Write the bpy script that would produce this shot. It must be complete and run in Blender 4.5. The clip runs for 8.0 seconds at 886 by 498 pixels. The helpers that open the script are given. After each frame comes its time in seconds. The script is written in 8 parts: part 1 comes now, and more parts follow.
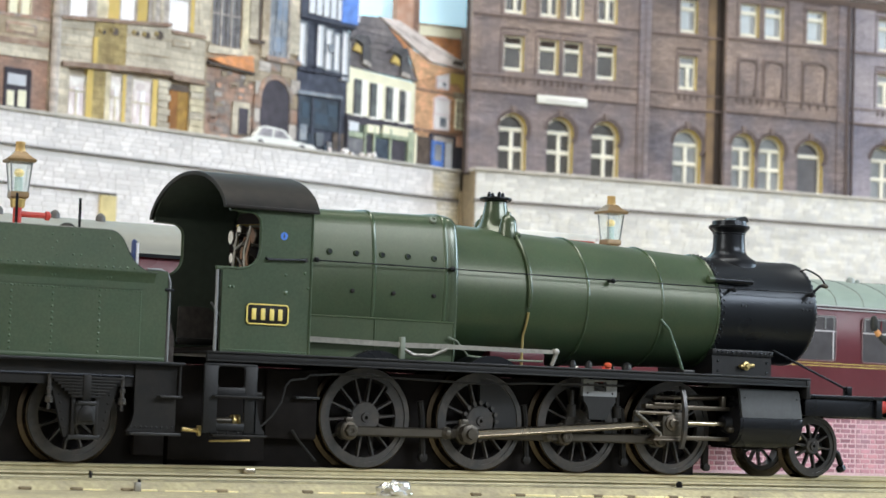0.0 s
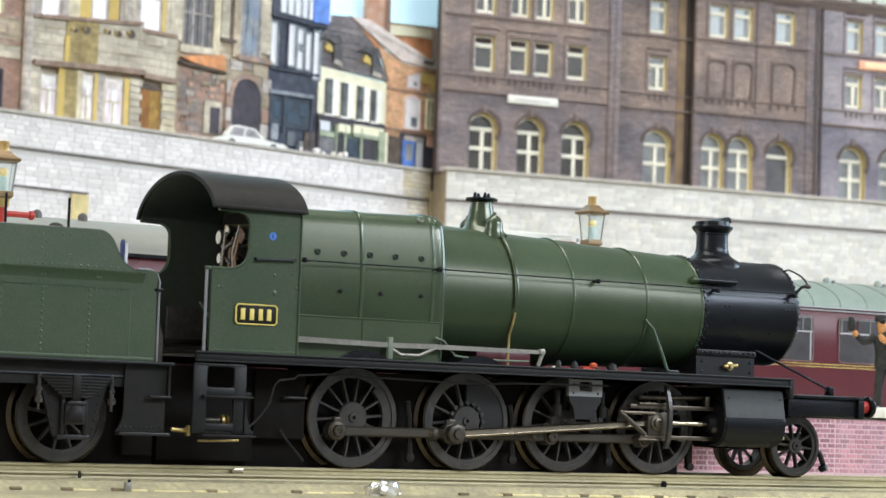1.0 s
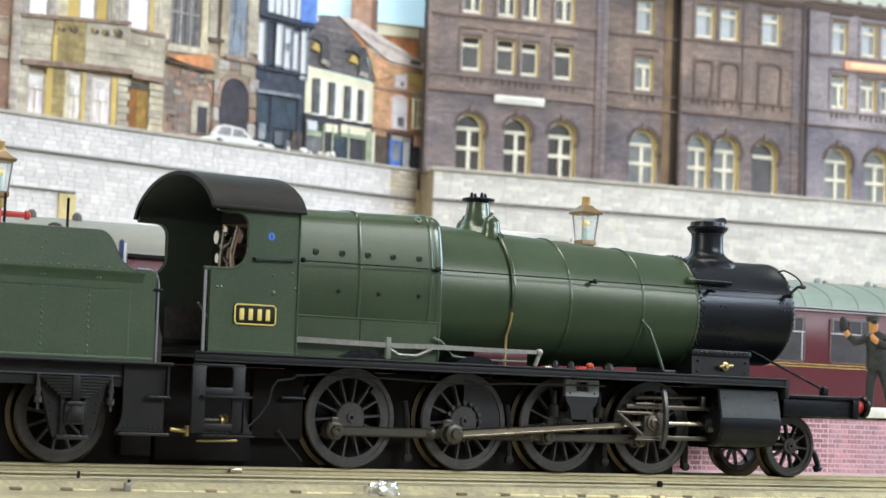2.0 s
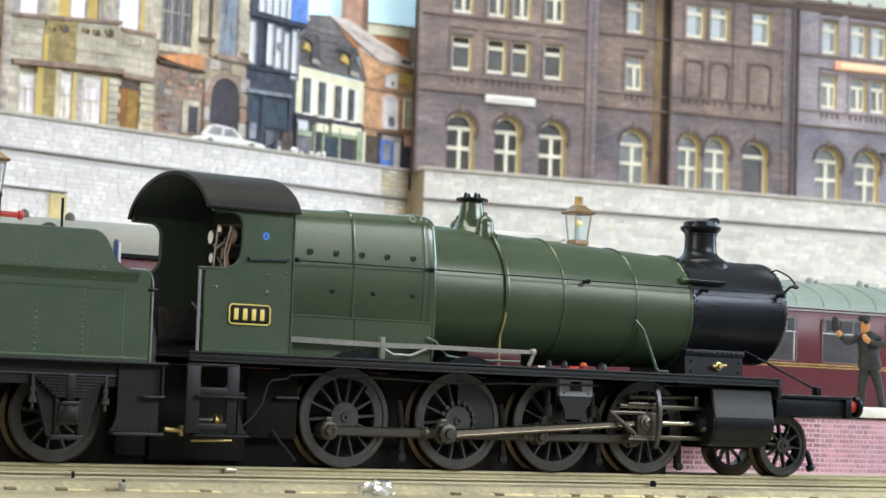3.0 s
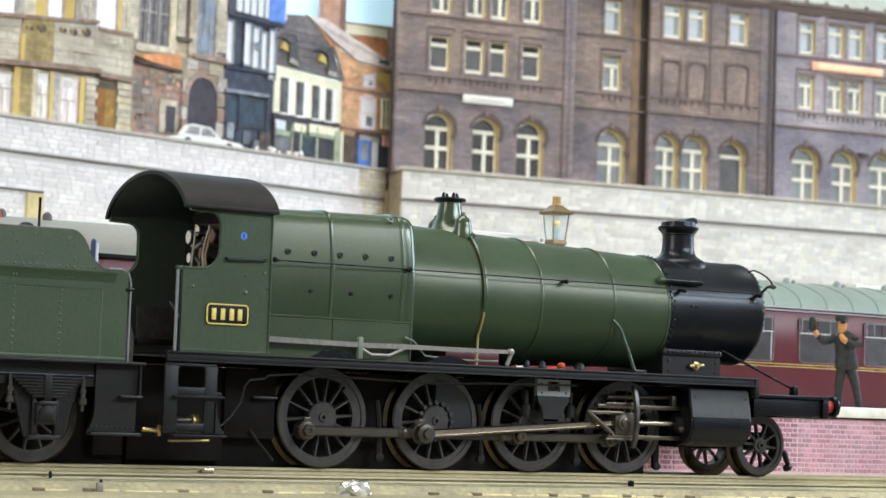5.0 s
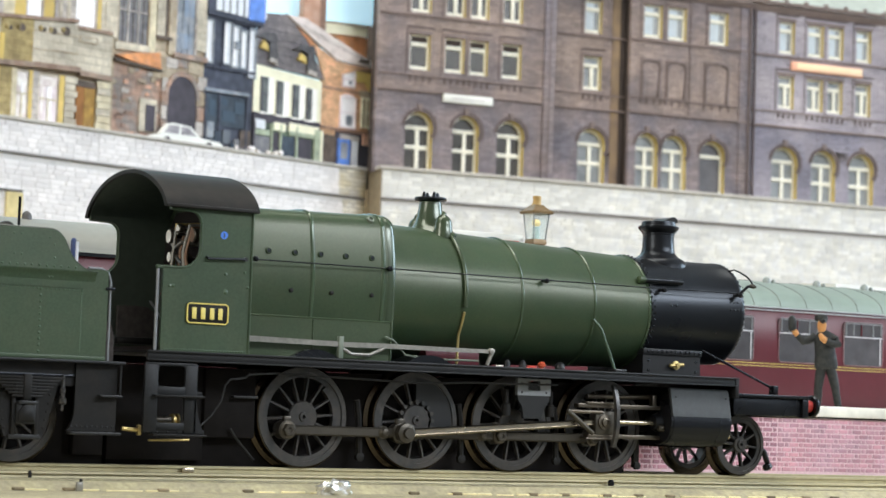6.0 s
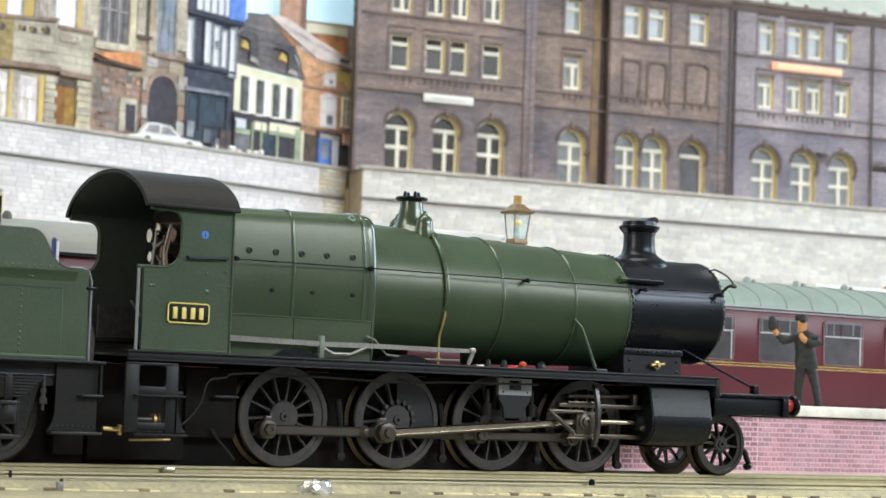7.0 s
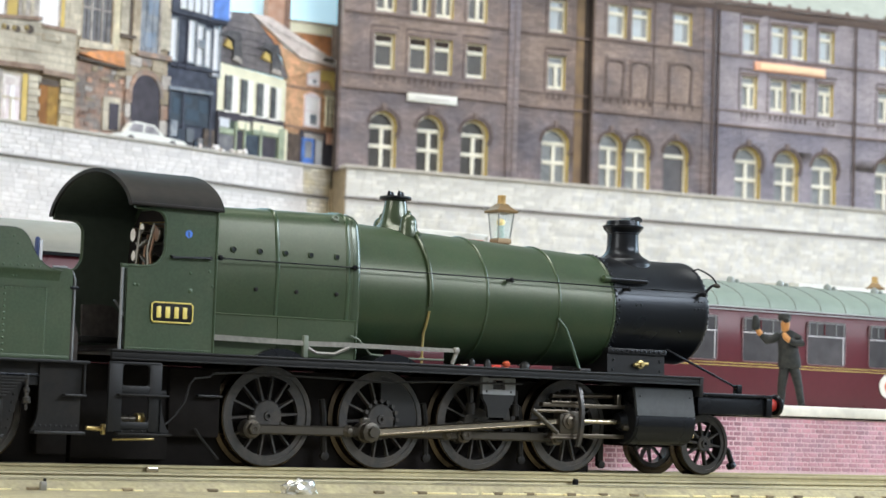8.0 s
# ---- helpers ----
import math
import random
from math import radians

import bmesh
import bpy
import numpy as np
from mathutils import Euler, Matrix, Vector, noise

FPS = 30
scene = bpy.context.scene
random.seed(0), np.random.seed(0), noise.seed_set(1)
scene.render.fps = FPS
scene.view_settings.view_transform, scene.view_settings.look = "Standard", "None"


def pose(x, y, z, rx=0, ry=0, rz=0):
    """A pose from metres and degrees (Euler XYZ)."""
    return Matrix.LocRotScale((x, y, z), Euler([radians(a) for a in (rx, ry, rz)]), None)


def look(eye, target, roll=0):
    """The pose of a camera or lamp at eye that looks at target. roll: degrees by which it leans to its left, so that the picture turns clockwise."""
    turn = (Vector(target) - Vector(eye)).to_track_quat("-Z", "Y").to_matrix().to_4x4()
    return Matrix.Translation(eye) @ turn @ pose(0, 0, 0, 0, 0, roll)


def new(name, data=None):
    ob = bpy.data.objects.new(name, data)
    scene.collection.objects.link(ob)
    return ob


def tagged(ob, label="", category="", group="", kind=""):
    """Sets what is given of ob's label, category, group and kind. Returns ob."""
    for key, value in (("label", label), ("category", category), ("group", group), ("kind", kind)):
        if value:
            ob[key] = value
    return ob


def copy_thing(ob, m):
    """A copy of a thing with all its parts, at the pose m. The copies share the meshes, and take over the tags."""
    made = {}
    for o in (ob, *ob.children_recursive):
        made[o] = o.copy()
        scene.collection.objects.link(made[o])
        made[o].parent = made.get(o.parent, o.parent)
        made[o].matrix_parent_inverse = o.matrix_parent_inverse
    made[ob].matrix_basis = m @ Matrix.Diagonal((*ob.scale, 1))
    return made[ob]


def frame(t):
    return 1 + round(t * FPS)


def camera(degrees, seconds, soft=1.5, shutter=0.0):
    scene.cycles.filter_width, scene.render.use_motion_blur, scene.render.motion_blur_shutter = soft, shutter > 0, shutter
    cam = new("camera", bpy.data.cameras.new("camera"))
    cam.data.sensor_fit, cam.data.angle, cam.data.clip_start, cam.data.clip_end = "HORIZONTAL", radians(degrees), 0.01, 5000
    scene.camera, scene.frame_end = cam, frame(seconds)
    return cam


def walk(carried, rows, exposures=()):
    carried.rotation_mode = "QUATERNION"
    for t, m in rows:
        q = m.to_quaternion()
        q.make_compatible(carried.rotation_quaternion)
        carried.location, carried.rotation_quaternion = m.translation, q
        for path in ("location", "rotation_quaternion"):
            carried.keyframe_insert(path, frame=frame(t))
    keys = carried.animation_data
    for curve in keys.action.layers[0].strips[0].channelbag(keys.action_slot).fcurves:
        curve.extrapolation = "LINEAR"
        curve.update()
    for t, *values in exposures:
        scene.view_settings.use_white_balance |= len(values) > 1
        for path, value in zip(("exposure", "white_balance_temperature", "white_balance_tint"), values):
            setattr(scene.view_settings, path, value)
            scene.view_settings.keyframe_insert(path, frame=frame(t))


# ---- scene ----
# A model railway in 1:76 scale; lengths below are in millimetres, turned into metres by S.
S = 0.001

# ---- camera ----
cam = camera(22.969, 8.0, soft=1.5)
cam.data.dof.use_dof = True
cam.data.dof.focus_distance = 0.43
cam.data.dof.aperture_fstop = 74.0

# seconds, eye, heading from +y towards +x, tilt up, roll
PATH = [
    (0, (-0.178740, -0.365096, 0.010642), 28.5967, 4.2873, 1.9557),
    (0.5, (-0.181626, -0.364419, 0.010642), 29.1750, 4.2894, 1.9585),
    (1, (-0.183594, -0.363336, 0.010642), 29.6601, 4.2977, 1.9592),
    (1.5, (-0.185344, -0.362487, 0.010642), 29.9734, 4.3022, 1.9668),
    (3, (-0.187682, -0.361703, 0.010642), 30.4993, 4.3021, 1.9532),
    (3.5, (-0.187628, -0.361691, 0.010642), 30.6371, 4.3107, 1.9536),
    (4, (-0.187737, -0.361639, 0.010642), 30.8178, 4.3233, 1.9591),
    (4.5, (-0.187729, -0.361733, 0.010642), 30.9023, 4.3213, 1.9410),
    (6, (-0.187892, -0.361493, 0.010642), 31.6342, 4.3204, 1.9371),
    (6.5, (-0.187945, -0.361478, 0.010642), 31.8582, 4.3228, 1.9275),
    (7, (-0.188053, -0.361418, 0.010642), 32.1568, 4.3274, 1.9237),
    (7.5, (-0.188087, -0.361369, 0.010642), 32.3414, 4.3128, 1.9214),
    (8, (-0.188149, -0.361413, 0.010642), 32.5936, 4.3283, 1.9352),
]


def heading(eye, yaw, tilt, roll):
    a, b = radians(yaw), radians(tilt)
    way = Vector((math.sin(a) * math.cos(b), math.cos(a) * math.cos(b), math.sin(b)))
    return look(eye, Vector(eye) + way, roll)


walk(cam, [(t, heading(e, a, b, c)) for t, e, a, b, c in PATH])

# ---- light ----
world = bpy.data.worlds.new("world")
world.use_nodes = True
scene.world = world
sky = world.node_tree.nodes.new("ShaderNodeTexSky")
sky.sky_type, sky.sun_disc, sky.sun_elevation, sky.sun_rotation = "NISHITA", False, radians(40), radians(150)
back = world.node_tree.nodes["Background"]
world.node_tree.links.new(sky.outputs[0], back.inputs[0])
back.inputs[1].default_value = 0.1
scene.view_settings.exposure = 0.03


def area(name, place, target, sx, sy, watts, colour):
    data = bpy.data.lights.new(name, "AREA")
    data.shape, data.size, data.size_y, data.energy, data.color = "RECTANGLE", sx, sy, watts, colour
    ob = new(name, data)
    ob.matrix_world = look(place, target)
    return ob


# daylight in the window's opening, and the room's ceiling light
area("window_light", (0.95, -1.27, 0.84), (0.62, 0.0, 0.40), 1.3, 0.32, 22.5, (0.86, 0.925, 1.0))
area("ceiling_light_glow", (-0.5, 0.08, 1.53), (-0.5, 0.08, 0.0), 2.2, 0.55, 28, (0.98, 0.955, 0.885))
area("side_window_light", (2.26, -0.15, 0.75), (0.0, 0.0, 0.2), 0.9, 0.9, 26, (0.66, 0.84, 1.0))

area("west_window_light", (-2.26, -0.45, 0.75), (0.0, 0.0, 0.2), 0.9, 0.9, 19, (1.0, 0.95, 0.86))

# ---- materials ----


def material(name, colour, rough=0.5, metal=0.0, grain=3.0, vary=0.12, stain=0.12, bump=0.02, per_object=0.0, coat=0.0, island=0.0, spec=0.5, second=None, patch=8.0):
    """A painted or printed surface: fine grain (in mm), broad stains, slight relief."""
    m = bpy.data.materials.new(name)
    m.use_nodes = True
    n, l = m.node_tree.nodes, m.node_tree.links
    b = n["Principled BSDF"]
    b.inputs["Metallic"].default_value = metal
    b.inputs["Coat Weight"].default_value = coat
    b.inputs["Specular IOR Level"].default_value = spec
    tc, mp = n.new("ShaderNodeTexCoord"), n.new("ShaderNodeMapping")
    mp.inputs["Scale"].default_value = (1000, 1000, 1000)
    l.new(tc.outputs["Object"], mp.inputs[0])
    fine, broad = n.new("ShaderNodeTexNoise"), n.new("ShaderNodeTexNoise")
    fine.inputs["Scale"].default_value, fine.inputs["Detail"].default_value = 1.0 / grain, 4
    broad.inputs["Scale"].default_value, broad.inputs["Detail"].default_value = 0.045, 3
    for t in (fine, broad):
        l.new(mp.outputs[0], t.inputs["Vector"])
    value = None
    terms = [(fine.outputs[0], vary), (broad.outputs[0], stain)]
    if per_object:
        terms.append((n.new("ShaderNodeObjectInfo").outputs["Random"], per_object))
    if island:
        terms.append((n.new("ShaderNodeNewGeometry").outputs["Random Per Island"], island))
    for out, amount in terms:
        r = n.new("ShaderNodeMapRange")
        lo, hi = (0.25, 0.75) if out.node.type == "TEX_NOISE" else (0, 1)
        r.inputs[1].default_value, r.inputs[2].default_value = lo, hi
        r.inputs[3].default_value, r.inputs[4].default_value = 1 - amount, 1 + amount
        l.new(out, r.inputs[0])
        if value is None:
            value = r.outputs[0]
        else:
            x = n.new("ShaderNodeMath")
            x.operation = "MULTIPLY"
            l.new(value, x.inputs[0]), l.new(r.outputs[0], x.inputs[1])
            value = x.outputs[0]
    mix = n.new("ShaderNodeVectorMath")
    mix.operation = "SCALE"
    mix.inputs[0].default_value = colour
    if second:
        blot, ramp, two = n.new("ShaderNodeTexNoise"), n.new("ShaderNodeMapRange"), n.new("ShaderNodeMix")
        blot.inputs["Scale"].default_value, blot.inputs["Detail"].default_value = 1.0 / patch, 5
        l.new(mp.outputs[0], blot.inputs["Vector"])
        ramp.inputs[1].default_value, ramp.inputs[2].default_value = 0.38, 0.62
        l.new(blot.outputs[0], ramp.inputs[0])
        two.data_type = "RGBA"
        l.new(ramp.outputs[0], two.inputs[0])
        two.inputs[6].default_value, two.inputs[7].default_value = (*colour, 1), (*second, 1)
        l.new(two.outputs[2], mix.inputs[0])
    l.new(value, mix.inputs["Scale"])
    l.new(mix.outputs[0], b.inputs["Base Color"])
    rr = n.new("ShaderNodeMapRange")
    rr.inputs[3].default_value, rr.inputs[4].default_value = max(0.03, rough - 0.08), min(1, rough + 0.08)
    l.new(broad.outputs[0], rr.inputs[0]), l.new(rr.outputs[0], b.inputs["Roughness"])
    if bump:
        bp = n.new("ShaderNodeBump")
        bp.inputs["Strength"].default_value, bp.inputs["Distance"].default_value = 0.5, bump * S
        l.new(fine.outputs[0], bp.inputs["Height"]), l.new(bp.outputs[0], b.inputs["Normal"])
    return m


def coursed(name, colour, joint, wide, high, rough=0.85, second=None, patch=8.0, offset=0.5):
    """Brickwork printed on card: courses of wide x high mm in the x-z plane of the object."""
    m = material(name, colour, rough, grain=2.0, vary=0.16, stain=0.18, bump=0.0, second=second, patch=patch)
    n, l = m.node_tree.nodes, m.node_tree.links
    b = n["Principled BSDF"]
    old = b.inputs["Base Color"].links[0].from_socket
    tc, sp, cb = n.new("ShaderNodeTexCoord"), n.new("ShaderNodeSeparateXYZ"), n.new("ShaderNodeCombineXYZ")
    add = n.new("ShaderNodeMath")
    l.new(tc.outputs["Object"], sp.inputs[0])
    l.new(sp.outputs[0], add.inputs[0]), l.new(sp.outputs[1], add.inputs[1])
    l.new(add.outputs[0], cb.inputs[0]), l.new(sp.outputs[2], cb.inputs[1])
    t = n.new("ShaderNodeTexBrick")
    l.new(cb.outputs[0], t.inputs["Vector"])
    t.inputs["Scale"].default_value = 1000
    t.offset, t.offset_frequency = offset, 2
    t.inputs["Brick Width"].default_value, t.inputs["Row Height"].default_value = wide, high
    t.inputs["Mortar Size"].default_value, t.inputs["Mortar Smooth"].default_value = high * 0.16, 0.4
    t.inputs["Color1"].default_value = (0.8, 0.8, 0.8, 1)
    t.inputs["Color2"].default_value = (1.15, 1.15, 1.15, 1)
    t.inputs["Mortar"].default_value = (*joint, 1)
    mul = n.new("ShaderNodeVectorMath")
    mul.operation = "MULTIPLY"
    l.new(old, mul.inputs[0]), l.new(t.outputs[0], mul.inputs[1]), l.new(mul.outputs[0], b.inputs["Base Color"])
    bp = n.new("ShaderNodeBump")
    bp.inputs["Strength"].default_value, bp.inputs["Distance"].default_value, bp.invert = 0.6, 0.15 * S, True
    l.new(t.outputs["Fac"], bp.inputs["Height"]), l.new(bp.outputs[0], b.inputs["Normal"])
    return m


def clear(name, tint=(0.9, 0.95, 0.95), rough=0.05):
    m = material(name, tint, rough, vary=0, stain=0, bump=0)
    b = m.node_tree.nodes["Principled BSDF"]
    b.inputs["Transmission Weight"].default_value, b.inputs["IOR"].default_value = 1.0, 1.2
    return m


GREEN = material("green_paint", (0.0300, 0.0560, 0.0250), 0.38, grain=0.45, vary=0.16, stain=0.16, bump=0.014, spec=0.5, second=(0.0360, 0.0590, 0.0270), patch=3.0)
# lightened copy of the green: glints on rivets and stay pipe are painted
RIVET = material("lit_green_rivet_paint", (0.075, 0.115, 0.072), 0.25, grain=1.2, vary=0.05, stain=0.05, bump=0.0)
BAND = material("glossy_green_band", (0.045, 0.074, 0.038), 0.2, grain=1.2, vary=0.05, stain=0.05, bump=0.0, spec=0.6, coat=0.25)
LIP = material("glossy_shoulder_paint", (0.040, 0.060, 0.030), 0.24, grain=0.8, vary=0.08, stain=0.08, bump=0.004, spec=0.7, coat=0.12)
RIM_GREEN = material("dark_green_rim_paint", (0.016, 0.024, 0.018), 0.3, grain=0.8, vary=0.15, stain=0.2, bump=0.004, spec=0.5)
PLATE = material("matt_black_footplate_paint", (0.0115, 0.0120, 0.0128), 0.45, grain=0.7, vary=0.25, stain=0.3, bump=0.02, spec=0.28)
# paler than the cab green, to paint in light missing inside the cab
INNER = material("light_lifted_cab_paint", (0.060, 0.076, 0.060), 0.8, grain=1.5, vary=0.1, stain=0.2, bump=0.005, spec=0.2)
DULL_GREEN = material("dull_green_paint", (0.0395, 0.065, 0.0355), 0.42, grain=0.45, vary=0.17, stain=0.16, bump=0.014, spec=0.4, second=(0.047, 0.069, 0.038), patch=4.0)
BLACK = material("black_paint", (0.0070, 0.0070, 0.0082), 0.28, grain=0.9, vary=0.2, stain=0.3, bump=0.010, spec=0.3)
ROOF_BLACK = material("weathered_black", (0.0105, 0.0100, 0.0085), 0.55, grain=2.0, vary=0.25, stain=0.35, bump=0.02, spec=0.22, second=(0.0160, 0.0135, 0.0110), patch=3.5)
FRAME = material("dark_grey_plastic", (0.0085, 0.0083, 0.0080), 0.5, grain=0.8, vary=0.2, stain=0.25, bump=0.02, spec=0.22, second=(0.0130, 0.0118, 0.0102), patch=2.5)
PALE_GREY = material("pale_grey_plastic", (0.20, 0.21, 0.22), 0.4, grain=1.0, vary=0.1, stain=0.1, bump=0.004)
WRAP = material("dark_wrapper_paint", (0.033, 0.037, 0.038), 0.5, grain=0.8, vary=0.2, stain=0.25, bump=0.008, spec=0.3)
GREY = material("grey_plastic", (0.018, 0.0185, 0.019), 0.36, grain=1.0, vary=0.1, stain=0.1, bump=0.004, spec=0.35)
WHEEL = material("wheel_plastic", (0.032, 0.0316, 0.0310), 0.31, grain=0.8, vary=0.25, stain=0.3, bump=0.012, spec=0.5, second=(0.052, 0.046, 0.040), patch=2.2)
BAR = material("oiled_steel_bar", (0.115, 0.098, 0.076), 0.35, metal=0.8, grain=2.0, vary=0.12, stain=0.15, bump=0.003)
STEEL = material("dull_steel", (0.50, 0.43, 0.32), 0.2, metal=0.9, grain=2.0, vary=0.12, stain=0.15, bump=0.003)
DARK_STEEL = material("blackened_steel", (0.070, 0.062, 0.050), 0.36, metal=0.6, grain=2.0, vary=0.12, stain=0.15, bump=0.003, spec=0.4)
BRASS = material("brass", (0.58, 0.45, 0.19), 0.42, metal=0.8, grain=1.0, vary=0.1, stain=0.1, bump=0.003)
BARE = material("bare_white_metal", (0.26, 0.25, 0.22), 0.4, metal=0.4, grain=0.8, vary=0.22, stain=0.25, bump=0.003)
PALE_GREEN = material("pale_green_plastic", (0.17, 0.20, 0.155), 0.5, grain=1.5, vary=0.06, stain=0.1, bump=0.003)
RED = material("red_paint", (0.45, 0.035, 0.025), 0.4, grain=1.0, vary=0.06, stain=0.1, bump=0.003)
ORANGE_RED = material("orange_red_plastic", (0.62, 0.10, 0.04), 0.45, grain=1.0, vary=0.06, stain=0.05, bump=0.002)
YELLOW = material("cream_yellow_paint", (0.80, 0.66, 0.18), 0.5, grain=1.0, vary=0.04, stain=0.05, bump=0.0)
BLUE = material("blue_sticker", (0.06, 0.20, 0.72), 0.4, grain=1.0, vary=0.1, stain=0.05, bump=0.0)
WHITE = material("white_paint", (0.78, 0.77, 0.72), 0.5, grain=1.5, vary=0.05, stain=0.08, bump=0.002)
COPPER = material("copper_pipe", (0.24, 0.15, 0.10), 0.5, metal=0.8, grain=1.0, vary=0.1, stain=0.1, bump=0.0)
MAROON = material("maroon_paint", (0.098, 0.020, 0.027), 0.3, grain=2.0, vary=0.06, stain=0.1, bump=0.003, spec=0.3)
COACH_ROOF = material("grey_green_roof_paint", (0.235, 0.295, 0.255), 0.35, grain=3.0, vary=0.06, stain=0.12, bump=0.003)
PALE_ROOF = material("pale_grey_roof_paint", (0.225, 0.225, 0.195), 0.55, grain=3.0, vary=0.06, stain=0.12, bump=0.003)
DARK_GLASS = material("dark_carriage_window", (0.062, 0.060, 0.066), 0.12, grain=4.0, vary=0.2, stain=0.25, bump=0.0, second=(0.074, 0.070, 0.076), patch=9.0)
BED = material("olive_track_paint", (0.385, 0.345, 0.205), 0.75, grain=0.9, vary=0.26, stain=0.25, bump=0.14, second=(0.315, 0.282, 0.185), patch=3.5)
RAIL = material("painted_rail", (0.46, 0.41, 0.25), 0.5, metal=0.25, grain=1.5, vary=0.12, stain=0.18, bump=0.02)
BOARD = material("baseboard_paint", (0.33, 0.295, 0.175), 0.8, grain=1.1, vary=0.3, stain=0.25, bump=0.14, second=(0.26, 0.235, 0.16), patch=3.0)
BRICK = material("pink_red_brick", (0.56, 0.245, 0.300), 0.75, grain=1.2, vary=0.1, stain=0.12, bump=0.02, per_object=0.28, second=(0.46, 0.25, 0.32), patch=9.0)
BRICKS = material("pink_red_bricks", (0.56, 0.245, 0.300), 0.75, grain=1.2, vary=0.1, stain=0.12, bump=0.02, island=0.28, second=(0.46, 0.25, 0.32), patch=9.0)
MORTAR = material("pale_mortar", (0.80, 0.58, 0.63), 0.9, grain=0.8, vary=0.1, stain=0.1, bump=0.02)
PLATFORM = material("cream_platform_paint", (0.90, 0.87, 0.77), 0.8, grain=2.5, vary=0.1, stain=0.2, bump=0.05)
STONE = material("pale_grey_stone", (0.795, 0.755, 0.750), 0.85, grain=1.6, vary=0.06, stain=0.10, bump=0.05, per_object=0.10)
STONES = material("pale_grey_stones", (0.795, 0.755, 0.750), 0.85, grain=1.6, vary=0.06, stain=0.10, bump=0.05, island=0.10)
WARM_STONE = material("cream_grey_stone", (0.76, 0.735, 0.675), 0.85, grain=1.6, vary=0.10, stain=0.14, bump=0.05, per_object=0.13, second=(0.70, 0.69, 0.68), patch=5.0)
WARM_STONES = material("cream_grey_stones", (0.76, 0.735, 0.675), 0.85, grain=1.6, vary=0.10, stain=0.14, bump=0.05, island=0.13, second=(0.70, 0.69, 0.68), patch=5.0)
PALE_BRICKS = material("pale_pink_bricks", (0.66, 0.33, 0.39), 0.75, grain=1.2, vary=0.1, stain=0.14, bump=0.02, island=0.2, second=(0.58, 0.34, 0.42), patch=9.0)
STONE_JOINT = material("stone_joint", (0.66, 0.63, 0.61), 0.9, grain=1.0, vary=0.1, stain=0.1, bump=0.02)
COPING = material("coping_card", (0.47, 0.44, 0.40), 0.85, grain=2.5, vary=0.15, stain=0.15, bump=0.03)
STAINED_STONE = coursed("stained_stone_card", (0.60, 0.53, 0.38), (0.72, 0.70, 0.66), 5.4, 2.0, second=(0.68, 0.65, 0.60), patch=7.0)
# coloured dark to paint the shadow line under the ledges
LEDGE = material("ledge_shadow_card", (0.15, 0.135, 0.125), 0.85, grain=2.5, vary=0.15, stain=0.2, bump=0.03)
END_CARD = material("brown_card_end", (0.27, 0.215, 0.14), 0.9, grain=3.0, vary=0.2, stain=0.3, bump=0.03)
TAN = material("tan_card", (0.58, 0.48, 0.24), 0.85, grain=2.5, vary=0.15, stain=0.2, bump=0.03)
DARK_BRICK = coursed("dark_purple_brick", (0.280, 0.225, 0.222), (0.60, 0.58, 0.58), 4.6, 1.3, second=(0.190, 0.170, 0.195), patch=20.0, offset=0.37)
WARM_BRICK = coursed("warm_brown_brick", (0.345, 0.262, 0.226), (0.60, 0.58, 0.57), 4.6, 1.3, second=(0.225, 0.182, 0.182), patch=20.0, offset=0.37)
# right-hand bays: bluish side light is put into these brick colours
LAVENDER_BRICK = coursed("blue_lit_brown_brick", (0.355, 0.312, 0.328), (1.55, 1.55, 1.62), 4.6, 1.3, second=(0.265, 0.238, 0.262), patch=20.0, offset=0.37)
BLUE_BRICK = coursed("blue_lit_purple_brick", (0.275, 0.246, 0.272), (1.55, 1.55, 1.65), 4.6, 1.3, second=(0.195, 0.180, 0.215), patch=20.0, offset=0.37)
BROWN_CARD = material("brown_card", (0.205, 0.155, 0.142), 0.85, grain=2.0, vary=0.14, stain=0.18, bump=0.02)
# the yellow glow on lit jambs is put into this card's colour
REVEAL = material("yellow_glow_card_edge", (0.52, 0.40, 0.15), 0.85, grain=2.0, vary=0.1, stain=0.15, bump=0.01)
SASH = material("white_sash", (0.88, 0.85, 0.73), 0.6, grain=2.0, vary=0.05, stain=0.08, bump=0.0)
# dark trim card, also used to paint the shadow round the arches
RING_CARD = material("arch_shadow_and_trim_card", (0.115, 0.085, 0.080), 0.85, grain=2.0, vary=0.16, stain=0.2, bump=0.02)
# dull black painted in for the shade between and behind parts
UNDER = material("gap_black_underframe", (0.0105, 0.0090, 0.0086), 0.75, grain=2.0, vary=0.25, stain=0.3, bump=0.02, spec=0.1)
SMOKE = material("smokebox_black", (0.0045, 0.0047, 0.0058), 0.3, grain=0.9, vary=0.2, stain=0.25, bump=0.010, spec=0.40)
# tinted reflections: warm on greens, cool on blacks, in place of coloured light
for paint in (DULL_GREEN, LIP, BAND):
    paint.node_tree.nodes["Principled BSDF"].inputs["Specular Tint"].default_value = (0.94, 1.0, 0.88, 1)
GREEN.node_tree.nodes["Principled BSDF"].inputs["Coat Weight"].default_value = 0.10
GREEN.node_tree.nodes["Principled BSDF"].inputs["Coat Roughness"].default_value = 0.24
GREEN.node_tree.nodes["Principled BSDF"].inputs["Specular Tint"].default_value = (1.0, 0.98, 0.80, 1)
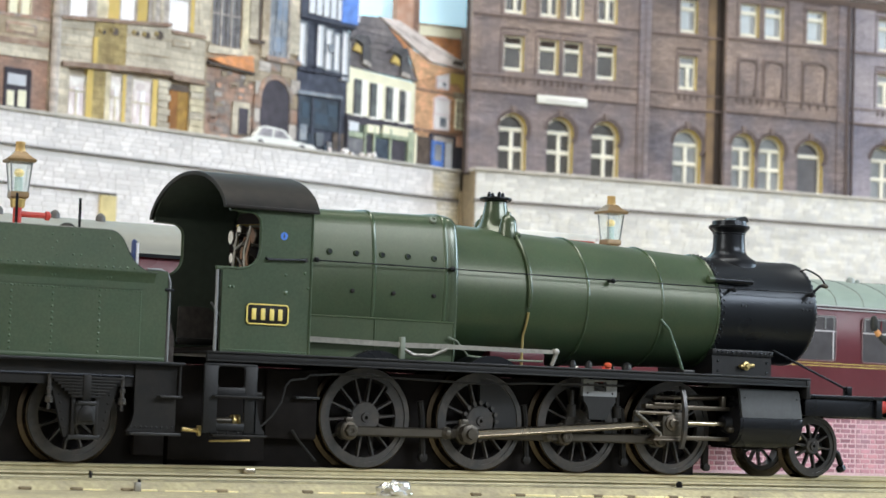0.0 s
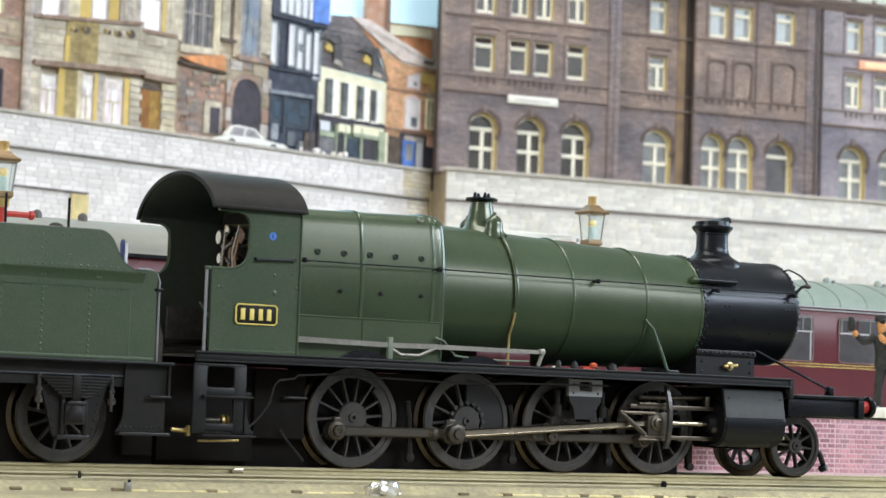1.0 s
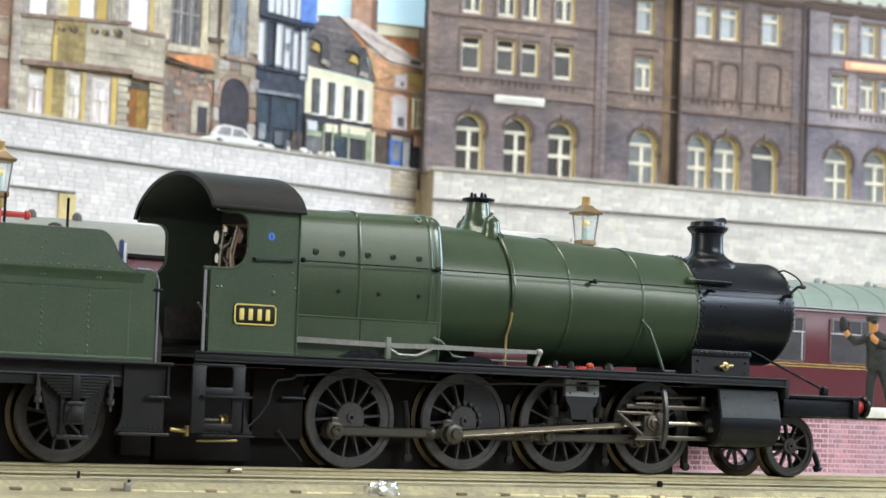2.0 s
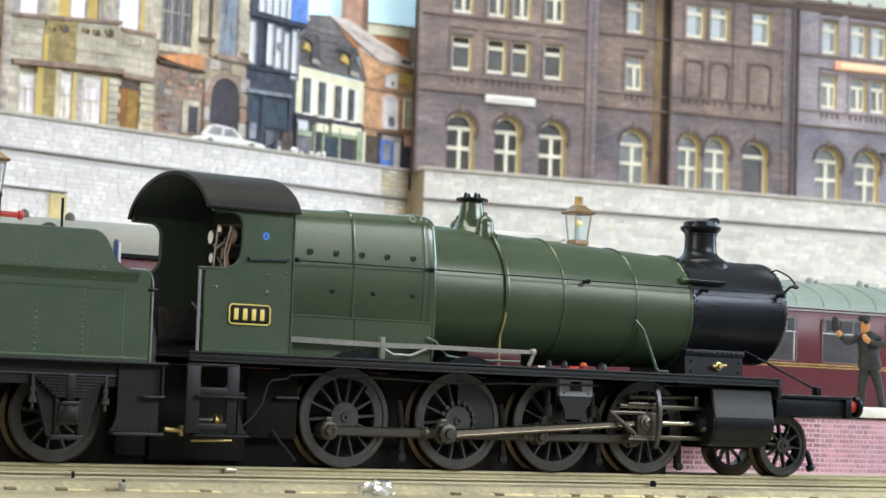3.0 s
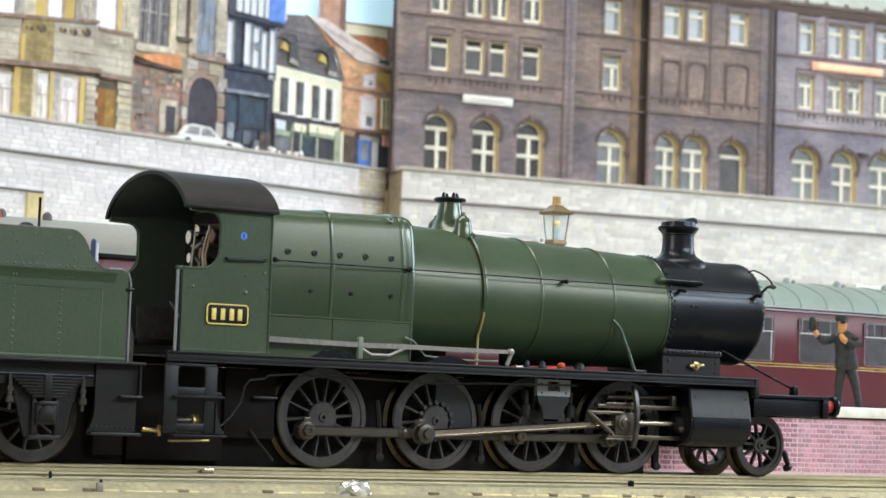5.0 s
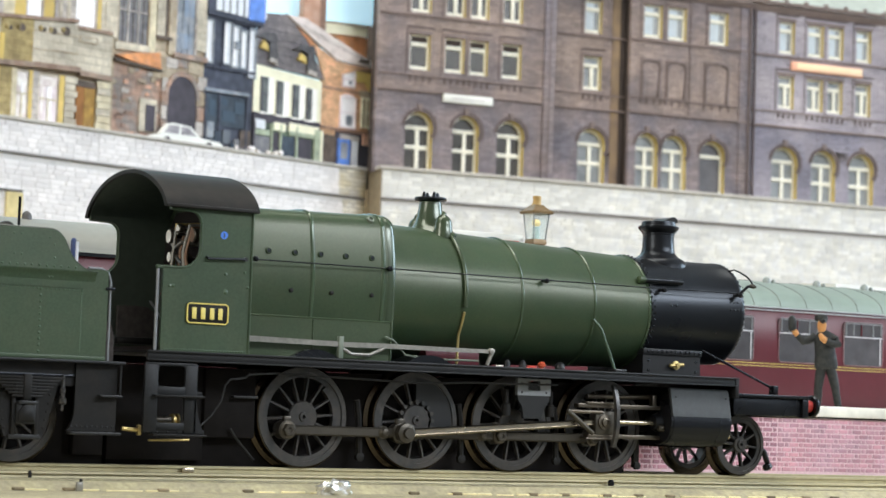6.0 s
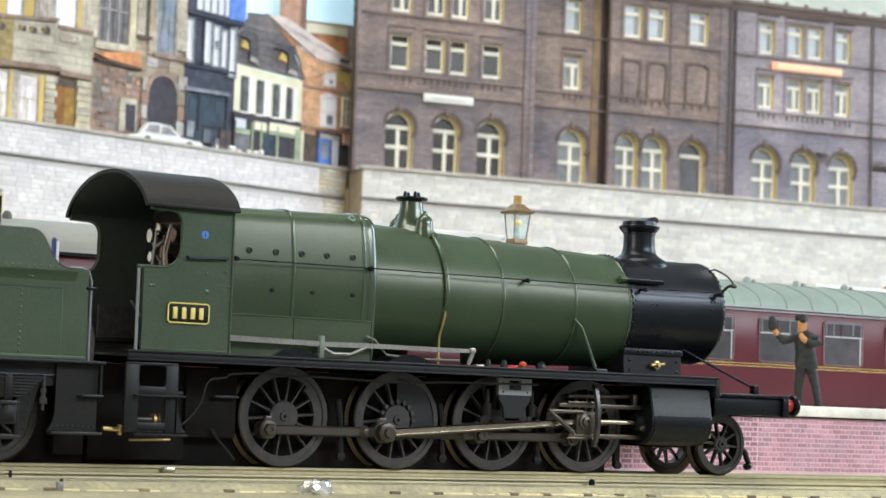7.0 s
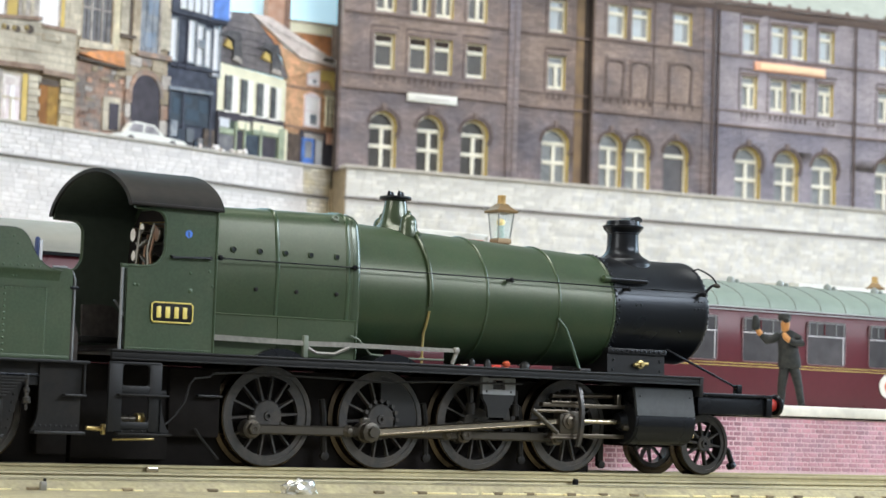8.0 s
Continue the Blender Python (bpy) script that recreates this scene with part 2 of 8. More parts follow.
for paint in (SMOKE, BLACK):
    paint.node_tree.nodes["Principled BSDF"].inputs["Specular Tint"].default_value = (0.82, 0.90, 1.0, 1)
PANE_DARK = material("dark_window_card", (0.070, 0.064, 0.055), 0.25, grain=4.0, vary=0.2, stain=0.3, bump=0.0)
PANE_PALE = material("curtained_window_card", (0.27, 0.285, 0.29), 0.3, grain=4.0, vary=0.2, stain=0.2, bump=0.0)
SLATE_ROOF = material("pale_slate_card", (0.42, 0.45, 0.40), 0.8, grain=4.0, vary=0.1, stain=0.12, bump=0.02)
SKY_CARD = material("glowing_sky_backscene", (0.62, 0.84, 0.95), 0.9, grain=30.0, vary=0.06, stain=0.05, bump=0.0)
# the board is no lamp; a glow is added where light falls short
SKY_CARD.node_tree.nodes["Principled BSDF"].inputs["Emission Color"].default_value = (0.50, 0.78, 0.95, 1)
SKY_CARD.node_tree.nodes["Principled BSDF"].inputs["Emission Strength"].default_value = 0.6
WALL_PAINT = material("room_wall_paint", (0.48, 0.475, 0.465), 0.85, grain=20.0, vary=0.04, stain=0.05, bump=0.02)
CARPET = material("dark_carpet", (0.06, 0.055, 0.05), 0.95, grain=8.0, vary=0.2, stain=0.2, bump=0.3)

# ---- mesh helpers ----


def bm_new():
    return bmesh.new()


def box(bm, x0, x1, y0, y1, z0, z1, bevel=0.0):
    r = bmesh.ops.create_cube(bm, size=1.0)
    for v in r["verts"]:
        v.co = Vector((x0 + (v.co.x + 0.5) * (x1 - x0), y0 + (v.co.y + 0.5) * (y1 - y0), z0 + (v.co.z + 0.5) * (z1 - z0)))
    if bevel:
        edges = list({e for v in r["verts"] for e in v.link_edges})
        bmesh.ops.bevel(bm, geom=edges, offset=bevel, segments=2, profile=0.5, affect="EDGES")
    return bm


def ring(centre, axis, r, seg, turn=0.0, squash=1.0):
    axis = Vector(axis).normalized()
    up = Vector((0, 0, 1)) if abs(axis.z) < 0.9 else Vector((1, 0, 0))
    a = axis.cross(up).normalized()
    b = axis.cross(a)
    return [Vector(centre) + a * (math.cos(turn + 2 * math.pi * i / seg) * r) + b * (math.sin(turn + 2 * math.pi * i / seg) * r * squash) for i in range(seg)]


def loft(bm, sections, caps=True, closed=True):
    rows = [[bm.verts.new(p) for p in s] for s in sections]
    n = len(rows[0])
    for a, b in zip(rows, rows[1:]):
        for i in range(n if closed else n - 1):
            j = (i + 1) % n
            bm.faces.new((a[i], a[j], b[j], b[i]))
    if caps and closed:
        bm.faces.new(rows[0][::-1]), bm.faces.new(rows[-1])
    return bm


def cyl(bm, p0, p1, r0, r1=None, seg=20):
    p0, p1 = Vector(p0), Vector(p1)
    r1 = r0 if r1 is None else r1
    return loft(bm, [ring(p0, p1 - p0, r0, seg), ring(p1, p1 - p0, r1, seg)])


def lathe(bm, base, axis, profile, seg=28):
    """profile: (distance along the axis, radius)."""
    base, axis = Vector(base), Vector(axis).normalized()
    return loft(bm, [ring(base + axis * h, axis, max(r, 0.01), seg) for h, r in profile])


def tube(bm, points, r, seg=8):
    pts = [Vector(p) for p in points]
    rows, side = [], None
    for i, p in enumerate(pts):
        way = (pts[min(i + 1, len(pts) - 1)] - pts[max(i - 1, 0)]).normalized()
        if side is None:
            side = way.orthogonal()
        side = (side - way * side.dot(way)).normalized()
        over = way.cross(side)
        rows.append([p + (side * math.cos(2 * math.pi * k / seg) + over * math.sin(2 * math.pi * k / seg)) * r for k in range(seg)])
    return loft(bm, rows)


def prism(bm, outline, axis, c0, c1):
    """outline in the plane across the axis: (x, z) for y, (y, z) for x, (x, y) for z."""
    def put(a, b, c):
        return {"x": (c, a, b), "y": (a, c, b), "z": (a, b, c)}[axis]
    return loft(bm, [[Vector(put(a, b, c)) for a, b in outline] for c in (c0, c1)])


def arc(cx, cz, r, a0, a1, n=10, squash=1.0):
    return [(cx + r * math.cos(radians(a0 + (a1 - a0) * i / n)), cz + squash * r * math.sin(radians(a0 + (a1 - a0) * i / n))) for i in range(n + 1)]


def dots(bm, places, normal, r=0.28, h=0.2):
    """Rivet heads: low domes."""
    nrm = Vector(normal).normalized()
    for p in places:
        p = Vector(p)
        rows = [ring(p, nrm, r, 8), ring(p + nrm * h * 0.34, nrm, r * 0.82, 8), ring(p + nrm * h * 0.55, nrm, r * 0.45, 8), ring(p + nrm * h * 0.6, nrm, r * 0.1, 8)]
        loft(bm, rows)
    return bm


def span(a, b, n):
    return [a + (b - a) * i / (n - 1) for i in range(n)]


def part(name, bm, mat, parent=None, label="", sharp=38):
    bmesh.ops.recalc_face_normals(bm, faces=bm.faces[:])
    for v in bm.verts:
        v.co *= S
    me = bpy.data.meshes.new(name)
    bm.to_mesh(me)
    bm.free()
    me.materials.append(mat)
    me.polygons.foreach_set("use_smooth", [True] * len(me.polygons))
    me.set_sharp_from_angle(angle=radians(80 if name == "rivets" else sharp))
    ob = new(name, me)
    if parent:
        ob.parent = parent
    if label:
        tagged(ob, label)
    if name == "rivets":
        tagged(ob, kind="stuff")
    return ob


def thing(name, label, category, group="", m=None, kind=""):
    ob = new(name)
    ob.empty_display_size = 0.01
    if m is not None:
        ob.matrix_world = m
    return tagged(ob, label, category, group, kind)


def piece(name, data, parent, place):
    ob = new(name, data)
    ob.parent = parent
    ob.location = Vector(place) * S
    return ob


def box_mesh(name, x, y, z, mat, bevel=0.0):
    bm = box(bm_new(), -x / 2, x / 2, -y / 2, y / 2, -z / 2, z / 2)
    if bevel:
        bmesh.ops.bevel(bm, geom=bm.edges[:], offset=bevel, segments=1, affect="EDGES")
    for v in bm.verts:
        v.co *= S
    me = bpy.data.meshes.new(name)
    bm.to_mesh(me)
    bm.free()
    me.materials.append(mat)
    return me


# ---- the room round the layout ----
def structure(name, bm, mat, label, category):
    return tagged(part(name, bm, mat), label, category, kind="structure")


structure("floor", box(bm_new(), -2300, 2300, -1330, 1330, -950, -900), CARPET, "dark carpet floor of the layout room", "floor")
structure("ceiling", box(bm_new(), -2300, 2300, -1330, 1330, 1560, 1600), WALL_PAINT, "plain pale ceiling of the room", "ceiling")
structure("wall_north", box(bm_new(), -2300, 2300, 1300, 1330, -900, 1560), WALL_PAINT, "plain pale wall behind the layout", "wall")
bm = bm_new()
box(bm, 2300, 2330, -1330, -620, -900, 1560), box(bm, 2300, 2330, 320, 1330, -900, 1560)
box(bm, 2300, 2330, -620, 320, -900, 290), box(bm, 2300, 2330, -620, 320, 1210, 1560)
structure("wall_east", bm, WALL_PAINT, "plain pale side wall of the room", "wall")
bm = bm_new()
box(bm, -2330, -2300, -1330, -900, -900, 1560), box(bm, -2330, -2300, 0, 1330, -900, 1560)
box(bm, -2330, -2300, -900, 0, -900, 290), box(bm, -2330, -2300, -900, 0, 1210, 1560)
structure("wall_west", bm, WALL_PAINT, "plain pale side wall with a window opening", "wall")
bm = bm_new()
box(bm, -2300, 200, -1330, -1300, -900, 1560), box(bm, 1900, 2300, -1330, -1300, -900, 1560)
box(bm, 200, 1900, -1330, -1300, -900, 460), box(bm, 200, 1900, -1330, -1300, 1220, 1560)
structure("wall_south", bm, WALL_PAINT, "plain pale wall with a window opening", "wall")

# ---- baseboard and track ----
structure("ground", box(bm_new(), -900, 1000, -54, 760, -40, -4.0), BOARD, "olive painted baseboard of the model railway", "baseboard")
bed = prism(bm_new(), [(-24.2, -4.05), (-22.2, -2.6), (20.5, -2.6), (24.5, -4.05)], "x", -420, 520)
structure("track_bed", bed, BED, "olive painted ballast strip under the track", "track bed")

END_BROWN = material("gap_shade_brown", (0.20, 0.165, 0.09), 0.85, grain=1.2, vary=0.2, stain=0.2, bump=0.03)
track = thing("track", "single olive painted model track with code rails", "track", kind="structure")
HALF = [(0.40, 0.0), (0.55, -0.1), (0.55, -0.48), (0.18, -0.62), (0.18, -1.2), (1.35, -1.38), (1.4, -1.72), (0.8, -1.78), (0.8, -2.05), (2.1, -2.1), (2.2, -2.62)]
RAIL_OUT = HALF + [(-a, b) for a, b in HALF[::-1]]
for y in (-8.6, 8.6):
    part("rail", prism(bm_new(), [(y + a, b) for a, b in RAIL_OUT], "x", -420, 520), RAIL, track)
part("edge_strip", box(bm_new(), -420, 520, -16.4, -12.8, -2.7, -2.35, 0.12), BED, track, "low olive strip beside the rail")
EDGE_LINE = material("bright_yellow_edge", (0.80, 0.70, 0.38), 0.6, grain=1.2, vary=0.15, stain=0.2, bump=0.05)
pick = random.Random(4)
x = -150.0
while x < 150:
    long = pick.uniform(2.5, 11.0)
    if pick.random() < 0.72:
        part("edge_line", box(bm_new(), x, x + long, -24.3, -23.85, -4.1, -3.62 - pick.uniform(0.0, 0.2), 0.08), EDGE_LINE, track, "bright yellowish edge of the track base")
    x += long + pick.uniform(0.3, 2.2)
# solid brown strip that paints the dark gap along the rail
part("gap_shade_strip", box(bm_new(), -420, 520, -12.4, -11.9, -2.7, -2.5), END_BROWN, track, "thin brown strip painted as the shaded gap beside the rail")
END_WOOD = material("dark_sleeper_end", (0.19, 0.15, 0.09), 0.8, grain=1.0, vary=0.2, stain=0.2, bump=0.05, per_object=0.3)
end_data = box_mesh("sleeper_end", 2.0, 1.0, 0.6, END_WOOD, 0.15)
pick = random.Random(11)
for i in range(48):
    if pick.random() < 0.6:
        piece("sleeper_end", end_data, track, (-150 + i * 8.3 + pick.uniform(-0.8, 0.8), -24.0 + pick.uniform(-0.3, 0.3), -3.75))

# ---- the platform ----
PF, PT = 27.0, 15.4          # front face and top
platform = thing("platform", "cream topped station platform with printed brick facing", "platform", kind="structure")
part("core", box(bm_new(), -420, 520, PF + 0.25, 80, -4.0, 12.6), MORTAR, platform)
part("slab", box(bm_new(), -420, 520, PF - 0.9, 81, 12.9, PT, 0.25), PLATFORM, platform, "cream painted platform slab")
# the overhang's shadow, built as a dark strip
part("edge_strip", box(bm_new(), -420, 520, PF - 0.3, 79, 12.5, 12.95), FRAME, platform, "dark strip standing in for the shadow under the slab")
BW, BH = 2.95, 1.125


def courses(u0, u1, z0, z1, wide, high, rng, uneven=0.0):
    """Bricks in running bond: centre u, centre z, width."""
    row, z = 0, z0
    while z + high <= z1 + 0.01:
        u, k = u0 - (wide * 0.73 if row % 2 else 0), 0
        while u < u1:
            w = wide * (1 + uneven * (rng.random() - 0.5) * 2) if uneven else (wide if k % 2 else wide * 0.46)
            k += 1
            a, b = max(u, u0), min(u + w, u1)
            if b - a > 0.5:
                yield (a + b) / 2, z + high / 2, b - a, row
            u += w
        z += high
        row += 1


def slab_faces(verts, faces, u, y, z, w, h, gap, depth):
    """A pillow-edged block facing -y, as five faces."""
    n = len(verts)
    a, b = w / 2 - gap / 2, h / 2 - gap / 2
    c, d = a - 0.1, b - 0.1
    verts += [(u - a, y, z - b), (u + a, y, z - b), (u + a, y, z + b), (u - a, y, z + b),
              (u - c, y - depth, z - d), (u + c, y - depth, z - d), (u + c, y - depth, z + d), (u - c, y - depth, z + d)]
    faces += [(n + 4, n + 5, n + 6, n + 7), (n, n + 1, n + 5, n + 4), (n + 1, n + 2, n + 6, n + 5), (n + 2, n + 3, n + 7, n + 6), (n + 3, n, n + 4, n + 7)]


def faces_mesh(name, verts, faces, mat):
    me = bpy.data.meshes.new(name)
    me.from_pydata([(x * S, y * S, z * S) for x, y, z in verts], [], faces)
    me.materials.append(mat)
    return me


def masonry(owner, name, near, rest, wide, high, y, gap, depth, one, many, uneven=0.0, seed=3):
    """Blocks as pieces inside the stretches `near`, joined in the stretches `rest`: (u0, u1, z0, z1)."""
    rng = random.Random(seed)
    shared = {}
    for u0, u1, z0, z1 in near:
        for u, z, w, row in courses(u0, u1, z0, z1, wide, high, rng, uneven):
            w = round(w * 4) / 4
            if w not in shared:
                v, f = [], []
                slab_faces(v, f, 0, 0, 0, w, high, gap, depth)
                shared[w] = faces_mesh(name, v, f, one)
            piece(name, shared[w], owner, (u, y, z))
    v, f = [], []
    for u0, u1, z0, z1 in rest:
        for u, z, w, row in courses(u0, u1, z0, z1, wide, high, rng, uneven):
            slab_faces(v, f, u, y, z, w, high, gap, depth * (0.7 + 0.6 * rng.random()))
    if v:
        ob = new(name + "work", faces_mesh(name + "work", v, f, many))
        ob.parent = owner
        tagged(ob, kind="stuff")


# ---- retaining walls ----
# the corner where the two walls meet; the right wall comes forward, the left one recedes
RIGHT = pose(0.3084, 0.5003, 0, 0, 0, -7.8)
LEFT = pose(0.3084 - 0.0039, 0.5003 + 0.0145, 0, 0, 0, 14.9)
wall_right = thing("retaining_wall", "pale grey stone card retaining wall carrying the warehouse", "wall", m=RIGHT)
part("core", box(bm_new(), 0.6, 420, 0.35, 8, -4, 121.6), STONE_JOINT, wall_right)
part("end_face", box(bm_new(), 0, 0.55, 0.4, 30, -4, 121.6), END_CARD, wall_right, "tan card end of the wall")
part("coping", box(bm_new(), -0.8, 420, -1.4, 9, 121.6, 123.2, 0.3), COPING, wall_right, "grey-brown coping strip")
bm = box(bm_new(), -0.4, 420, -1.0, 0.4, 107.7, 108.5, 0.2)
part("string_course", bm, LEDGE, wall_right, "thin ledge coloured dark for the shadow under it")

wall_left = thing("retaining_wall", "pale grey stone card retaining wall below the town", "wall", m=LEFT)
part("core", box(bm_new(), -520, 14, 0.35, 6, -4, 121.8), STONE_JOINT, wall_left)
part("coping", box(bm_new(), -520, 14, -1.2, 6.5, 121.8, 123.2, 0.3), COPING, wall_left, "grey coping strip")
part("string_course", box(bm_new(), -520, 14, -1.1, 0.4, 108.3, 109.0, 0.2), LEDGE, wall_left, "thin ledge coloured dark for the shadow under it")
part("string_course", box(bm_new(), -520, -187.2, -1.1, 0.4, 93.3, 94.0, 0.2), LEDGE, wall_left, "thin ledge coloured dark for the shadow under it")
part("pilaster", box(bm_new(), -195, -187, -1.0, 0.5, -4, 93.0, 0.3), TAN, wall_left, "tan card pilaster")
part("corner_strip", box(bm_new(), -9, 4.2, -0.2, 0.42, 60, 107.7, 0.2), STAINED_STONE, wall_left, "yellow stained stone corner strip")
part("corner_strip", box(bm_new(), -12, 5.0, -0.2, 0.42, 109.4, 121.6, 0.2), STAINED_STONE, wall_left, "yellow stained stone corner strip")
part("corner_post", box(bm_new(), 4.4, 13.6, -1.6, 0.3, 60, 113.2, 0.3), END_CARD, wall_left, "brown card corner post")
# no real opening here: a dark panel paints the shaded gap
part("corner_shade_panel", box(bm_new(), 5.2, 13.6, -0.6, 0.34, 113.3, 121.7, 0.1), FRAME, wall_left, "dark panel standing for the shaded gap above the corner post")

# ---- the warehouse above the right wall ----
F1, F2 = (169.4, 186.0), (197.2, 213.6)
CURTAIN = material("pale_blue_white_curtain", (0.62, 0.68, 0.72), 0.8, grain=3.0, vary=0.08, stain=0.12, bump=0.01)


# brown so dark that it paints shade on sides, window heads and a corner
SHADE_CARD = material("shade_brown_card", (0.050, 0.036, 0.030), 0.9, grain=2.5, vary=0.2, stain=0.25, bump=0.02)


def window_parts(owner, u0, u1, z0, z1, w, pane, arch=False, rows=(0.62,), bars=0, curtain=None):
    """A sash set 2.3 mm back in the opening u0..u1, z0..z1 of a front at depth w."""
    win = new("window")
    win.empty_display_size = 0.01
    win.parent = owner
    side, low, back = 1.1, (0.6 if arch else 1.9), (3.0 if arch else 1.9)
    if arch:
        r = (u1 - u0) / 2
        top = arc((u0 + u1) / 2, z1 - r, r, 0, 180, 14)
        inner = arc((u0 + u1) / 2, z1 - r, r - side, 0, 180, 14)
        outline = [(u1, z0)] + top + [(u0, z0)]
        inside = [(u1 - side, z0 + low)] + inner + [(u0 + side, z0 + low)]
    else:
        outline = [(u1, z0), (u1, z1), (u0, z1), (u0, z0)]
        inside = [(u1 - side, z0 + low), (u1 - side, z1 - 0.8), (u0 + side, z1 - 0.8), (u0 + side, z0 + low)]
    part("pane", prism(bm_new(), outline, "y", w + back + 0.75, w + back + 1.0), pane, win)
    bm = bm_new()
    a = [[Vector((x, w + d, z)) for x, z in loop] for d in (back, back + 0.75) for loop in (outline, inside)]
    rows_v = [[bm.verts.new(p) for p in loop] for loop in a]
    n = len(outline)
    for i in range(n):
        j = (i + 1) % n
        for p, q in ((0, 1), (0, 2), (1, 3)):
            bm.faces.new((rows_v[p][i], rows_v[p][j], rows_v[q][j], rows_v[q][i]))
    part("frame", bm, SASH, win)
    for z in rows:
        part("transom", box(bm_new(), u0 + 0.1, u1 - side, w + back - 0.25, w + back + 0.7, z - 0.95, z + 0.95, 0.1), SASH, win)
    mid = (u0 + u1) / 2 + 0.5
    if bars:
        top_z = rows[0] - 0.9 if arch else rows[-1] - 0.9
        part("mullion", box(bm_new(), mid - 0.95, mid + 0.95, w + back - 0.15, w + back + 0.68, z0 + low * 0.8, top_z, 0.1), SASH, win)
    if curtain:
        part("curtain", box(bm_new(), u0 + 1.3, u0 + (u1 - u0) * 0.62, w + back + 0.55, w + back + 0.74, z0 + 2.2, z1 - 1.0), CURTAIN, win, "pale drawn curtain")
    # the jamb on the far side of the opening; its yellow glow is painted
    if arch:
        o, i2 = arc((u0 + u1) / 2, z1 - r, r - 0.02, 0, 100, 10), arc((u0 + u1) / 2, z1 - r, r - 0.2, 0, 100, 10)
        bm = loft(bm_new(), [[Vector((x, w + d, z)) for x, z in o + i2[::-1]] for d in (0.06, back - 0.02)])
        box(bm, u1 - 0.2, u1 - 0.02, w + 0.06, w + back - 0.02, z0, z1 - r)
        part("reveal", bm, REVEAL, win, "card arch edge with painted yellow glow")
        # dark ring set slightly right: the arch's shadow painted on the front
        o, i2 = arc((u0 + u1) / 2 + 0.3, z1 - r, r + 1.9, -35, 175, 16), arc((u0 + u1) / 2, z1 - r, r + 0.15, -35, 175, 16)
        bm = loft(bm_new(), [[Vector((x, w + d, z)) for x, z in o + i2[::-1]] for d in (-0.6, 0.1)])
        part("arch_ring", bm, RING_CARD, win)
        c = (u0 + u1) / 2
        part("keystone", prism(bm_new(), [(c - 0.8, z1 + 0.3), (c + 0.8, z1 + 0.3), (c + 1.2, z1 + 3.4), (c - 1.2, z1 + 3.4)], "y", w - 1.0, w), BROWN_CARD, win)
    else:
        part("reveal", box(bm_new(), u1 - 0.2, u1 - 0.02, w + 0.06, w + back - 0.02, z0, z1), REVEAL, win, "card jamb with painted yellow glow")
        part("lintel", box(bm_new(), u0 - 0.8, u1 + 0.8, w - 0.3, w + 0.1, z1 + 0.05, z1 + 1.7, 0.1), BROWN_CARD, win)
    return win


def facade(owner, u0, u1, z0, z1, w, holes, mat):
    """A card front with openings cut through it: holes are (u0, u1, z0, z1, arch)."""
    us = sorted({u0, u1, *[h[0] for h in holes], *[h[1] for h in holes]})
    zs = sorted({z0, z1, *[h[2] for h in holes], *[h[3] for h in holes], *[h[3] - (h[1] - h[0]) / 2 for h in holes if h[4]]})
    bm = bm_new()
    for a, b in zip(us, us[1:]):
        for c, d in zip(zs, zs[1:]):
            if not any(h[0] <= a and b <= h[1] and h[2] <= c and d <= h[3] for h in holes):
                box(bm, a, b, w, w + 3.4, c, d)
    for a, b, c, d, arched in holes:
        if arched:
            r = (b - a) / 2
            m = (a + b) / 2
            right = arc(m, d - r, r, 0, 90, 8)
            left = arc(m, d - r, r, 180, 90, 8)
            prism(bm, right + [(b, d)], "y", w, w + 3.4)
            prism(bm, left + [(a, d)], "y", w, w + 3.4)
    bmesh.ops.remove_doubles(bm, verts=bm.verts[:], dist=0.02)
    twins = {}
    for f in bm.faces:
        twins.setdefault(tuple(sorted(v.index for v in f.verts)), []).append(f)
    bmesh.ops.delete(bm, geom=[f for same in twins.values() if len(same) > 1 for f in same], context="FACES_ONLY")
    return part("front", bm, mat, owner, sharp=30)


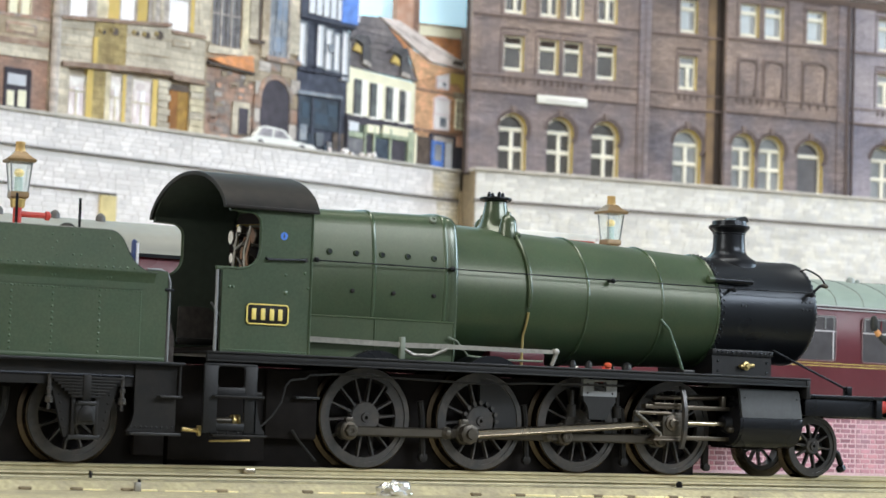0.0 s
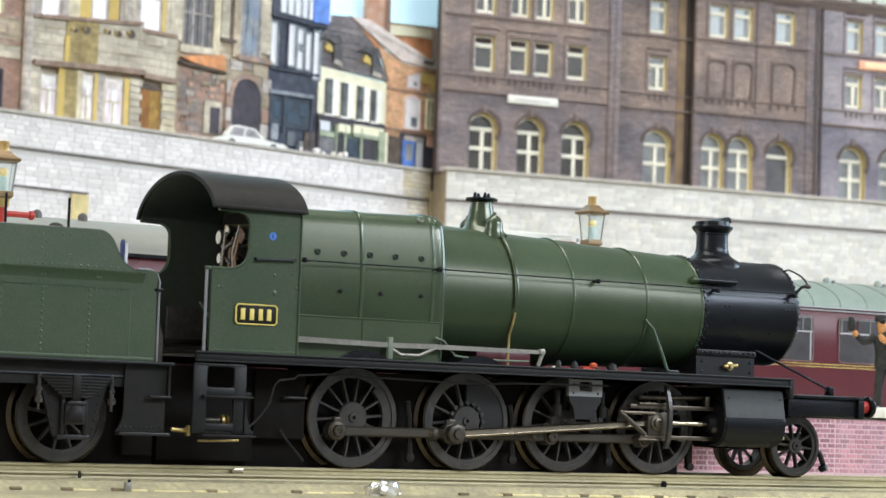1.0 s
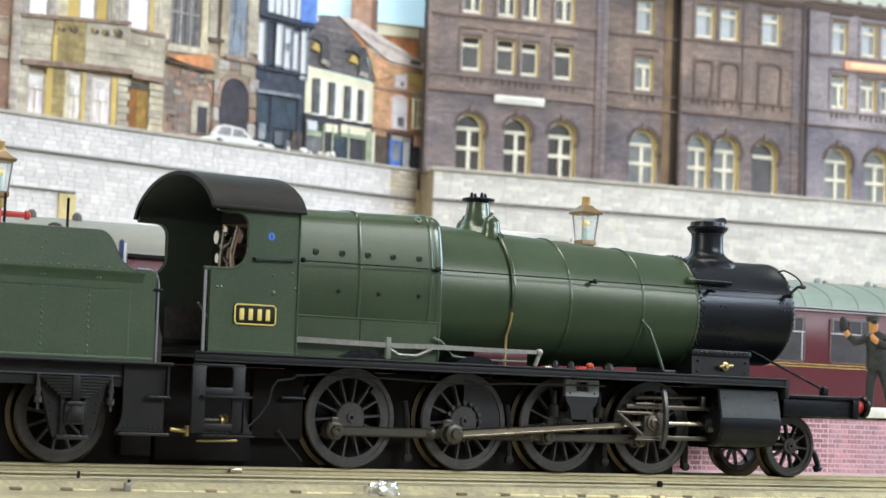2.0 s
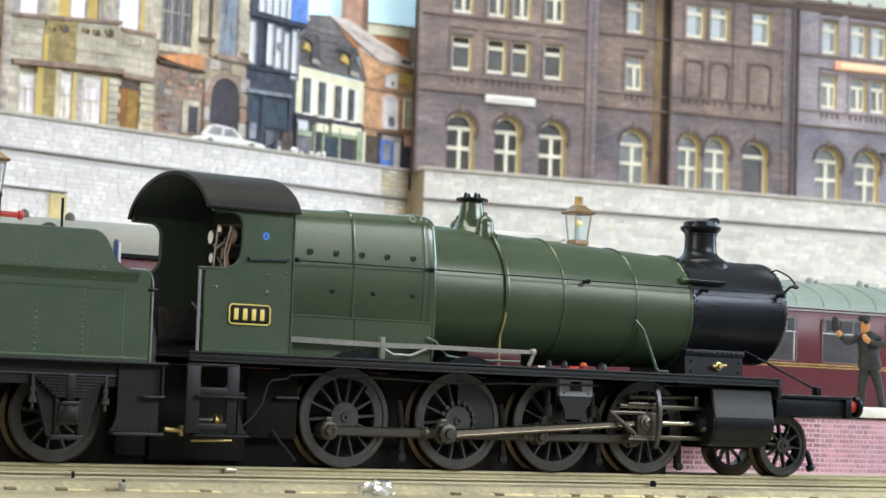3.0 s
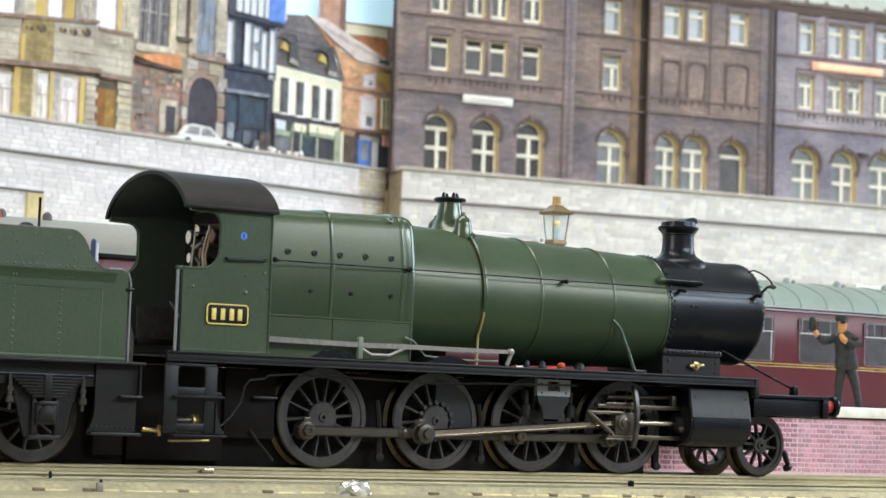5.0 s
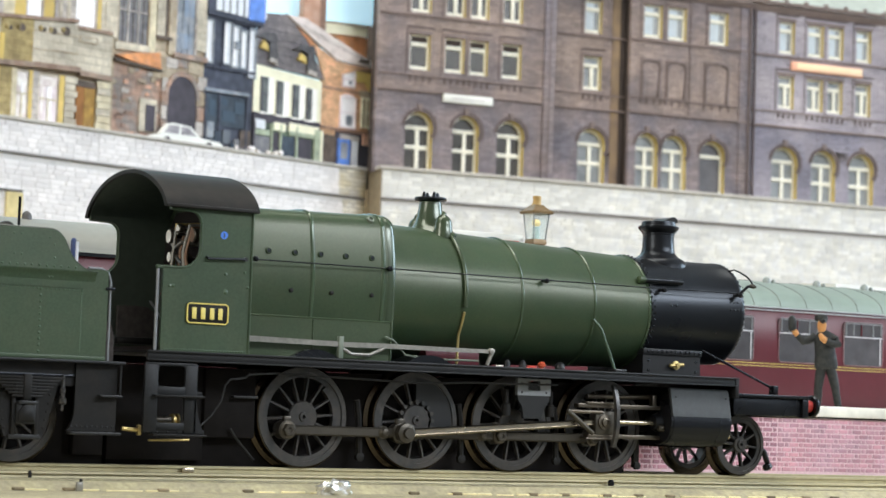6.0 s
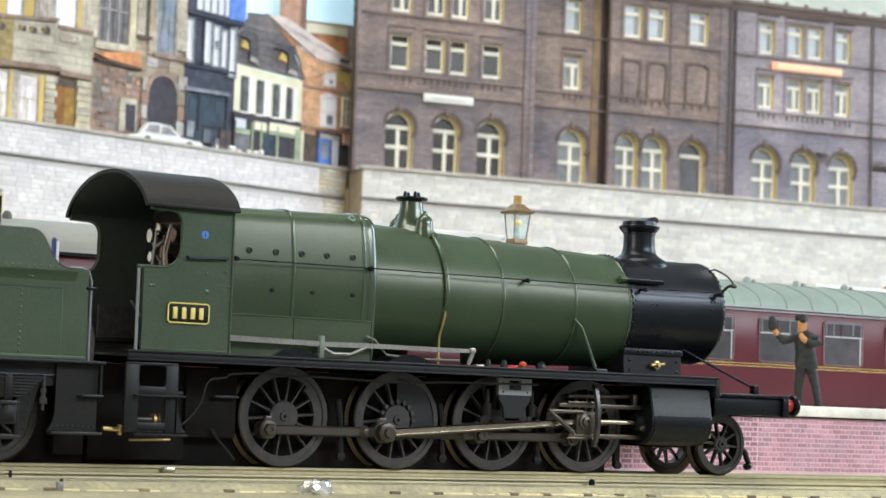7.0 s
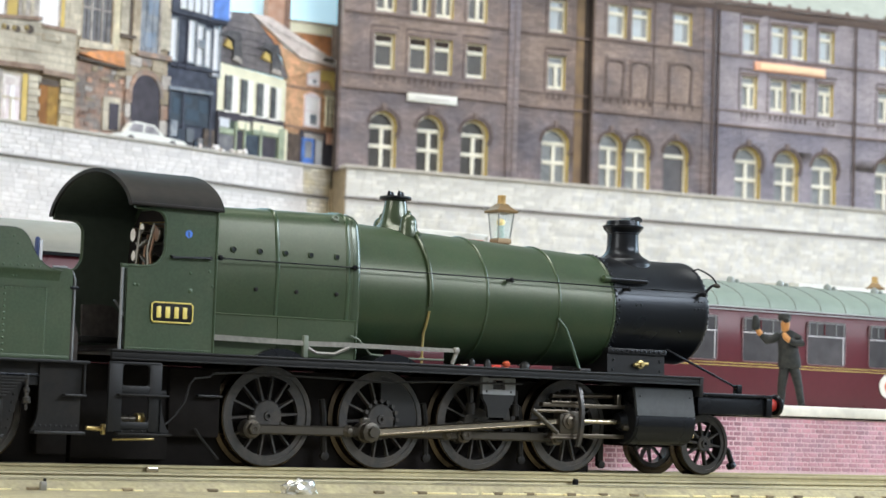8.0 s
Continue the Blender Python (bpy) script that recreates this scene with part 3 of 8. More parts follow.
def bay(label, u0, u1, w, rects, arches, upper, lower, blinds=(), doors=(), z1=221.0, group="warehouse bays"):
    b = thing("warehouse_bay", label, "building", group, m=RIGHT)
    holes = [(a, c, d, e, False) for a, c, d, e, *_ in rects] + [(a, c, 121.0, e, True) for a, c, e, *_ in arches + list(doors)]
    facade(b, u0, u1, 121.0, 160.2, w, [h for h in holes if h[4]], lower)
    facade(b, u0, u1, 160.2, z1, w, [h for h in holes if not h[4]], upper)
    for a, c, d, e, pane, bars in rects:
        window_parts(b, a, c, d, e, w, pane, rows=(d + (e - d) * 0.73,), bars=bars, curtain=pane is PANE_PALE and not bars)
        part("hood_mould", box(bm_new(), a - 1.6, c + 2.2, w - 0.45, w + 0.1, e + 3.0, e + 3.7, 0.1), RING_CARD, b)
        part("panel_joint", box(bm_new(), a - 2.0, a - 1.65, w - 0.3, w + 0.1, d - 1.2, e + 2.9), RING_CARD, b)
        if pane is PANE_DARK:
            # the lintel's shadow on the upper pane, painted as a dark strip
            part("window_head_shadow", box(bm_new(), a + 1.0, c - 1.0, w + 2.2, w + 2.9, e - 3.8, e - 0.7), SHADE_CARD, b)
    for a, c, e, pane in arches:
        window_parts(b, a, c, 121.0, e, w, pane, arch=True, rows=(e - 7.2, e - 16.4), bars=1)
    for a, c, e, pane in doors:
        tagged(window_parts(b, a, c, 121.0, e, w, pane, arch=True, rows=(e - 7.4,)), "dark arched doorway with a white transom")
    part("string_course", box(bm_new(), u0, u1, w - 1.3, w + 0.1, 159.5, 160.5, 0.2), BROWN_CARD, b)
    part("string_course", box(bm_new(), u0, u1, w - 0.6, w + 0.1, 167.1, 167.8, 0.15), BROWN_CARD, b)
    part("string_course", box(bm_new(), u0, u1, w - 1.0, w + 0.1, 195.2, 196.1, 0.2), BROWN_CARD, b)
    part("cornice", prism(bm_new(), [(w - 2.4, 221.0), (w - 2.4, 219.8), (w - 0.6, 217.6), (w + 0.1, 217.6), (w + 0.1, 221.0)], "x", u0, u1), BROWN_CARD, b)
    for a, c in [(q[0], q[1]) for q in rects if q[2] < 180] + [(q[0], q[1]) for q in blinds]:
        for k in (0.0, 0.33, 0.67, 1.0):
            part("sill_drop", box(bm_new(), a + (c - a) * k - 0.3, a + (c - a) * k + 0.3, w - 0.5, w + 0.1, 164.4, 167.0), RING_CARD, b)
    for a, c, d, e in blinds:
        part("blind_panel", prism(bm_new(), [(a + 1.4, d + 0.4), (c - 1.4, d + 0.4), *arc((a + c) / 2, e - 4.2, (c - a) / 2 - 1.4, 0, 180, 12, 0.55)], "y", w - 0.35, w + 0.1), WARM_BRICK, b)
        bm = box(bm_new(), a, c, w - 0.6, w + 0.1, e - 1.1, e, 0.1)
        box(bm, a, a + 1.1, w - 0.6, w + 0.1, d, e - 1.1), box(bm, c - 1.1, c, w - 0.6, w + 0.1, d, e - 1.1), box(bm, a, c, w - 0.6, w + 0.1, d - 1.1, d)
        part("panel_surround", bm, BROWN_CARD, b)
        o = arc((a + c) / 2, e - 4.2, (c - a) / 2 - 0.6, 0, 180, 12, 0.6)
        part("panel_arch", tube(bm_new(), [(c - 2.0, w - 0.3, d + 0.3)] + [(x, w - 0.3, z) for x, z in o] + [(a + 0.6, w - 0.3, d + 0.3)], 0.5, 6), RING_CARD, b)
    return b


DOOR_DARK = material("dark_slate_blue_door_card", (0.115, 0.110, 0.120), 0.5, grain=3.0, vary=0.2, stain=0.3, bump=0.01)
D_, P_ = PANE_DARK, PANE_PALE
AX = [(14.8, 25.0), (32.6, 42.5), (45.3, 54.7), (62.3, 72.4)]
FA = (170.2, 186.8)
bay_a = bay("dark purple brick card warehouse bay with sash windows", -1.3, 84, 6, [(a, c, *FA, D_, 0) for a, c in AX] + [(a, c, *F2, D_, 1) for a, c in AX],
            [(13.5, 27.5, 150.4, D_), (37.8, 51.4, 150.4, D_), (60.7, 75.0, 150.2, D_)], WARM_BRICK, DARK_BRICK)
# this side lies in shade, which is put into its colour
part("side_wall", box(bm_new(), -1.3, 0.6, 9.45, 14, 121, 221), SHADE_CARD, bay_a, "card side coloured dark for its shade")
bay_b = bay("recessed dark brick warehouse bay with one window a floor", 84, 130, 9, [(107.4, 117.0, *F1, P_, 1), (107.4, 116.8, *F2, P_, 0)], [(105.2, 120.2, 150.4, P_)], WARM_BRICK, DARK_BRICK)
bay_c = bay("projecting brick warehouse bay with bricked-up panels", 130, 196, 3.5, [(137, 147.2, *F2, P_, 0), (150.4, 160.8, *F2, P_, 0), (174, 184.6, *F2, P_, 0)],
            [(134.0, 146.4, 149.9, P_), (148.6, 162.4, 149.9, P_)], WARM_BRICK, DARK_BRICK, blinds=[(135.6, 147, 168, 187), (149.6, 161.6, 168, 187), (171.4, 185.6, 168, 188)], doors=[(170.0, 184.4, 149.0, DOOR_DARK)])
part("panel_joint", box(bm_new(), 162.9, 163.3, 3.1, 3.6, 160.6, 217.4), RING_CARD, bay_c)
# the projecting bay's side is coloured for shade too
part("side_wall", box(bm_new(), 129.9, 131.6, 5.9, 12, 121, 221), SHADE_CARD, bay_c, "card side coloured dark for its shade")
ORANGE_BROWN_CARD = material("orange_brown_card", (0.27, 0.185, 0.105), 0.9, grain=3.0, vary=0.2, stain=0.3, bump=0.02, second=(0.17, 0.118, 0.085), patch=6.0)
part("corner_strip", box(bm_new(), 122.4, 126.8, 8.6, 9.1, 121, 217.4, 0.1), ORANGE_BROWN_CARD, bay_b, "orange-brown card corner strip")
# shade in the inner corner, painted as a dark strip
part("corner_strip", box(bm_new(), 126.8, 129.8, 8.5, 9.1, 121, 217.4, 0.1), SHADE_CARD, bay_b, "dark strip standing in for the corner's shade")
DX = [(216.2, 225.3), (233.2, 242.6), (245.4, 254.6), (262.4, 271.6)]
bay_d = bay("dark brick warehouse bay with tall white sash windows", 196, 284, 6, [(a, c, *F1, P_, 1) for a, c in DX] + [(a, c, *F2, P_, 0) for a, c in DX],
            [(213, 228.4, 150.0, P_), (236.6, 251.2, 149.8, P_), (259.2, 274.4, 149.8, P_)], LAVENDER_BRICK, BLUE_BRICK)
EX = [(300, 309.6), (317, 326.6)]
bay_e = bay("dark brick warehouse bay beside the downpipe", 284, 400, 6, [(a, c, *F1, P_, 1) for a, c in EX] + [(a, c, *F2, P_, 0) for a, c in EX],
            [(298.6, 313.4, 149.8, P_), (322, 336, 149.8, P_)], LAVENDER_BRICK, BLUE_BRICK)
for u, w, owner in ((87, 6, bay_a), (196.6, 2.6, bay_c), (201, 5, bay_d), (284, 5, bay_e)):
    part("downpipe", cyl(bm_new(), (u, w - 0.6, 122), (u, w - 0.6, 217.5), 0.7, seg=10), RING_CARD, owner)
for u0, u1, w, owner in ((84.1, 90.0, 4.8, bay_a), (191.5, 196.0, 2.6, bay_c), (196.1, 199.6, 4.9, bay_d)):
    part("pilaster", box(bm_new(), u0, u1, w, w + 1.3, 121, 217.4, 0.2), DARK_BRICK, owner)
roof = thing("warehouse_roof", "pale grey-green card roof above the warehouse cornice", "roof", m=RIGHT)
part("slope", prism(bm_new(), [(3.0, 221.1), (3.0, 222.4), (60, 262), (60, 258)], "x", -2, 400), SLATE_ROOF, roof)
part("gutter", prism(bm_new(), [(1.4, 221.05), (3.4, 221.05), (3.4, 222.6), (1.2, 222.6)], "x", 126, 400), BROWN_CARD, roof)
bm = bm_new()
for x in span(205, 395, 17):
    box(bm, x - 0.8, x + 0.8, 0.8, 2.4, 222.4, 224.0)
tagged(part("gutter_bracket", bm, BROWN_CARD, roof), kind="stuff")
sign = thing("wall_sign", "white painted sign board on the brick front", "sign", m=RIGHT)
part("board", box(bm_new(), 31.8, 57.4, 4.4, 5.9, 156.1, 160.0, 0.15), WHITE, sign)
part("lettering", box(bm_new(), 36, 53, 4.2, 4.41, 157.6, 158.5), STONE_JOINT, sign, "faint grey line of writing")
sign = thing("wall_sign", "salmon pink and cream sign board between upper windows", "sign", m=RIGHT)
PEACH = material("faded_peach_paint", (0.93, 0.70, 0.45), 0.6, grain=2.0, vary=0.06, stain=0.1, bump=0.0)
SALMON = material("salmon_paint", (0.85, 0.44, 0.29), 0.6, grain=2.0, vary=0.06, stain=0.1, bump=0.0)
part("board", box(bm_new(), 223.0, 265.6, 4.4, 5.9, 189.2, 193.8, 0.15), SALMON, sign)
part("centre_band", box(bm_new(), 226, 265.0, 4.15, 4.5, 190.0, 193.1, 0.1), PEACH, sign, "pale peach faded centre of the sign")

# ---- the town behind the left wall: shallow card relief on a painted sky ----
sky_board = thing("backscene", "pale blue sky board with an added glow behind the card town", "backdrop", m=LEFT, kind="structure")
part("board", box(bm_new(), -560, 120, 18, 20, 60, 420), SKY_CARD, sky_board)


def card(name, colour, rough=0.85, grain=4.0, vary=0.27, stain=0.25, course=None, second=None, patch=6.0):
    """Card with printed stone or plaster; course gives the size of its blocks."""
    if not course:
        return material(name, colour, rough, grain=grain, vary=vary, stain=stain, bump=0.02, second=second, patch=patch)
    m = coursed(name, colour, (0.88, 0.88, 0.88), *course, second=second, patch=patch)
    for n in m.node_tree.nodes:
        if n.type == "MAP_RANGE" and abs(n.inputs[3].default_value - 0.82) < 0.001:
            n.inputs[3].default_value, n.inputs[4].default_value = 1 - stain, 1 + stain
    return m


SANDSTONE = card("weathered_sandstone_card", (0.49, 0.41, 0.31), course=(6.0, 3.0), second=(0.37, 0.29, 0.20), patch=8)
PALE_STONE = card("pale_ashlar_card", (0.61, 0.545, 0.44), course=(6.5, 3.2), second=(0.50, 0.44, 0.35), patch=9)
GOLD_STONE = card("golden_stone_card", (0.72, 0.53, 0.16), second=(0.56, 0.41, 0.14), patch=4)
# yellow stone with shade printed into its tone
OLIVE_STONE = card("olive_shaded_stone_card", (0.45, 0.35, 0.16), course=(6.0, 3.0), second=(0.30, 0.225, 0.10), patch=6)
RUBBLE = card("brown_rubble_card", (0.27, 0.235, 0.215), course=(5.2, 3.0), second=(0.44, 0.28, 0.21), patch=7)
RED_BRICK = card("orange_brick_card", (0.82, 0.47, 0.28), course=(3.4, 1.5), second=(0.64, 0.39, 0.23), patch=6)
BROWN_BRICK = card("brown_brick_card", (0.378, 0.231, 0.175), course=(3.4, 1.5), second=(0.30, 0.20, 0.16), patch=6)
BLUE_BLACK = card("blue_black_timber_card", (0.034, 0.038, 0.062), rough=0.7, second=(0.06, 0.068, 0.10), patch=5)
CREAM = card("cream_plaster_card", (0.85, 0.81, 0.62), vary=0.08, stain=0.10)
DARK_SLATE = card("dark_slate_card", (0.245, 0.215, 0.215), course=(3.0, 2.2), second=(0.175, 0.155, 0.165), patch=9)
TILE = card("orange_pantile_card", (0.70, 0.30, 0.12), second=(0.58, 0.27, 0.14), patch=3)
PALE_TILE = card("pinkish_tile_card", (0.82, 0.73, 0.70), vary=0.14, stain=0.12, second=(0.70, 0.60, 0.57), patch=5)
BLOOM = card("bright_window_card", (0.94, 0.91, 0.92), vary=0.05, stain=0.06)
BLUSH = card("rosy_white_window_card", (0.86, 0.78, 0.80), vary=0.06, stain=0.12, second=(0.74, 0.64, 0.66), patch=5)
WARM_WHITE = card("warm_white_plaster_card", (0.90, 0.87, 0.82), vary=0.06, stain=0.08)
SOFT_CREAM = card("buff_stone_card", (0.70, 0.63, 0.46), second=(0.58, 0.50, 0.35), patch=5)
SMOKED = card("green_black_glass_card", (0.050, 0.056, 0.052), rough=0.5, second=(0.085, 0.09, 0.085), patch=4)
WOOD = card("brown_door_card", (0.30, 0.13, 0.04))
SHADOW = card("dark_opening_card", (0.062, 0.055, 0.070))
BLUE_PAINT = card("bright_blue_card", (0.10, 0.22, 0.62), rough=0.6)
SHOP_GREEN = card("green_shopfront_card", (0.16, 0.22, 0.15), second=(0.08, 0.10, 0.09), patch=4)
PIER = card("lavender_grey_stone_card", (0.56, 0.51, 0.47), course=(5.5, 2.8), second=(0.42, 0.37, 0.34), patch=5)
RUST_BAND = card("rusty_brown_moulding_card", (0.25, 0.165, 0.125), second=(0.33, 0.25, 0.20), patch=5)
HAZE = card("pale_blue_window_card", (0.55, 0.57, 0.62), vary=0.1, stain=0.15)
ROSE = card("pale_rose_window_card", (0.74, 0.64, 0.62), vary=0.12, stain=0.2, second=(0.88, 0.84, 0.80), patch=4)
# for dark trim and ornament, and for the town's printed shadows
CARVED = card("dark_brown_trim_and_shadow_card", (0.085, 0.067, 0.058), second=(0.13, 0.098, 0.08), patch=3)
# lit copy of the brown door card
GOLD_WOOD = card("sunlit_door_card", (0.42, 0.25, 0.06), second=(0.30, 0.17, 0.05), patch=3)
LEADED = card("grey_violet_glass_card", (0.125, 0.118, 0.130), rough=0.5, second=(0.19, 0.18, 0.18), patch=3)
BLUE_GLASS = card("slate_blue_glass_card", (0.19, 0.22, 0.27), rough=0.5, second=(0.27, 0.28, 0.30), patch=4)
ROSE_BRICK = card("rose_red_brick_card", (0.68, 0.38, 0.26), second=(0.58, 0.37, 0.28), patch=4)
PALE_PANEL = card("pale_blue_white_card", (0.78, 0.80, 0.84), vary=0.10, stain=0.12, second=(0.66, 0.68, 0.74), patch=4)
SAGE = card("sage_green_card", (0.42, 0.47, 0.34), second=(0.34, 0.40, 0.30), patch=3)
SLATE_EDGE = card("dark_slate_edge_card", (0.075, 0.072, 0.080), second=(0.12, 0.115, 0.12), patch=3)
TEAL_GLASS = card("teal_shop_glass_card", (0.026, 0.040, 0.062), rough=0.7, second=(0.048, 0.066, 0.09), patch=5)
HAZE_BLUE = card("blue_reflection_card", (0.24, 0.31, 0.42), rough=0.5, second=(0.20, 0.23, 0.29), patch=4)
HAZE_TEAL = card("teal_reflection_card", (0.05, 0.085, 0.125), rough=0.7, second=(0.03, 0.05, 0.08), patch=4)
GREY_BLUE = card("grey_blue_glass_card", (0.115, 0.125, 0.145), rough=0.4, second=(0.065, 0.07, 0.08), patch=4)


def house(label, category="house"):
    return thing("town_house", label, category, "town houses", m=LEFT)


def flat(owner, name, mat, u0, u1, z0, z1, w, deep=1.0, label="", slope0=0.0, slope1=None):
    """A slab of card facing the camera; slope0 and slope1 drop its lower and upper edge towards the right end."""
    slope1 = slope0 if slope1 is None else slope1
    o = [(u0, z0), (u1, z0 - slope0), (u1, z1 - slope1), (u0, z1)]
    return part(name, prism(bm_new(), o, "y", w, w + deep), mat, owner, label)


def pane_window(owner, u0, u1, z0, z1, w, glass, edge, rows=1, cols=1, label=""):
    win = new("window")
    win.empty_display_size = 0.01
    win.parent = owner
    part("pane", box(bm_new(), u0, u1, w + 0.15, w + 0.4, z0, z1), glass, win, label)
    bm = bm_new()
    t = 0.7
    box(bm, u0 - t, u0 + 0.1, w - 0.5, w + 0.3, z0 - t, z1 + t), box(bm, u1 - 0.1, u1 + t, w - 0.5, w + 0.3, z0 - t, z1 + t)
    box(bm, u0, u1, w - 0.5, w + 0.3, z1 - 0.1, z1 + t), box(bm, u0, u1, w - 0.5, w + 0.3, z0 - t, z0 + 0.1)
    for i in range(1, cols + 1):
        x = u0 + (u1 - u0) * i / (cols + 1)
        box(bm, x - 0.3, x + 0.3, w - 0.2, w + 0.28, z0, z1)
    for i in range(1, rows + 1):
        z = z0 + (z1 - z0) * i / (rows + 1)
        box(bm, u0, u1, w - 0.15, w + 0.27, z - 0.3, z + 0.3)
    part("frame", bm, edge, win)
    return win


B0 = 118.0
# brown brick house with a drainpipe
h = house("brown brick house with pale stone bands and sash windows")
flat(h, "front", BROWN_BRICK, -300, -216.8, B0, 215, 8, 2)
flat(h, "stone_band", PALE_STONE, -300, -217.2, 143.0, 148.0, 7.2, 1, slope0=-1.8, slope1=-2.0)
flat(h, "stone_band", RUST_BAND, -300, -217.2, 147.9, 151.0, 6.9, 1.2, slope0=-1.9, slope1=-1.1)
flat(h, "stone_band", SANDSTONE, -300, -217.2, 150.9, 158.6, 7.3, 1, slope0=-1.2, slope1=-2.0)
flat(h, "stone_band", RUBBLE, -300, -217.2, 158.6, 160.0, 6.8, 1.4, slope0=-1.8)
for u in (-237.4, -262):
    flat(h, "panel", RUBBLE, u, u + 14, 153.6, 158.0, 7.0, 0.6)
    flat(h, "panel_field", SANDSTONE, u + 1.2, u + 12.8, 154.4, 157.2, 6.8, 0.5)
for u in (-236.1, -262):
    win = pane_window(h, u, u + 10.8, 124.7, 139.3, 7.7, SHADOW, SHADOW, 0, 0)
    for a, b, c, d, m in ((0.7, 9.1, 133.2, 137.6, HAZE), (0.7, 3.9, 124.9, 130.8, CREAM), (5.8, 9.5, 124.9, 131.5, CREAM)):
        part("glass", box(bm_new(), u + a, u + b, 7.3, 7.6, c, d), m, win)
for u in (-236.5, -230.9, -262, -256.4):
    pane_window(h, u, u + 4.4, 160.8, 182, 7.6, CREAM, SANDSTONE, 0, 0)
part("drainpipe", cyl(bm_new(), (-214.7, 6.2, 118), (-214.7, 6.2, 215), 1.8, seg=12), PIER, h)
for z in (131, 147, 163, 180):
    part("pipe_collar", cyl(bm_new(), (-214.7, 6.2, z), (-214.7, 6.2, z + 1.2), 2.1, seg=12), PIER, h)

# tall sandstone house with bays
h = house("weathered sandstone house with tall bright windows and a brown door")
flat(h, "front", SANDSTONE, -216.8, -138, B0, 215, 8, 2)
# upper floor: bright windows between golden jambs and grey piers
for u0, u1, z0, m in ((-208.5, -199.6, 163.4, BLOOM), (-184.1, -176.5, 165.2, BLOOM), (-159.8, -149.2, 165.0, BLOOM)):
    win = pane_window(h, u0, u1, z0, 212, 7.2, m, PIER, 0, 0)
    part("meeting_rail", box(bm_new(), u0, u1, 6.9, 7.2, z0 + 14.0, z0 + 14.8), PIER, win)
for u0, u1, z0, m in ((-213.0, -209.4, 162, PIER), (-199.0, -195.7, 163, PIER), (-195.7, -190.2, 163.5, SOFT_CREAM), (-190.2, -184.8, 163.5, GOLD_STONE), (-175.8, -170.9, 165.5, GOLD_STONE), (-170.4, -160.5, 166.2, PIER),
                      (-148.6, -146.8, 164.8, GOLD_STONE), (-146.7, -138.2, 163.5, PALE_STONE)):
    flat(h, "pier", m, u0, u1, z0, 214, 6.5, 1.6)
for u0, u1 in ((-168.6, -166.8), (-164.4, -162.6), (-144.6, -140.6), (-212.4, -210.6)):
    flat(h, "pier_shaft", PALE_STONE, u0, u1, 168, 212, 6.2, 0.5)
# first-floor apron of the bay
flat(h, "bay_panel", PALE_STONE, -213.0, -196.9, 144.6, 162.2, 5.8, 2.4, slope0=-1.2, slope1=-1.2)
flat(h, "bay_panel", OLIVE_STONE, -196.9, -181.4, 145.6, 163.6, 5.3, 2.6, "olive yellow bay corner with printed shade", slope0=-1.0, slope1=-1.0)
flat(h, "bay_corner", GOLD_STONE, -197.4, -195.4, 145.8, 157.0, 5.1, 0.6, slope0=-0.2)
flat(h, "bay_panel", PALE_STONE, -181.3, -158.7, 146.4, 164.6, 5.4, 2.6, slope0=-0.4, slope1=-1.6)
flat(h, "bay_panel", PALE_STONE, -158.6, -140.8, 147.0, 164.2, 6.0, 2.0)
for z, z2 in ((158.4, 160.0), (151.6, 152.6)):
    flat(h, "joint_line", SANDSTONE, -212.8, -197.2, z, z + 0.5, 5.6, 0.5, slope0=-1.0)
    flat(h, "joint_line", SANDSTONE, -181.0, -158.9, z2, z2 + 0.5, 5.2, 0.5, slope0=-0.8)
flat(h, "plaque", SANDSTONE, -158.1, -148.6, 158.8, 161.8, 5.7, 0.5), flat(h, "plaque_field", PALE_STONE, -157.3, -149.4, 159.4, 161.2, 5.5, 0.4)
for u0, u1, z0, z1 in ((-188.9, -185.6, 159.0, 162.2), (-193.8, -191.8, 158.6, 160.8), (-177.5, -175.2, 160.2, 162.5), (-172.8, -169.9, 160.0, 162.8), (-167.0, -163.2, 160.8, 163.7)):
    part("carved_hole", lathe(bm_new(), ((u0 + u1) / 2, 5.0, (z0 + z1) / 2), (0, 1, 0), [(0.0, (u1 - u0) / 2), (0.3, (u1 - u0) / 2)], 9), CARVED, h, "dark carved ornament")
    part("carved_boss", lathe(bm_new(), ((u0 + u1) / 2 - 1.6, 5.0, (z0 + z1) / 2 + 0.4), (0, -1, 0), [(-0.4, 1.1), (0.2, 0.9), (0.5, 0.3)], 10), OLIVE_STONE, h)
for u0, u1, z0, rise, deep in ((-213.4, -181.8, 162.0, 2.6, 4.3), (-181.8, -159.6, 164.5, 2.1, 4.3), (-159.2, -141.0, 164.1, 0.0, 5.0)):
    flat(h, "ledge", RUST_BAND, u0, u1, z0, z0 + 1.5, deep, 3.0, slope0=-rise)
for u0, u1, z0, rise, deep in ((-212.0, -180.8, 143.2, 2.0, 4.3), (-180.8, -157.5, 145.3, 0.9, 4.3), (-157.5, -140.8, 145.0, -0.4, 4.8)):
    flat(h, "ledge", RUST_BAND, u0, u1, z0, z0 + 2.1, deep, 3.0, slope0=-rise)
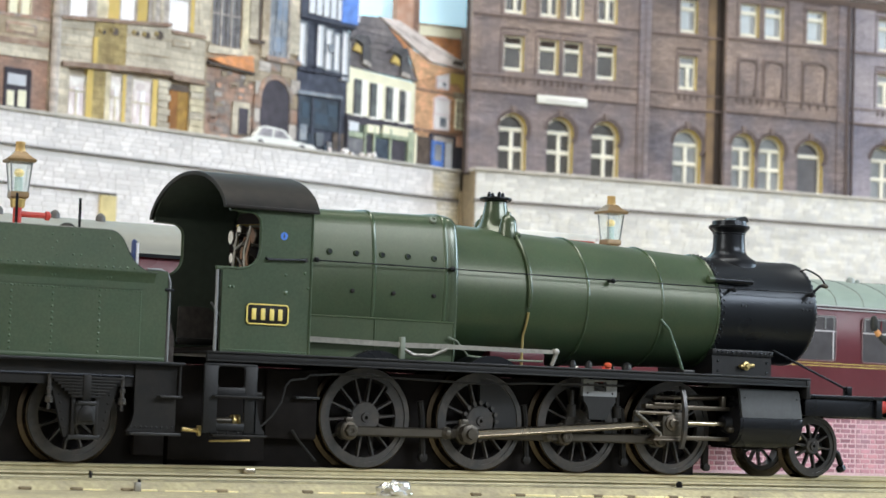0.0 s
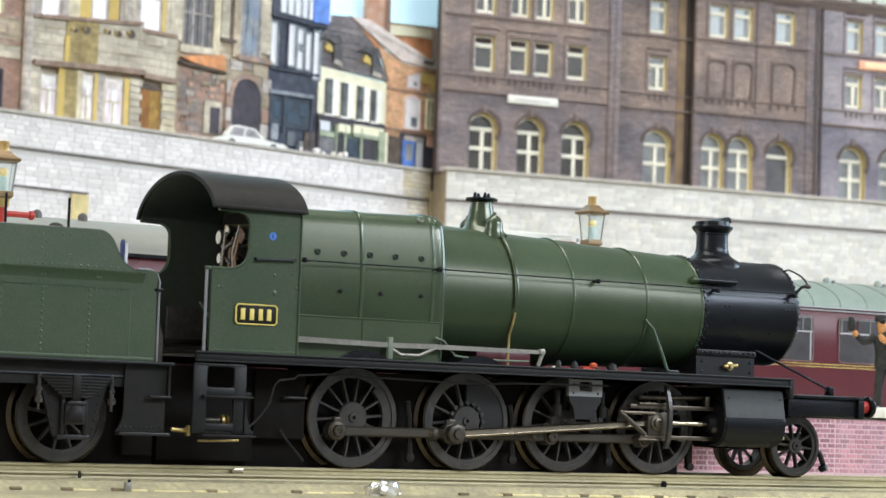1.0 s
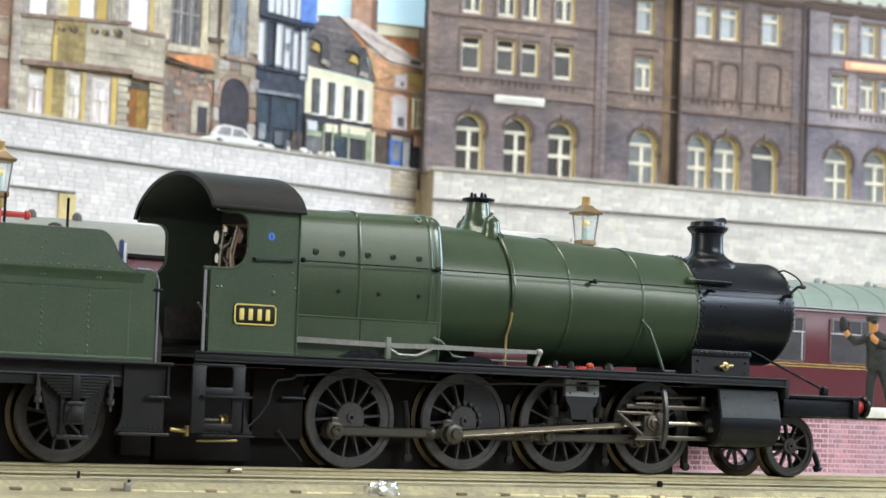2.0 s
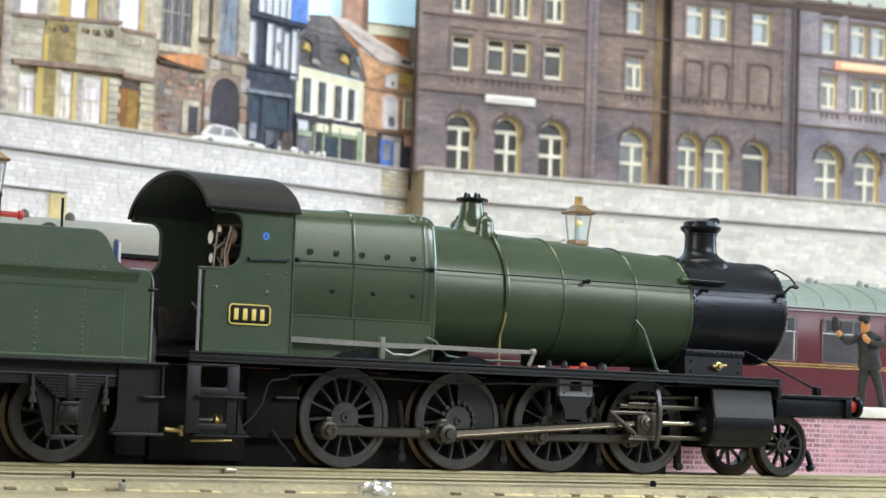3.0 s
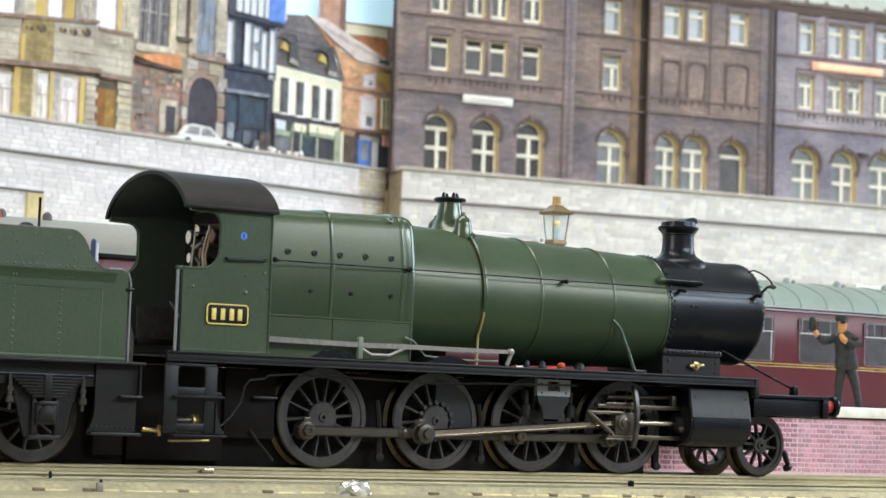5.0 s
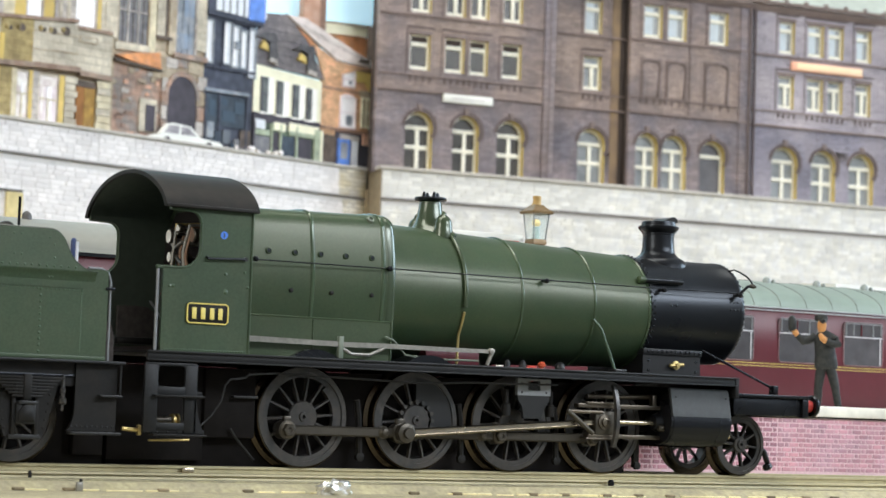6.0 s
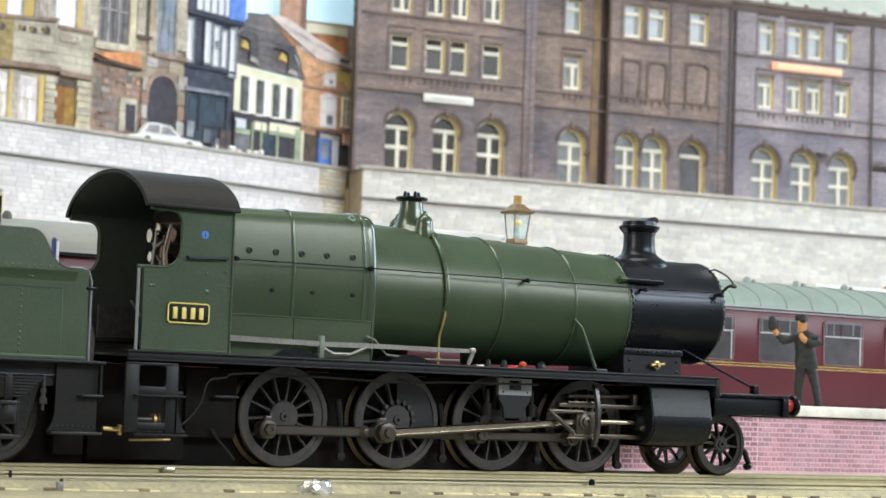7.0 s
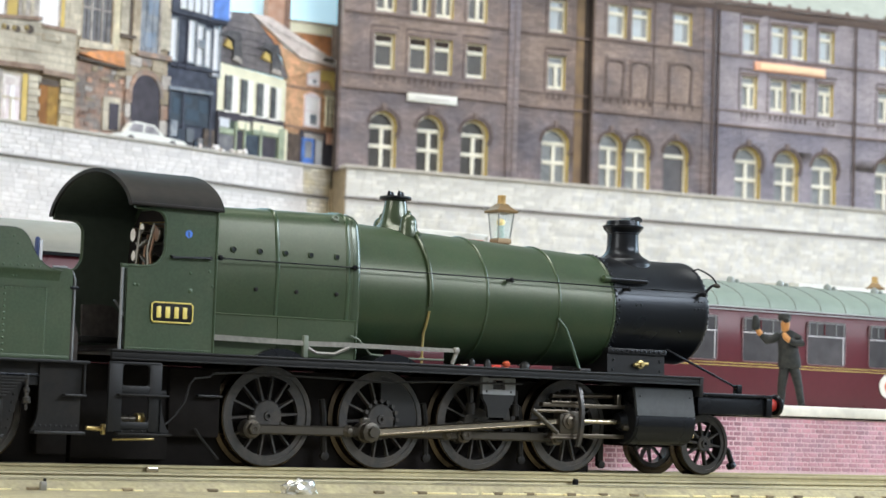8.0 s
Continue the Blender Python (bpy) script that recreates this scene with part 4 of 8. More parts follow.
# ground floor
for u0, u1, z0, z1, m in ((-207.5, -199.8, 124.6, 140.4, BLUSH), (-187.6, -181.8, 124.4, 142.9, ROSE), (-176.4, -166.9, 123.6, 142.9, BLUSH)):
    win = pane_window(h, u0, u1, z0, z1, 7.0, m, PALE_STONE, 0, 0)
    part("transom", box(bm_new(), u0, u1, 6.7, 7.0, z0 + 9.4, z0 + 10.0), SOFT_CREAM, win)
    part("mullion", box(bm_new(), (u0 + u1) / 2 - 0.4, (u0 + u1) / 2 + 0.4, 6.75, 7.0, z0, z0 + 9.4), SOFT_CREAM, win)
    part("blind", box(bm_new(), u0 + 0.4, u1 - 0.4, 6.85, 7.05, z1 - 4.5, z1 - 0.3), ROSE, win)
    for a, b, m2 in ((0.42, 0.68, BLOOM), (0.12, 0.26, ROSE)):
        part("curtain", box(bm_new(), u0 + (u1 - u0) * a, u0 + (u1 - u0) * b, 6.9, 7.1, z0 + 1.2, z1 - 0.6), m2, win)
for u0, u1, m in ((-213.0, -208.2, PALE_STONE), (-199.2, -196.2, GOLD_STONE), (-196.2, -190.2, OLIVE_STONE), (-190.2, -187.9, SOFT_CREAM), (-181.6, -180.0, GOLD_STONE), (-180.0, -177.0, PIER), (-166.6, -164.2, GOLD_STONE)):
    flat(h, "jamb", m, u0, u1, 119, 144.0, 6.2, 1.6)
for i in range(8):
    k = (i % 2) * 1.0
    flat(h, "quoin", PALE_STONE, -163.8, -158.6 + k, 121.2 + i * 2.9, 123.8 + i * 2.9, 6.2, 1.6)
    flat(h, "quoin", SOFT_CREAM if i % 3 else PALE_STONE, -147.2 - k * 0.5, -140.4, 121.2 + i * 2.9, 123.8 + i * 2.9, 6.0, 1.6)
    flat(h, "quoin", PALE_STONE, -212.8, -209.4 + k, 121.2 + i * 2.9, 123.8 + i * 2.9, 5.9, 0.6)
door = new("door")
door.parent = h
part("door_leaf", box(bm_new(), -157.6, -153.4, 6.9, 7.6, 119, 141), WOOD, door, "brown wooden door")
# sunlight on this half and shadow at the top are printed in colour
part("door_leaf", box(bm_new(), -153.3, -147.8, 6.9, 7.6, 119, 141), GOLD_WOOD, door, "sunlit half of the wooden door")
part("door_top_shadow", box(bm_new(), -158.0, -147.8, 6.6, 7.6, 140.6, 143.2), CARVED, door)

# stone gatehouse with the arch
h = house("brown rubble gatehouse with a dark archway and leaded window", "gatehouse")
flat(h, "front", RUBBLE, -140.4, -108, B0, 158, 8.4, 2)
flat(h, "upper_wall", SANDSTONE, -142, -116, 157, 215, 8.2, 2)
win = pane_window(h, -136.9, -120.9, 162.8, 205, 7.7, LEADED, SANDSTONE, 0, 0)
for u in (-131.7, -126.2):
    part("mullion", box(bm_new(), u - 0.3, u + 0.3, 7.4, 7.8, 162.8, 205), PIER, win)
for z in (176.2, 190.0):
    part("transom", box(bm_new(), -136.9, -120.9, 7.4, 7.75, z, z + 0.7), PIER, win)
for u in (-134.3, -128.9, -123.5):
    part("lead_bar", box(bm_new(), u - 0.1, u + 0.1, 7.5, 7.8, 162.8, 205), CARVED, win)
flat(h, "sill", PALE_STONE, -138.6, -120.2, 159.2, 162.2, 6.8, 1.6, slope0=-0.6)
flat(h, "pier", SANDSTONE, -142.0, -138.0, 157.8, 214, 7.2, 1.2), flat(h, "pier", SOFT_CREAM, -120.4, -117.0, 160.3, 214, 7.0, 1.4)
part("pantile_roof", prism(bm_new(), [(-138.0, 156.8), (-131.0, 155.2), (-113.8, 153.8), (-114.6, 160.6), (-126, 159.2)], "y", 6.2, 8.2), TILE, h, "orange pantile lean-to roof")
flat(h, "roof_edge", CARVED, -138.4, -113.4, 154.2, 155.2, 6.0, 2, slope0=1.6)
rng = random.Random(17)
for i in range(46):
    u, z = rng.uniform(-139.5, -112.5), rng.uniform(122.5, 151.5)
    wide, high = rng.uniform(2.0, 4.6), rng.uniform(1.2, 2.4)
    if not (-126.5 - wide < u < -113 and 126 - high < z < 141):
        flat(h, "rubble_stone", (RUBBLE, ROSE_BRICK, PIER, BROWN_BRICK, SANDSTONE)[i % 5], u, min(u + wide, -110.4), z, z + high, 8.0, 0.6, slope0=rng.uniform(-0.2, 0.2))
flat(h, "opening_surround", PALE_STONE, -123.6, -114.4, 126, 140.2, 7.5, 0.9), flat(h, "opening", SHADOW, -120.4, -115.4, 126.4, 137.7, 7.2, 0.6)
flat(h, "tower_front", SANDSTONE, -117, -89.0, 150, 215, 7.8, 2)
flat(h, "tower_base", RUBBLE, -112, -87.4, B0, 156, 7.9, 2)
flat(h, "pier", PALE_STONE, -116.6, -112.2, 168.0, 214, 6.8, 1.2), flat(h, "pier", CARVED, -112.0, -110.2, 168, 214, 7.2, 0.8)
flat(h, "pier", SANDSTONE, -110.0, -106.2, 161.0, 214, 6.6, 1.4), flat(h, "pier", PALE_STONE, -94.4, -89.0, 164.5, 214, 6.6, 1.4)
flat(h, "moulding", CARVED, -116.8, -108.6, 166.6, 168.2, 6.2, 1.8), flat(h, "moulding", RUBBLE, -107.0, -88.2, 160.0, 162.2, 6.2, 1.8)
win = pane_window(h, -105.7, -95.0, 161.8, 204, 7.3, BLUE_GLASS, PIER, 0, 0)
for u in (-102.2, -98.6):
    part("mullion", box(bm_new(), u - 0.25, u + 0.25, 7.1, 7.5, 162, 204), BLUE_GLASS, win)
part("transom", box(bm_new(), -105.7, -95.0, 7.1, 7.5, 176.6, 177.1), BLUE_GLASS, win)
for z0, z1, u0, u1 in ((164.5, 171, -103.6, -97.4), (178.6, 188, -101.4, -96.2)):
    # lighter blue patches print a reflection on the glass
    part("glass_reflection", box(bm_new(), u0, u1, 7.2, 7.6, z0, z1), HAZE_BLUE, win)
for u0, u1, z0, z1, m in ((-117, -110.6, 153.4, 158.6, SANDSTONE), (-110.4, -104.0, 155.4, 159.6, PIER), (-98.0, -91.6, 154.4, 159.4, SANDSTONE), (-104, -98.4, 156.2, 159.8, RUBBLE)):
    flat(h, "weathered_block", m, u0, u1, z0, z1, 7.2, 0.8, slope0=0.3)
for i in range(5):
    flat(h, "jamb_block", (PIER, RUBBLE)[i % 2], -112.0, -109.0 + (i % 2) * 0.5, 121 + i * 6, 126.6 + i * 6, 7.2, 0.9)
    flat(h, "jamb_block", (SANDSTONE, PIER, RUBBLE)[i % 3], -92.4 - (i % 2) * 0.4, -87.6, 121 + i * 6.6, 127 + i * 6.6, 7.0, 1.0)
part("archway", prism(bm_new(), [(-93.0, 118), *arc(-100.8, 143.6, 7.8, 0, 180, 14, 1.12), (-108.6, 118)], "y", 7.3, 8.2), SHADOW, h, "dark archway")
bm = bm_new()
loft(bm, [[Vector((x, d, z)) for x, z in arc(-100.8, 143.6, 9.8, -4, 184, 14, 1.12) + arc(-100.8, 143.6, 7.9, 184, -4, 14, 1.12)] for d in (6.9, 8.0)])
part("arch_ring", bm, RUBBLE, h)

# blue-black timbered shop
h = house("blue-black timbered shop house with white infill panels", "shop")
flat(h, "front", BLUE_BLACK, -89.0, -59.8, B0, 205, 7.8, 2)
flat(h, "jettied_floor", BLUE_BLACK, -89.4, -57.2, 181.6, 205, 5.4, 2.4, slope0=1.0)
for i in range(5):
    u = -85.2 + i * 4.1
    flat(h, "infill", PALE_PANEL, u, u + 3.1, 184.0 - i * 0.2, 192.4, 5.0, 0.5), flat(h, "infill", PALE_PANEL, u, u + 3.1, 193.4, 203, 5.0, 0.5)
for u0, u1, z0, z1 in ((-88.7, -84.8, 161.1, 179.4), (-78.6, -74.4, 161.5, 180.2), (-73.3, -69.5, 160.8, 178.6), (-68.4, -65.0, 160.8, 177.2), (-63.8, -60.0, 157.4, 178.6)):
    win = pane_window(h, u0, u1, z0, z1, 7.2, PALE_PANEL, BLUE_GLASS, 0, 0)
    part("curtain", box(bm_new(), u0 + 0.3, (u0 + u1) / 2 - 0.2, 7.15, 7.35, z0 + 0.4, z1 - 0.6), BLOOM, win)
flat(h, "timber_panel", BLUE_GLASS, -72.4, -69.0, 168.6, 172.0, 6.6, 0.4), flat(h, "timber_panel", BLUE_BLACK, -84.6, -79.0, 161.0, 179.6, 7.3, 0.4)
for z in (158.6, 180.0):
    flat(h, "rail", BLUE_BLACK, -89.0, -59.8, z, z + 1.0, 6.5, 1.0)
for u in (-84.4, -79.4, -64.7):
    flat(h, "stud", BLUE_BLACK, u, u + 0.7, 158, 181.6, 6.6, 0.9)
flat(h, "blue_sign", BLUE_PAINT, -66.6, -57.4, 182.4, 199, 4.4, 1.0, "bright blue sign")
flat(h, "sign_return", PALE_PANEL, -57.3, -56.0, 184, 199, 4.8, 1.2)
flat(h, "fascia", BLUE_GLASS, -88.8, -63.0, 147.8, 149.4, 6.2, 1.2, slope0=-0.4)
flat(h, "shop_window", TEAL_GLASS, -88.2, -63.4, 133.6, 147.0, 7.2, 0.8)
for u0, u1, z0, z1 in ((-86.0, -82.0, 138, 145), (-78, -70.5, 136, 141), (-71, -65.4, 140, 145.6), (-79, -75, 143, 146.2)):
    # reflections on the shop window, printed as lighter teal slabs
    flat(h, "shop_reflection", HAZE_TEAL, u0, u1, z0, z1, 7.0, 0.4, slope0=0.6)
for u0, u1, z0, z1, m in ((-86.7, -82.8, 127.6, 134.6, BLUE_GLASS), (-77.6, -73.2, 126.0, 132.0, GREY_BLUE), (-70.6, -67.8, 124, 128.6, LEADED), (-67.4, -61.4, 124.4, 133.0, CARVED), (-82.2, -78.4, 122, 131, TEAL_GLASS)):
    flat(h, "shop_display", m, u0, u1, z0, z1, 6.6, 0.7)
for i in range(9):
    flat(h, "shop_display", (BLOOM, TEAL_GLASS, ROSE, LEADED)[i % 4], -87 + i * 2.8, -85.4 + i * 2.8, 121.6, 124.4 + (i * 7 % 4) * 0.8, 6.2, 0.8)
for u in (-88.4, -80.4, -64.4):
    flat(h, "shop_post", BLUE_BLACK, u, u + 0.8, 121, 148, 6.4, 0.8)

# cream plastered shop with dark windows
h = house("cream plastered shop with four tall dark windows and slate roof", "shop")
flat(h, "front", CREAM, -59.8, -18.2, 142.0, 164.0, 7.4, 2, slope0=0.6, slope1=2.6)
for u0, u1, z0, z1 in ((-55.9, -51.4, 142.8, 158.7), (-46.2, -42.1, 142.6, 158.0), (-36.4, -32.3, 142.5, 157.6), (-27.9, -24.4, 142.4, 157.0)):
    win = new("window")
    win.parent = h
    part("pane", box(bm_new(), u0, u1, 7.0, 7.3, z0, z1), SMOKED, win)
    part("frame", box(bm_new(), u0, u0 + 0.8, 6.8, 7.0, z0, z1), SHADOW, win), part("frame", box(bm_new(), u0, u1, 6.8, 7.05, (z0 + z1) / 2, (z0 + z1) / 2 + 0.6), SHADOW, win)
    # sunlit side of the opening: the brightness is in its colour
    part("reveal", box(bm_new(), u1, u1 + 3.4, 7.0, 7.38, z0 - 0.2, z1 + 0.2), WARM_WHITE, win, "white reveal with printed sunlight")
    part("ledge", box(bm_new(), u0 - 0.6, u1 + 1.0, 6.5, 7.3, z0 - 0.8, z0), WARM_WHITE, win)
part("slate_roof", prism(bm_new(), [(-60.0, 164.4), (-16.8, 162.4), (-28.9, 179.5), (-40.7, 188.9), (-53.2, 187.8), (-58.9, 178.4)], "y", 7.2, 9.4), DARK_SLATE, h, "dark slate roof")
for i in range(6):
    z = 167.0 + i * 3.4
    flat(h, "slate_course", SLATE_EDGE, -58.8 + i * 0.6, -19.0 - i * 3.2, z, z + 0.2, 7.0, 0.4, slope0=1.6 - i * 0.25)
for u, z, k in ((-58.0, 170.2, 1.0), (-34.9, 167.8, 1.1)):
    dormer = new("dormer")
    dormer.parent = h
    # golden tone prints sunlight falling on the dormer
    part("front_face", prism(bm_new(), [(u, z + 1.4), (u + 4.9 * k, z + 0.3), (u + 4.2 * k, z + 3.2), (u + 1.8, z + 4.6)], "y", 5.9, 7.4), GOLD_STONE, dormer, "golden sunlit dormer front")
    part("hood", prism(bm_new(), [(u - 2.6, z + 5.6), (u + 1.6, z + 6.0), (u + 5.6 * k, z + 4.2), (u + 10.4 * k, z + 5.0), (u + 8.6 * k, z + 8.8), (u + 2.0, z + 8.4)], "y", 5.6, 7.3), SLATE_EDGE, dormer)
    part("cheek", prism(bm_new(), [(u + 5.6 * k, z - 4.0), (u + 11.6 * k, z - 5.0), (u + 9.6 * k, z + 4.6), (u + 5.6 * k, z + 4.4)], "y", 6.0, 7.3), SLATE_EDGE, dormer)
    part("lead_flashing", prism(bm_new(), [(u + 5.4 * k, z - 4.2), (u + 10.8 * k, z - 5.4), (u + 10.4 * k, z - 3.0), (u + 6.4 * k, z - 2.4)], "y", 5.7, 6.4), PIER, dormer)
flat(h, "sill_band", SHADOW, -59.8, -18.6, 138.6, 142.4, 7.0, 2, slope0=0.4)
flat(h, "shopfront", SHOP_GREEN, -59.8, -17.4, B0, 139, 7.6, 2, "green shopfront")
for u0, u1, z0, z1, m in ((-58.9, -52.8, 135.1, 139.3, PALE_PANEL), (-47.3, -40.3, 135.4, 139.1, CREAM), (-38.2, -19.9, 136.0, 139.8, CREAM), (-38.2, -19.9, 134.2, 135.9, SAGE), (-58.6, -50.0, 132.4, 134.8, SAGE)):
    flat(h, "fascia_board", m, u0, u1, z0, z1, 6.5, 1.0, slope0=0.1)
for u0, u1, z0, z1, m in ((-58.4, -49, 122, 132, LEADED), (-42.6, -34, 123.6, 133.4, TEAL_GLASS), (-32.6, -24, 123.6, 133.6, SHADOW), (-48.4, -44, 121, 134.4, SHADOW)):
    flat(h, "shop_window", m, u0, u1, z0, z1, 7.0, 0.8)
for u0, u1, m in ((-22.4, -19.0, SAGE), (-18.8, -17.2, CREAM), (-60.0, -58.8, SHADOW), (-49.0, -48.2, SAGE), (-43.6, -42.8, SAGE), (-33.8, -32.8, SAGE)):
    flat(h, "shop_post", m, u0, u1, 120, 138.4, 6.3, 1)
rng = random.Random(23)
for i in range(13):
    u = -61 + i * 1.5
    part("flower_display", lathe(bm_new(), (u, 6.4, 123.2 + rng.uniform(-0.8, 2.4)), (0, 0, 1), [(-1.2, 0.9), (0.2, rng.uniform(1.0, 1.7)), (1.1, 0.6)], 9), (BLOOM, ROSE, SANDSTONE)[i % 3], h)

# orange brick house at the corner
h = house("orange brick house with pinkish tiled roof and chimney")
flat(h, "front", RED_BRICK, -17.6, 26, B0, 172, 8.0, 2)
part("gable", prism(bm_new(), [(-24.6, 178.2), (-10.6, 172.4), (10, 171), (-17.4, 163.0)], "y", 7.0, 8.0), RED_BRICK, h)
part("gable", prism(bm_new(), [(-36, 184.6), (-26.4, 179.6), (-22, 172.6), (-28.4, 178.8)], "y", 6.9, 7.9), TILE, h)
part("tiled_roof", prism(bm_new(), [(-42.6, 189.0), (-30.6, 188.8), (5.0, 177.0), (14.8, 173.6), (11.6, 171.6), (-10.2, 172.9), (-25.0, 180.0)], "y", 6.4, 8.4), PALE_TILE, h, "pinkish tiled roof")
for k in (0.3, 0.6):
    part("tile_course", tube(bm_new(), [(-40.6 + 16.4 * k, 6.3, 188.6 - 8.4 * k), (8 + 3 * k, 6.3, 176.4 - 4.0 * k)], 0.14, 6), PIER, h)
# the roof's printed shadow, as a dark piece of card
part("eaves_shadow", prism(bm_new(), [(3.4, 173.4), (10.6, 173.0), (10.6, 175.2), (5, 175.0)], "y", 6.0, 8.0), CARVED, h)
part("upper_roof", prism(bm_new(), [(-6, 184.8), (4.6, 177.4), (15, 177.4), (15, 187), (-14, 185)], "y", 12, 14), TILE, h, "orange tiled roof behind")
part("ridge_wall", prism(bm_new(), [(-15, 185.0), (15, 187.4), (15, 191.6), (-15, 189.8)], "y", 11, 14), CREAM, h, "cream wall behind the chimney")
part("ridge_cap", prism(bm_new(), [(-15, 189.8), (15, 191.8), (15, 192.8), (-15, 190.8)], "y", 10.6, 14.2), SANDSTONE, h)
# dark sheet painting the shade where the town meets the warehouse
flat(h, "town_corner_shade", CARVED, 13.0, 26, 118, 192, 6.6, 4)
chimney = part("chimney", box(bm_new(), -29.4, -16.0, 9, 13, 178, 203, 0.3), ROSE_BRICK, h, "orange brick chimney stack")
part("chimney_cap", box(bm_new(), -30.6, -14.8, 8.4, 13.6, 203, 206, 0.3), RED_BRICK, h)
# browner brick prints the chimney's shaded side
part("chimney_shade", box(bm_new(), -19.4, -15.9, 8.8, 9.1, 180, 203), BROWN_BRICK, h)
for u0, u1, z0, z1 in ((-4.4, 2.4, 161.5, 168.0), (-5.4, 3.4, 142.2, 155.8)):
    win = pane_window(h, u0, u1, z0, z1, 7.6, BLOOM, BLUSH, 1, 0)
    part("arch_head", prism(bm_new(), arc((u0 + u1) / 2, z1, (u1 - u0) / 2, 0, 180, 8, 0.45), "y", 7.2, 7.7), BLUSH, win)
    part("glass", box(bm_new(), u0 + 3.6, u1 - 1.4, 7.4, 7.62, z0 + 1.0, z0 + (z1 - z0) * 0.40), BLUE_GLASS, win)
pane_window(h, 7.8, 12.8, 143.8, 156.6, 7.0, SANDSTONE, CREAM, 1, 1)
# patches of sunlight on the wall, printed in yellow and sand tones
part("sunlit_brickwork", prism(bm_new(), [(2.6, 169.2), (12.9, 169.4), (12.9, 160.6), (9.2, 164.6), (4.4, 164.0)], "y", 7.3, 8.1), GOLD_STONE, h, "bright yellow patch of printed sunlight on brick")
flat(h, "sunlit_brickwork", SANDSTONE, 6.4, 12.9, 157.4, 160.6, 7.4, 0.7)
for z in (140.2, 158.8, 170.0):
    flat(h, "brick_band", BROWN_BRICK, -17.4, 12.9, z, z + 0.9, 7.5, 0.6, slope0=0.3)
# flat dark card printing the shade in the gap between the houses
flat(h, "gap_shade_card", CARVED, -17.0, -8.6, B0, 137.4, 7.1, 1)
flat(h, "shopfront", SHADOW, -8.4, 13, B0, 139.6, 7.2, 1), flat(h, "fascia", PIER, -6.0, 6.0, 136.2, 138.4, 6.4, 1)
flat(h, "blue_door", BLUE_PAINT, -7.2, 0.2, 119, 136.2, 6.4, 0.8, "bright blue door"), flat(h, "pale_door", PALE_PANEL, 1.6, 5.4, 119, 136.0, 6.4, 0.8)
flat(h, "door_panel", BLUE_GLASS, -5.8, -1.4, 127, 134.6, 6.2, 0.4), flat(h, "hanging_sign", ROSE_BRICK, 8.2, 12.8, 134.8, 139.8, 6.0, 0.8, "dark red shop sign")

# road and parked white car in front of the gatehouse
HAZED_PANE = card("hazy_grey_window_card", (0.24, 0.22, 0.24), rough=0.4, second=(0.34, 0.31, 0.33), patch=4)
car = thing("parked_car", "white saloon car on the upper road", "car", m=LEFT @ Matrix.Translation((-0.0105, 0, 0.008)) @ Matrix.Diagonal((0.93, 1, 0.93, 1)))
part("body", prism(bm_new(), [(-120, 122.2), (-75.4, 122.2), (-75.2, 124.4), (-76.6, 125.8), (-88, 127.0), (-111, 126.8), (-119.6, 125)], "y", 2.6, 5.8), WHITE, car, "white painted body")
part("cabin", prism(bm_new(), [(-113, 126.7), (-88.4, 126.9), (-95, 131.6), (-105.4, 132.3), (-109.0, 131.4)], "y", 3.0, 5.4), WHITE, car)
part("side_window", prism(bm_new(), [(-110.2, 127.4), (-102, 127.4), (-101.6, 131), (-107.6, 131.2)], "y", 2.8, 3.1), HAZED_PANE, car)
part("side_window", prism(bm_new(), [(-100.6, 127.4), (-91.6, 127.5), (-95.6, 130.8), (-100.2, 131)], "y", 2.8, 3.1), HAZED_PANE, car)
for u in (-109, -84):
    part("wheel", cyl(bm_new(), (u, 2.4, 123.4), (u, 4, 123.4), 2.2, seg=16), SHADOW, car)
structure_road = part("road", box(bm_new(), -520, 14, 6.6, 18, 117, 118), BOARD)
structure_road.matrix_world = LEFT
tagged(structure_road, "narrow road behind the wall coping", "road", kind="structure")

# ---- carriages standing behind the platform ----
RIB = material("dark_grey_roof_rib", (0.14, 0.155, 0.14), 0.5, grain=2.0, vary=0.1, stain=0.15, bump=0.003)
VENT = material("grey_vent_paint", (0.27, 0.30, 0.28), 0.35, grain=2.0, vary=0.1, stain=0.1, bump=0.003)
CY = 102.0
DARK_VENT = material("brownish_grey_vent_paint", (0.085, 0.078, 0.074), 0.5, grain=1.5, vary=0.15, stain=0.2, bump=0.003)
WINDOW_EDGE = material("rosy_grey_window_edge", (0.24, 0.15, 0.165), 0.35, grain=1.0, vary=0.2, stain=0.2, bump=0.002)
RAIL_GREY = material("pale_window_rail", (0.46, 0.45, 0.48), 0.4, grain=1.0, vary=0.1, stain=0.15, bump=0.003)


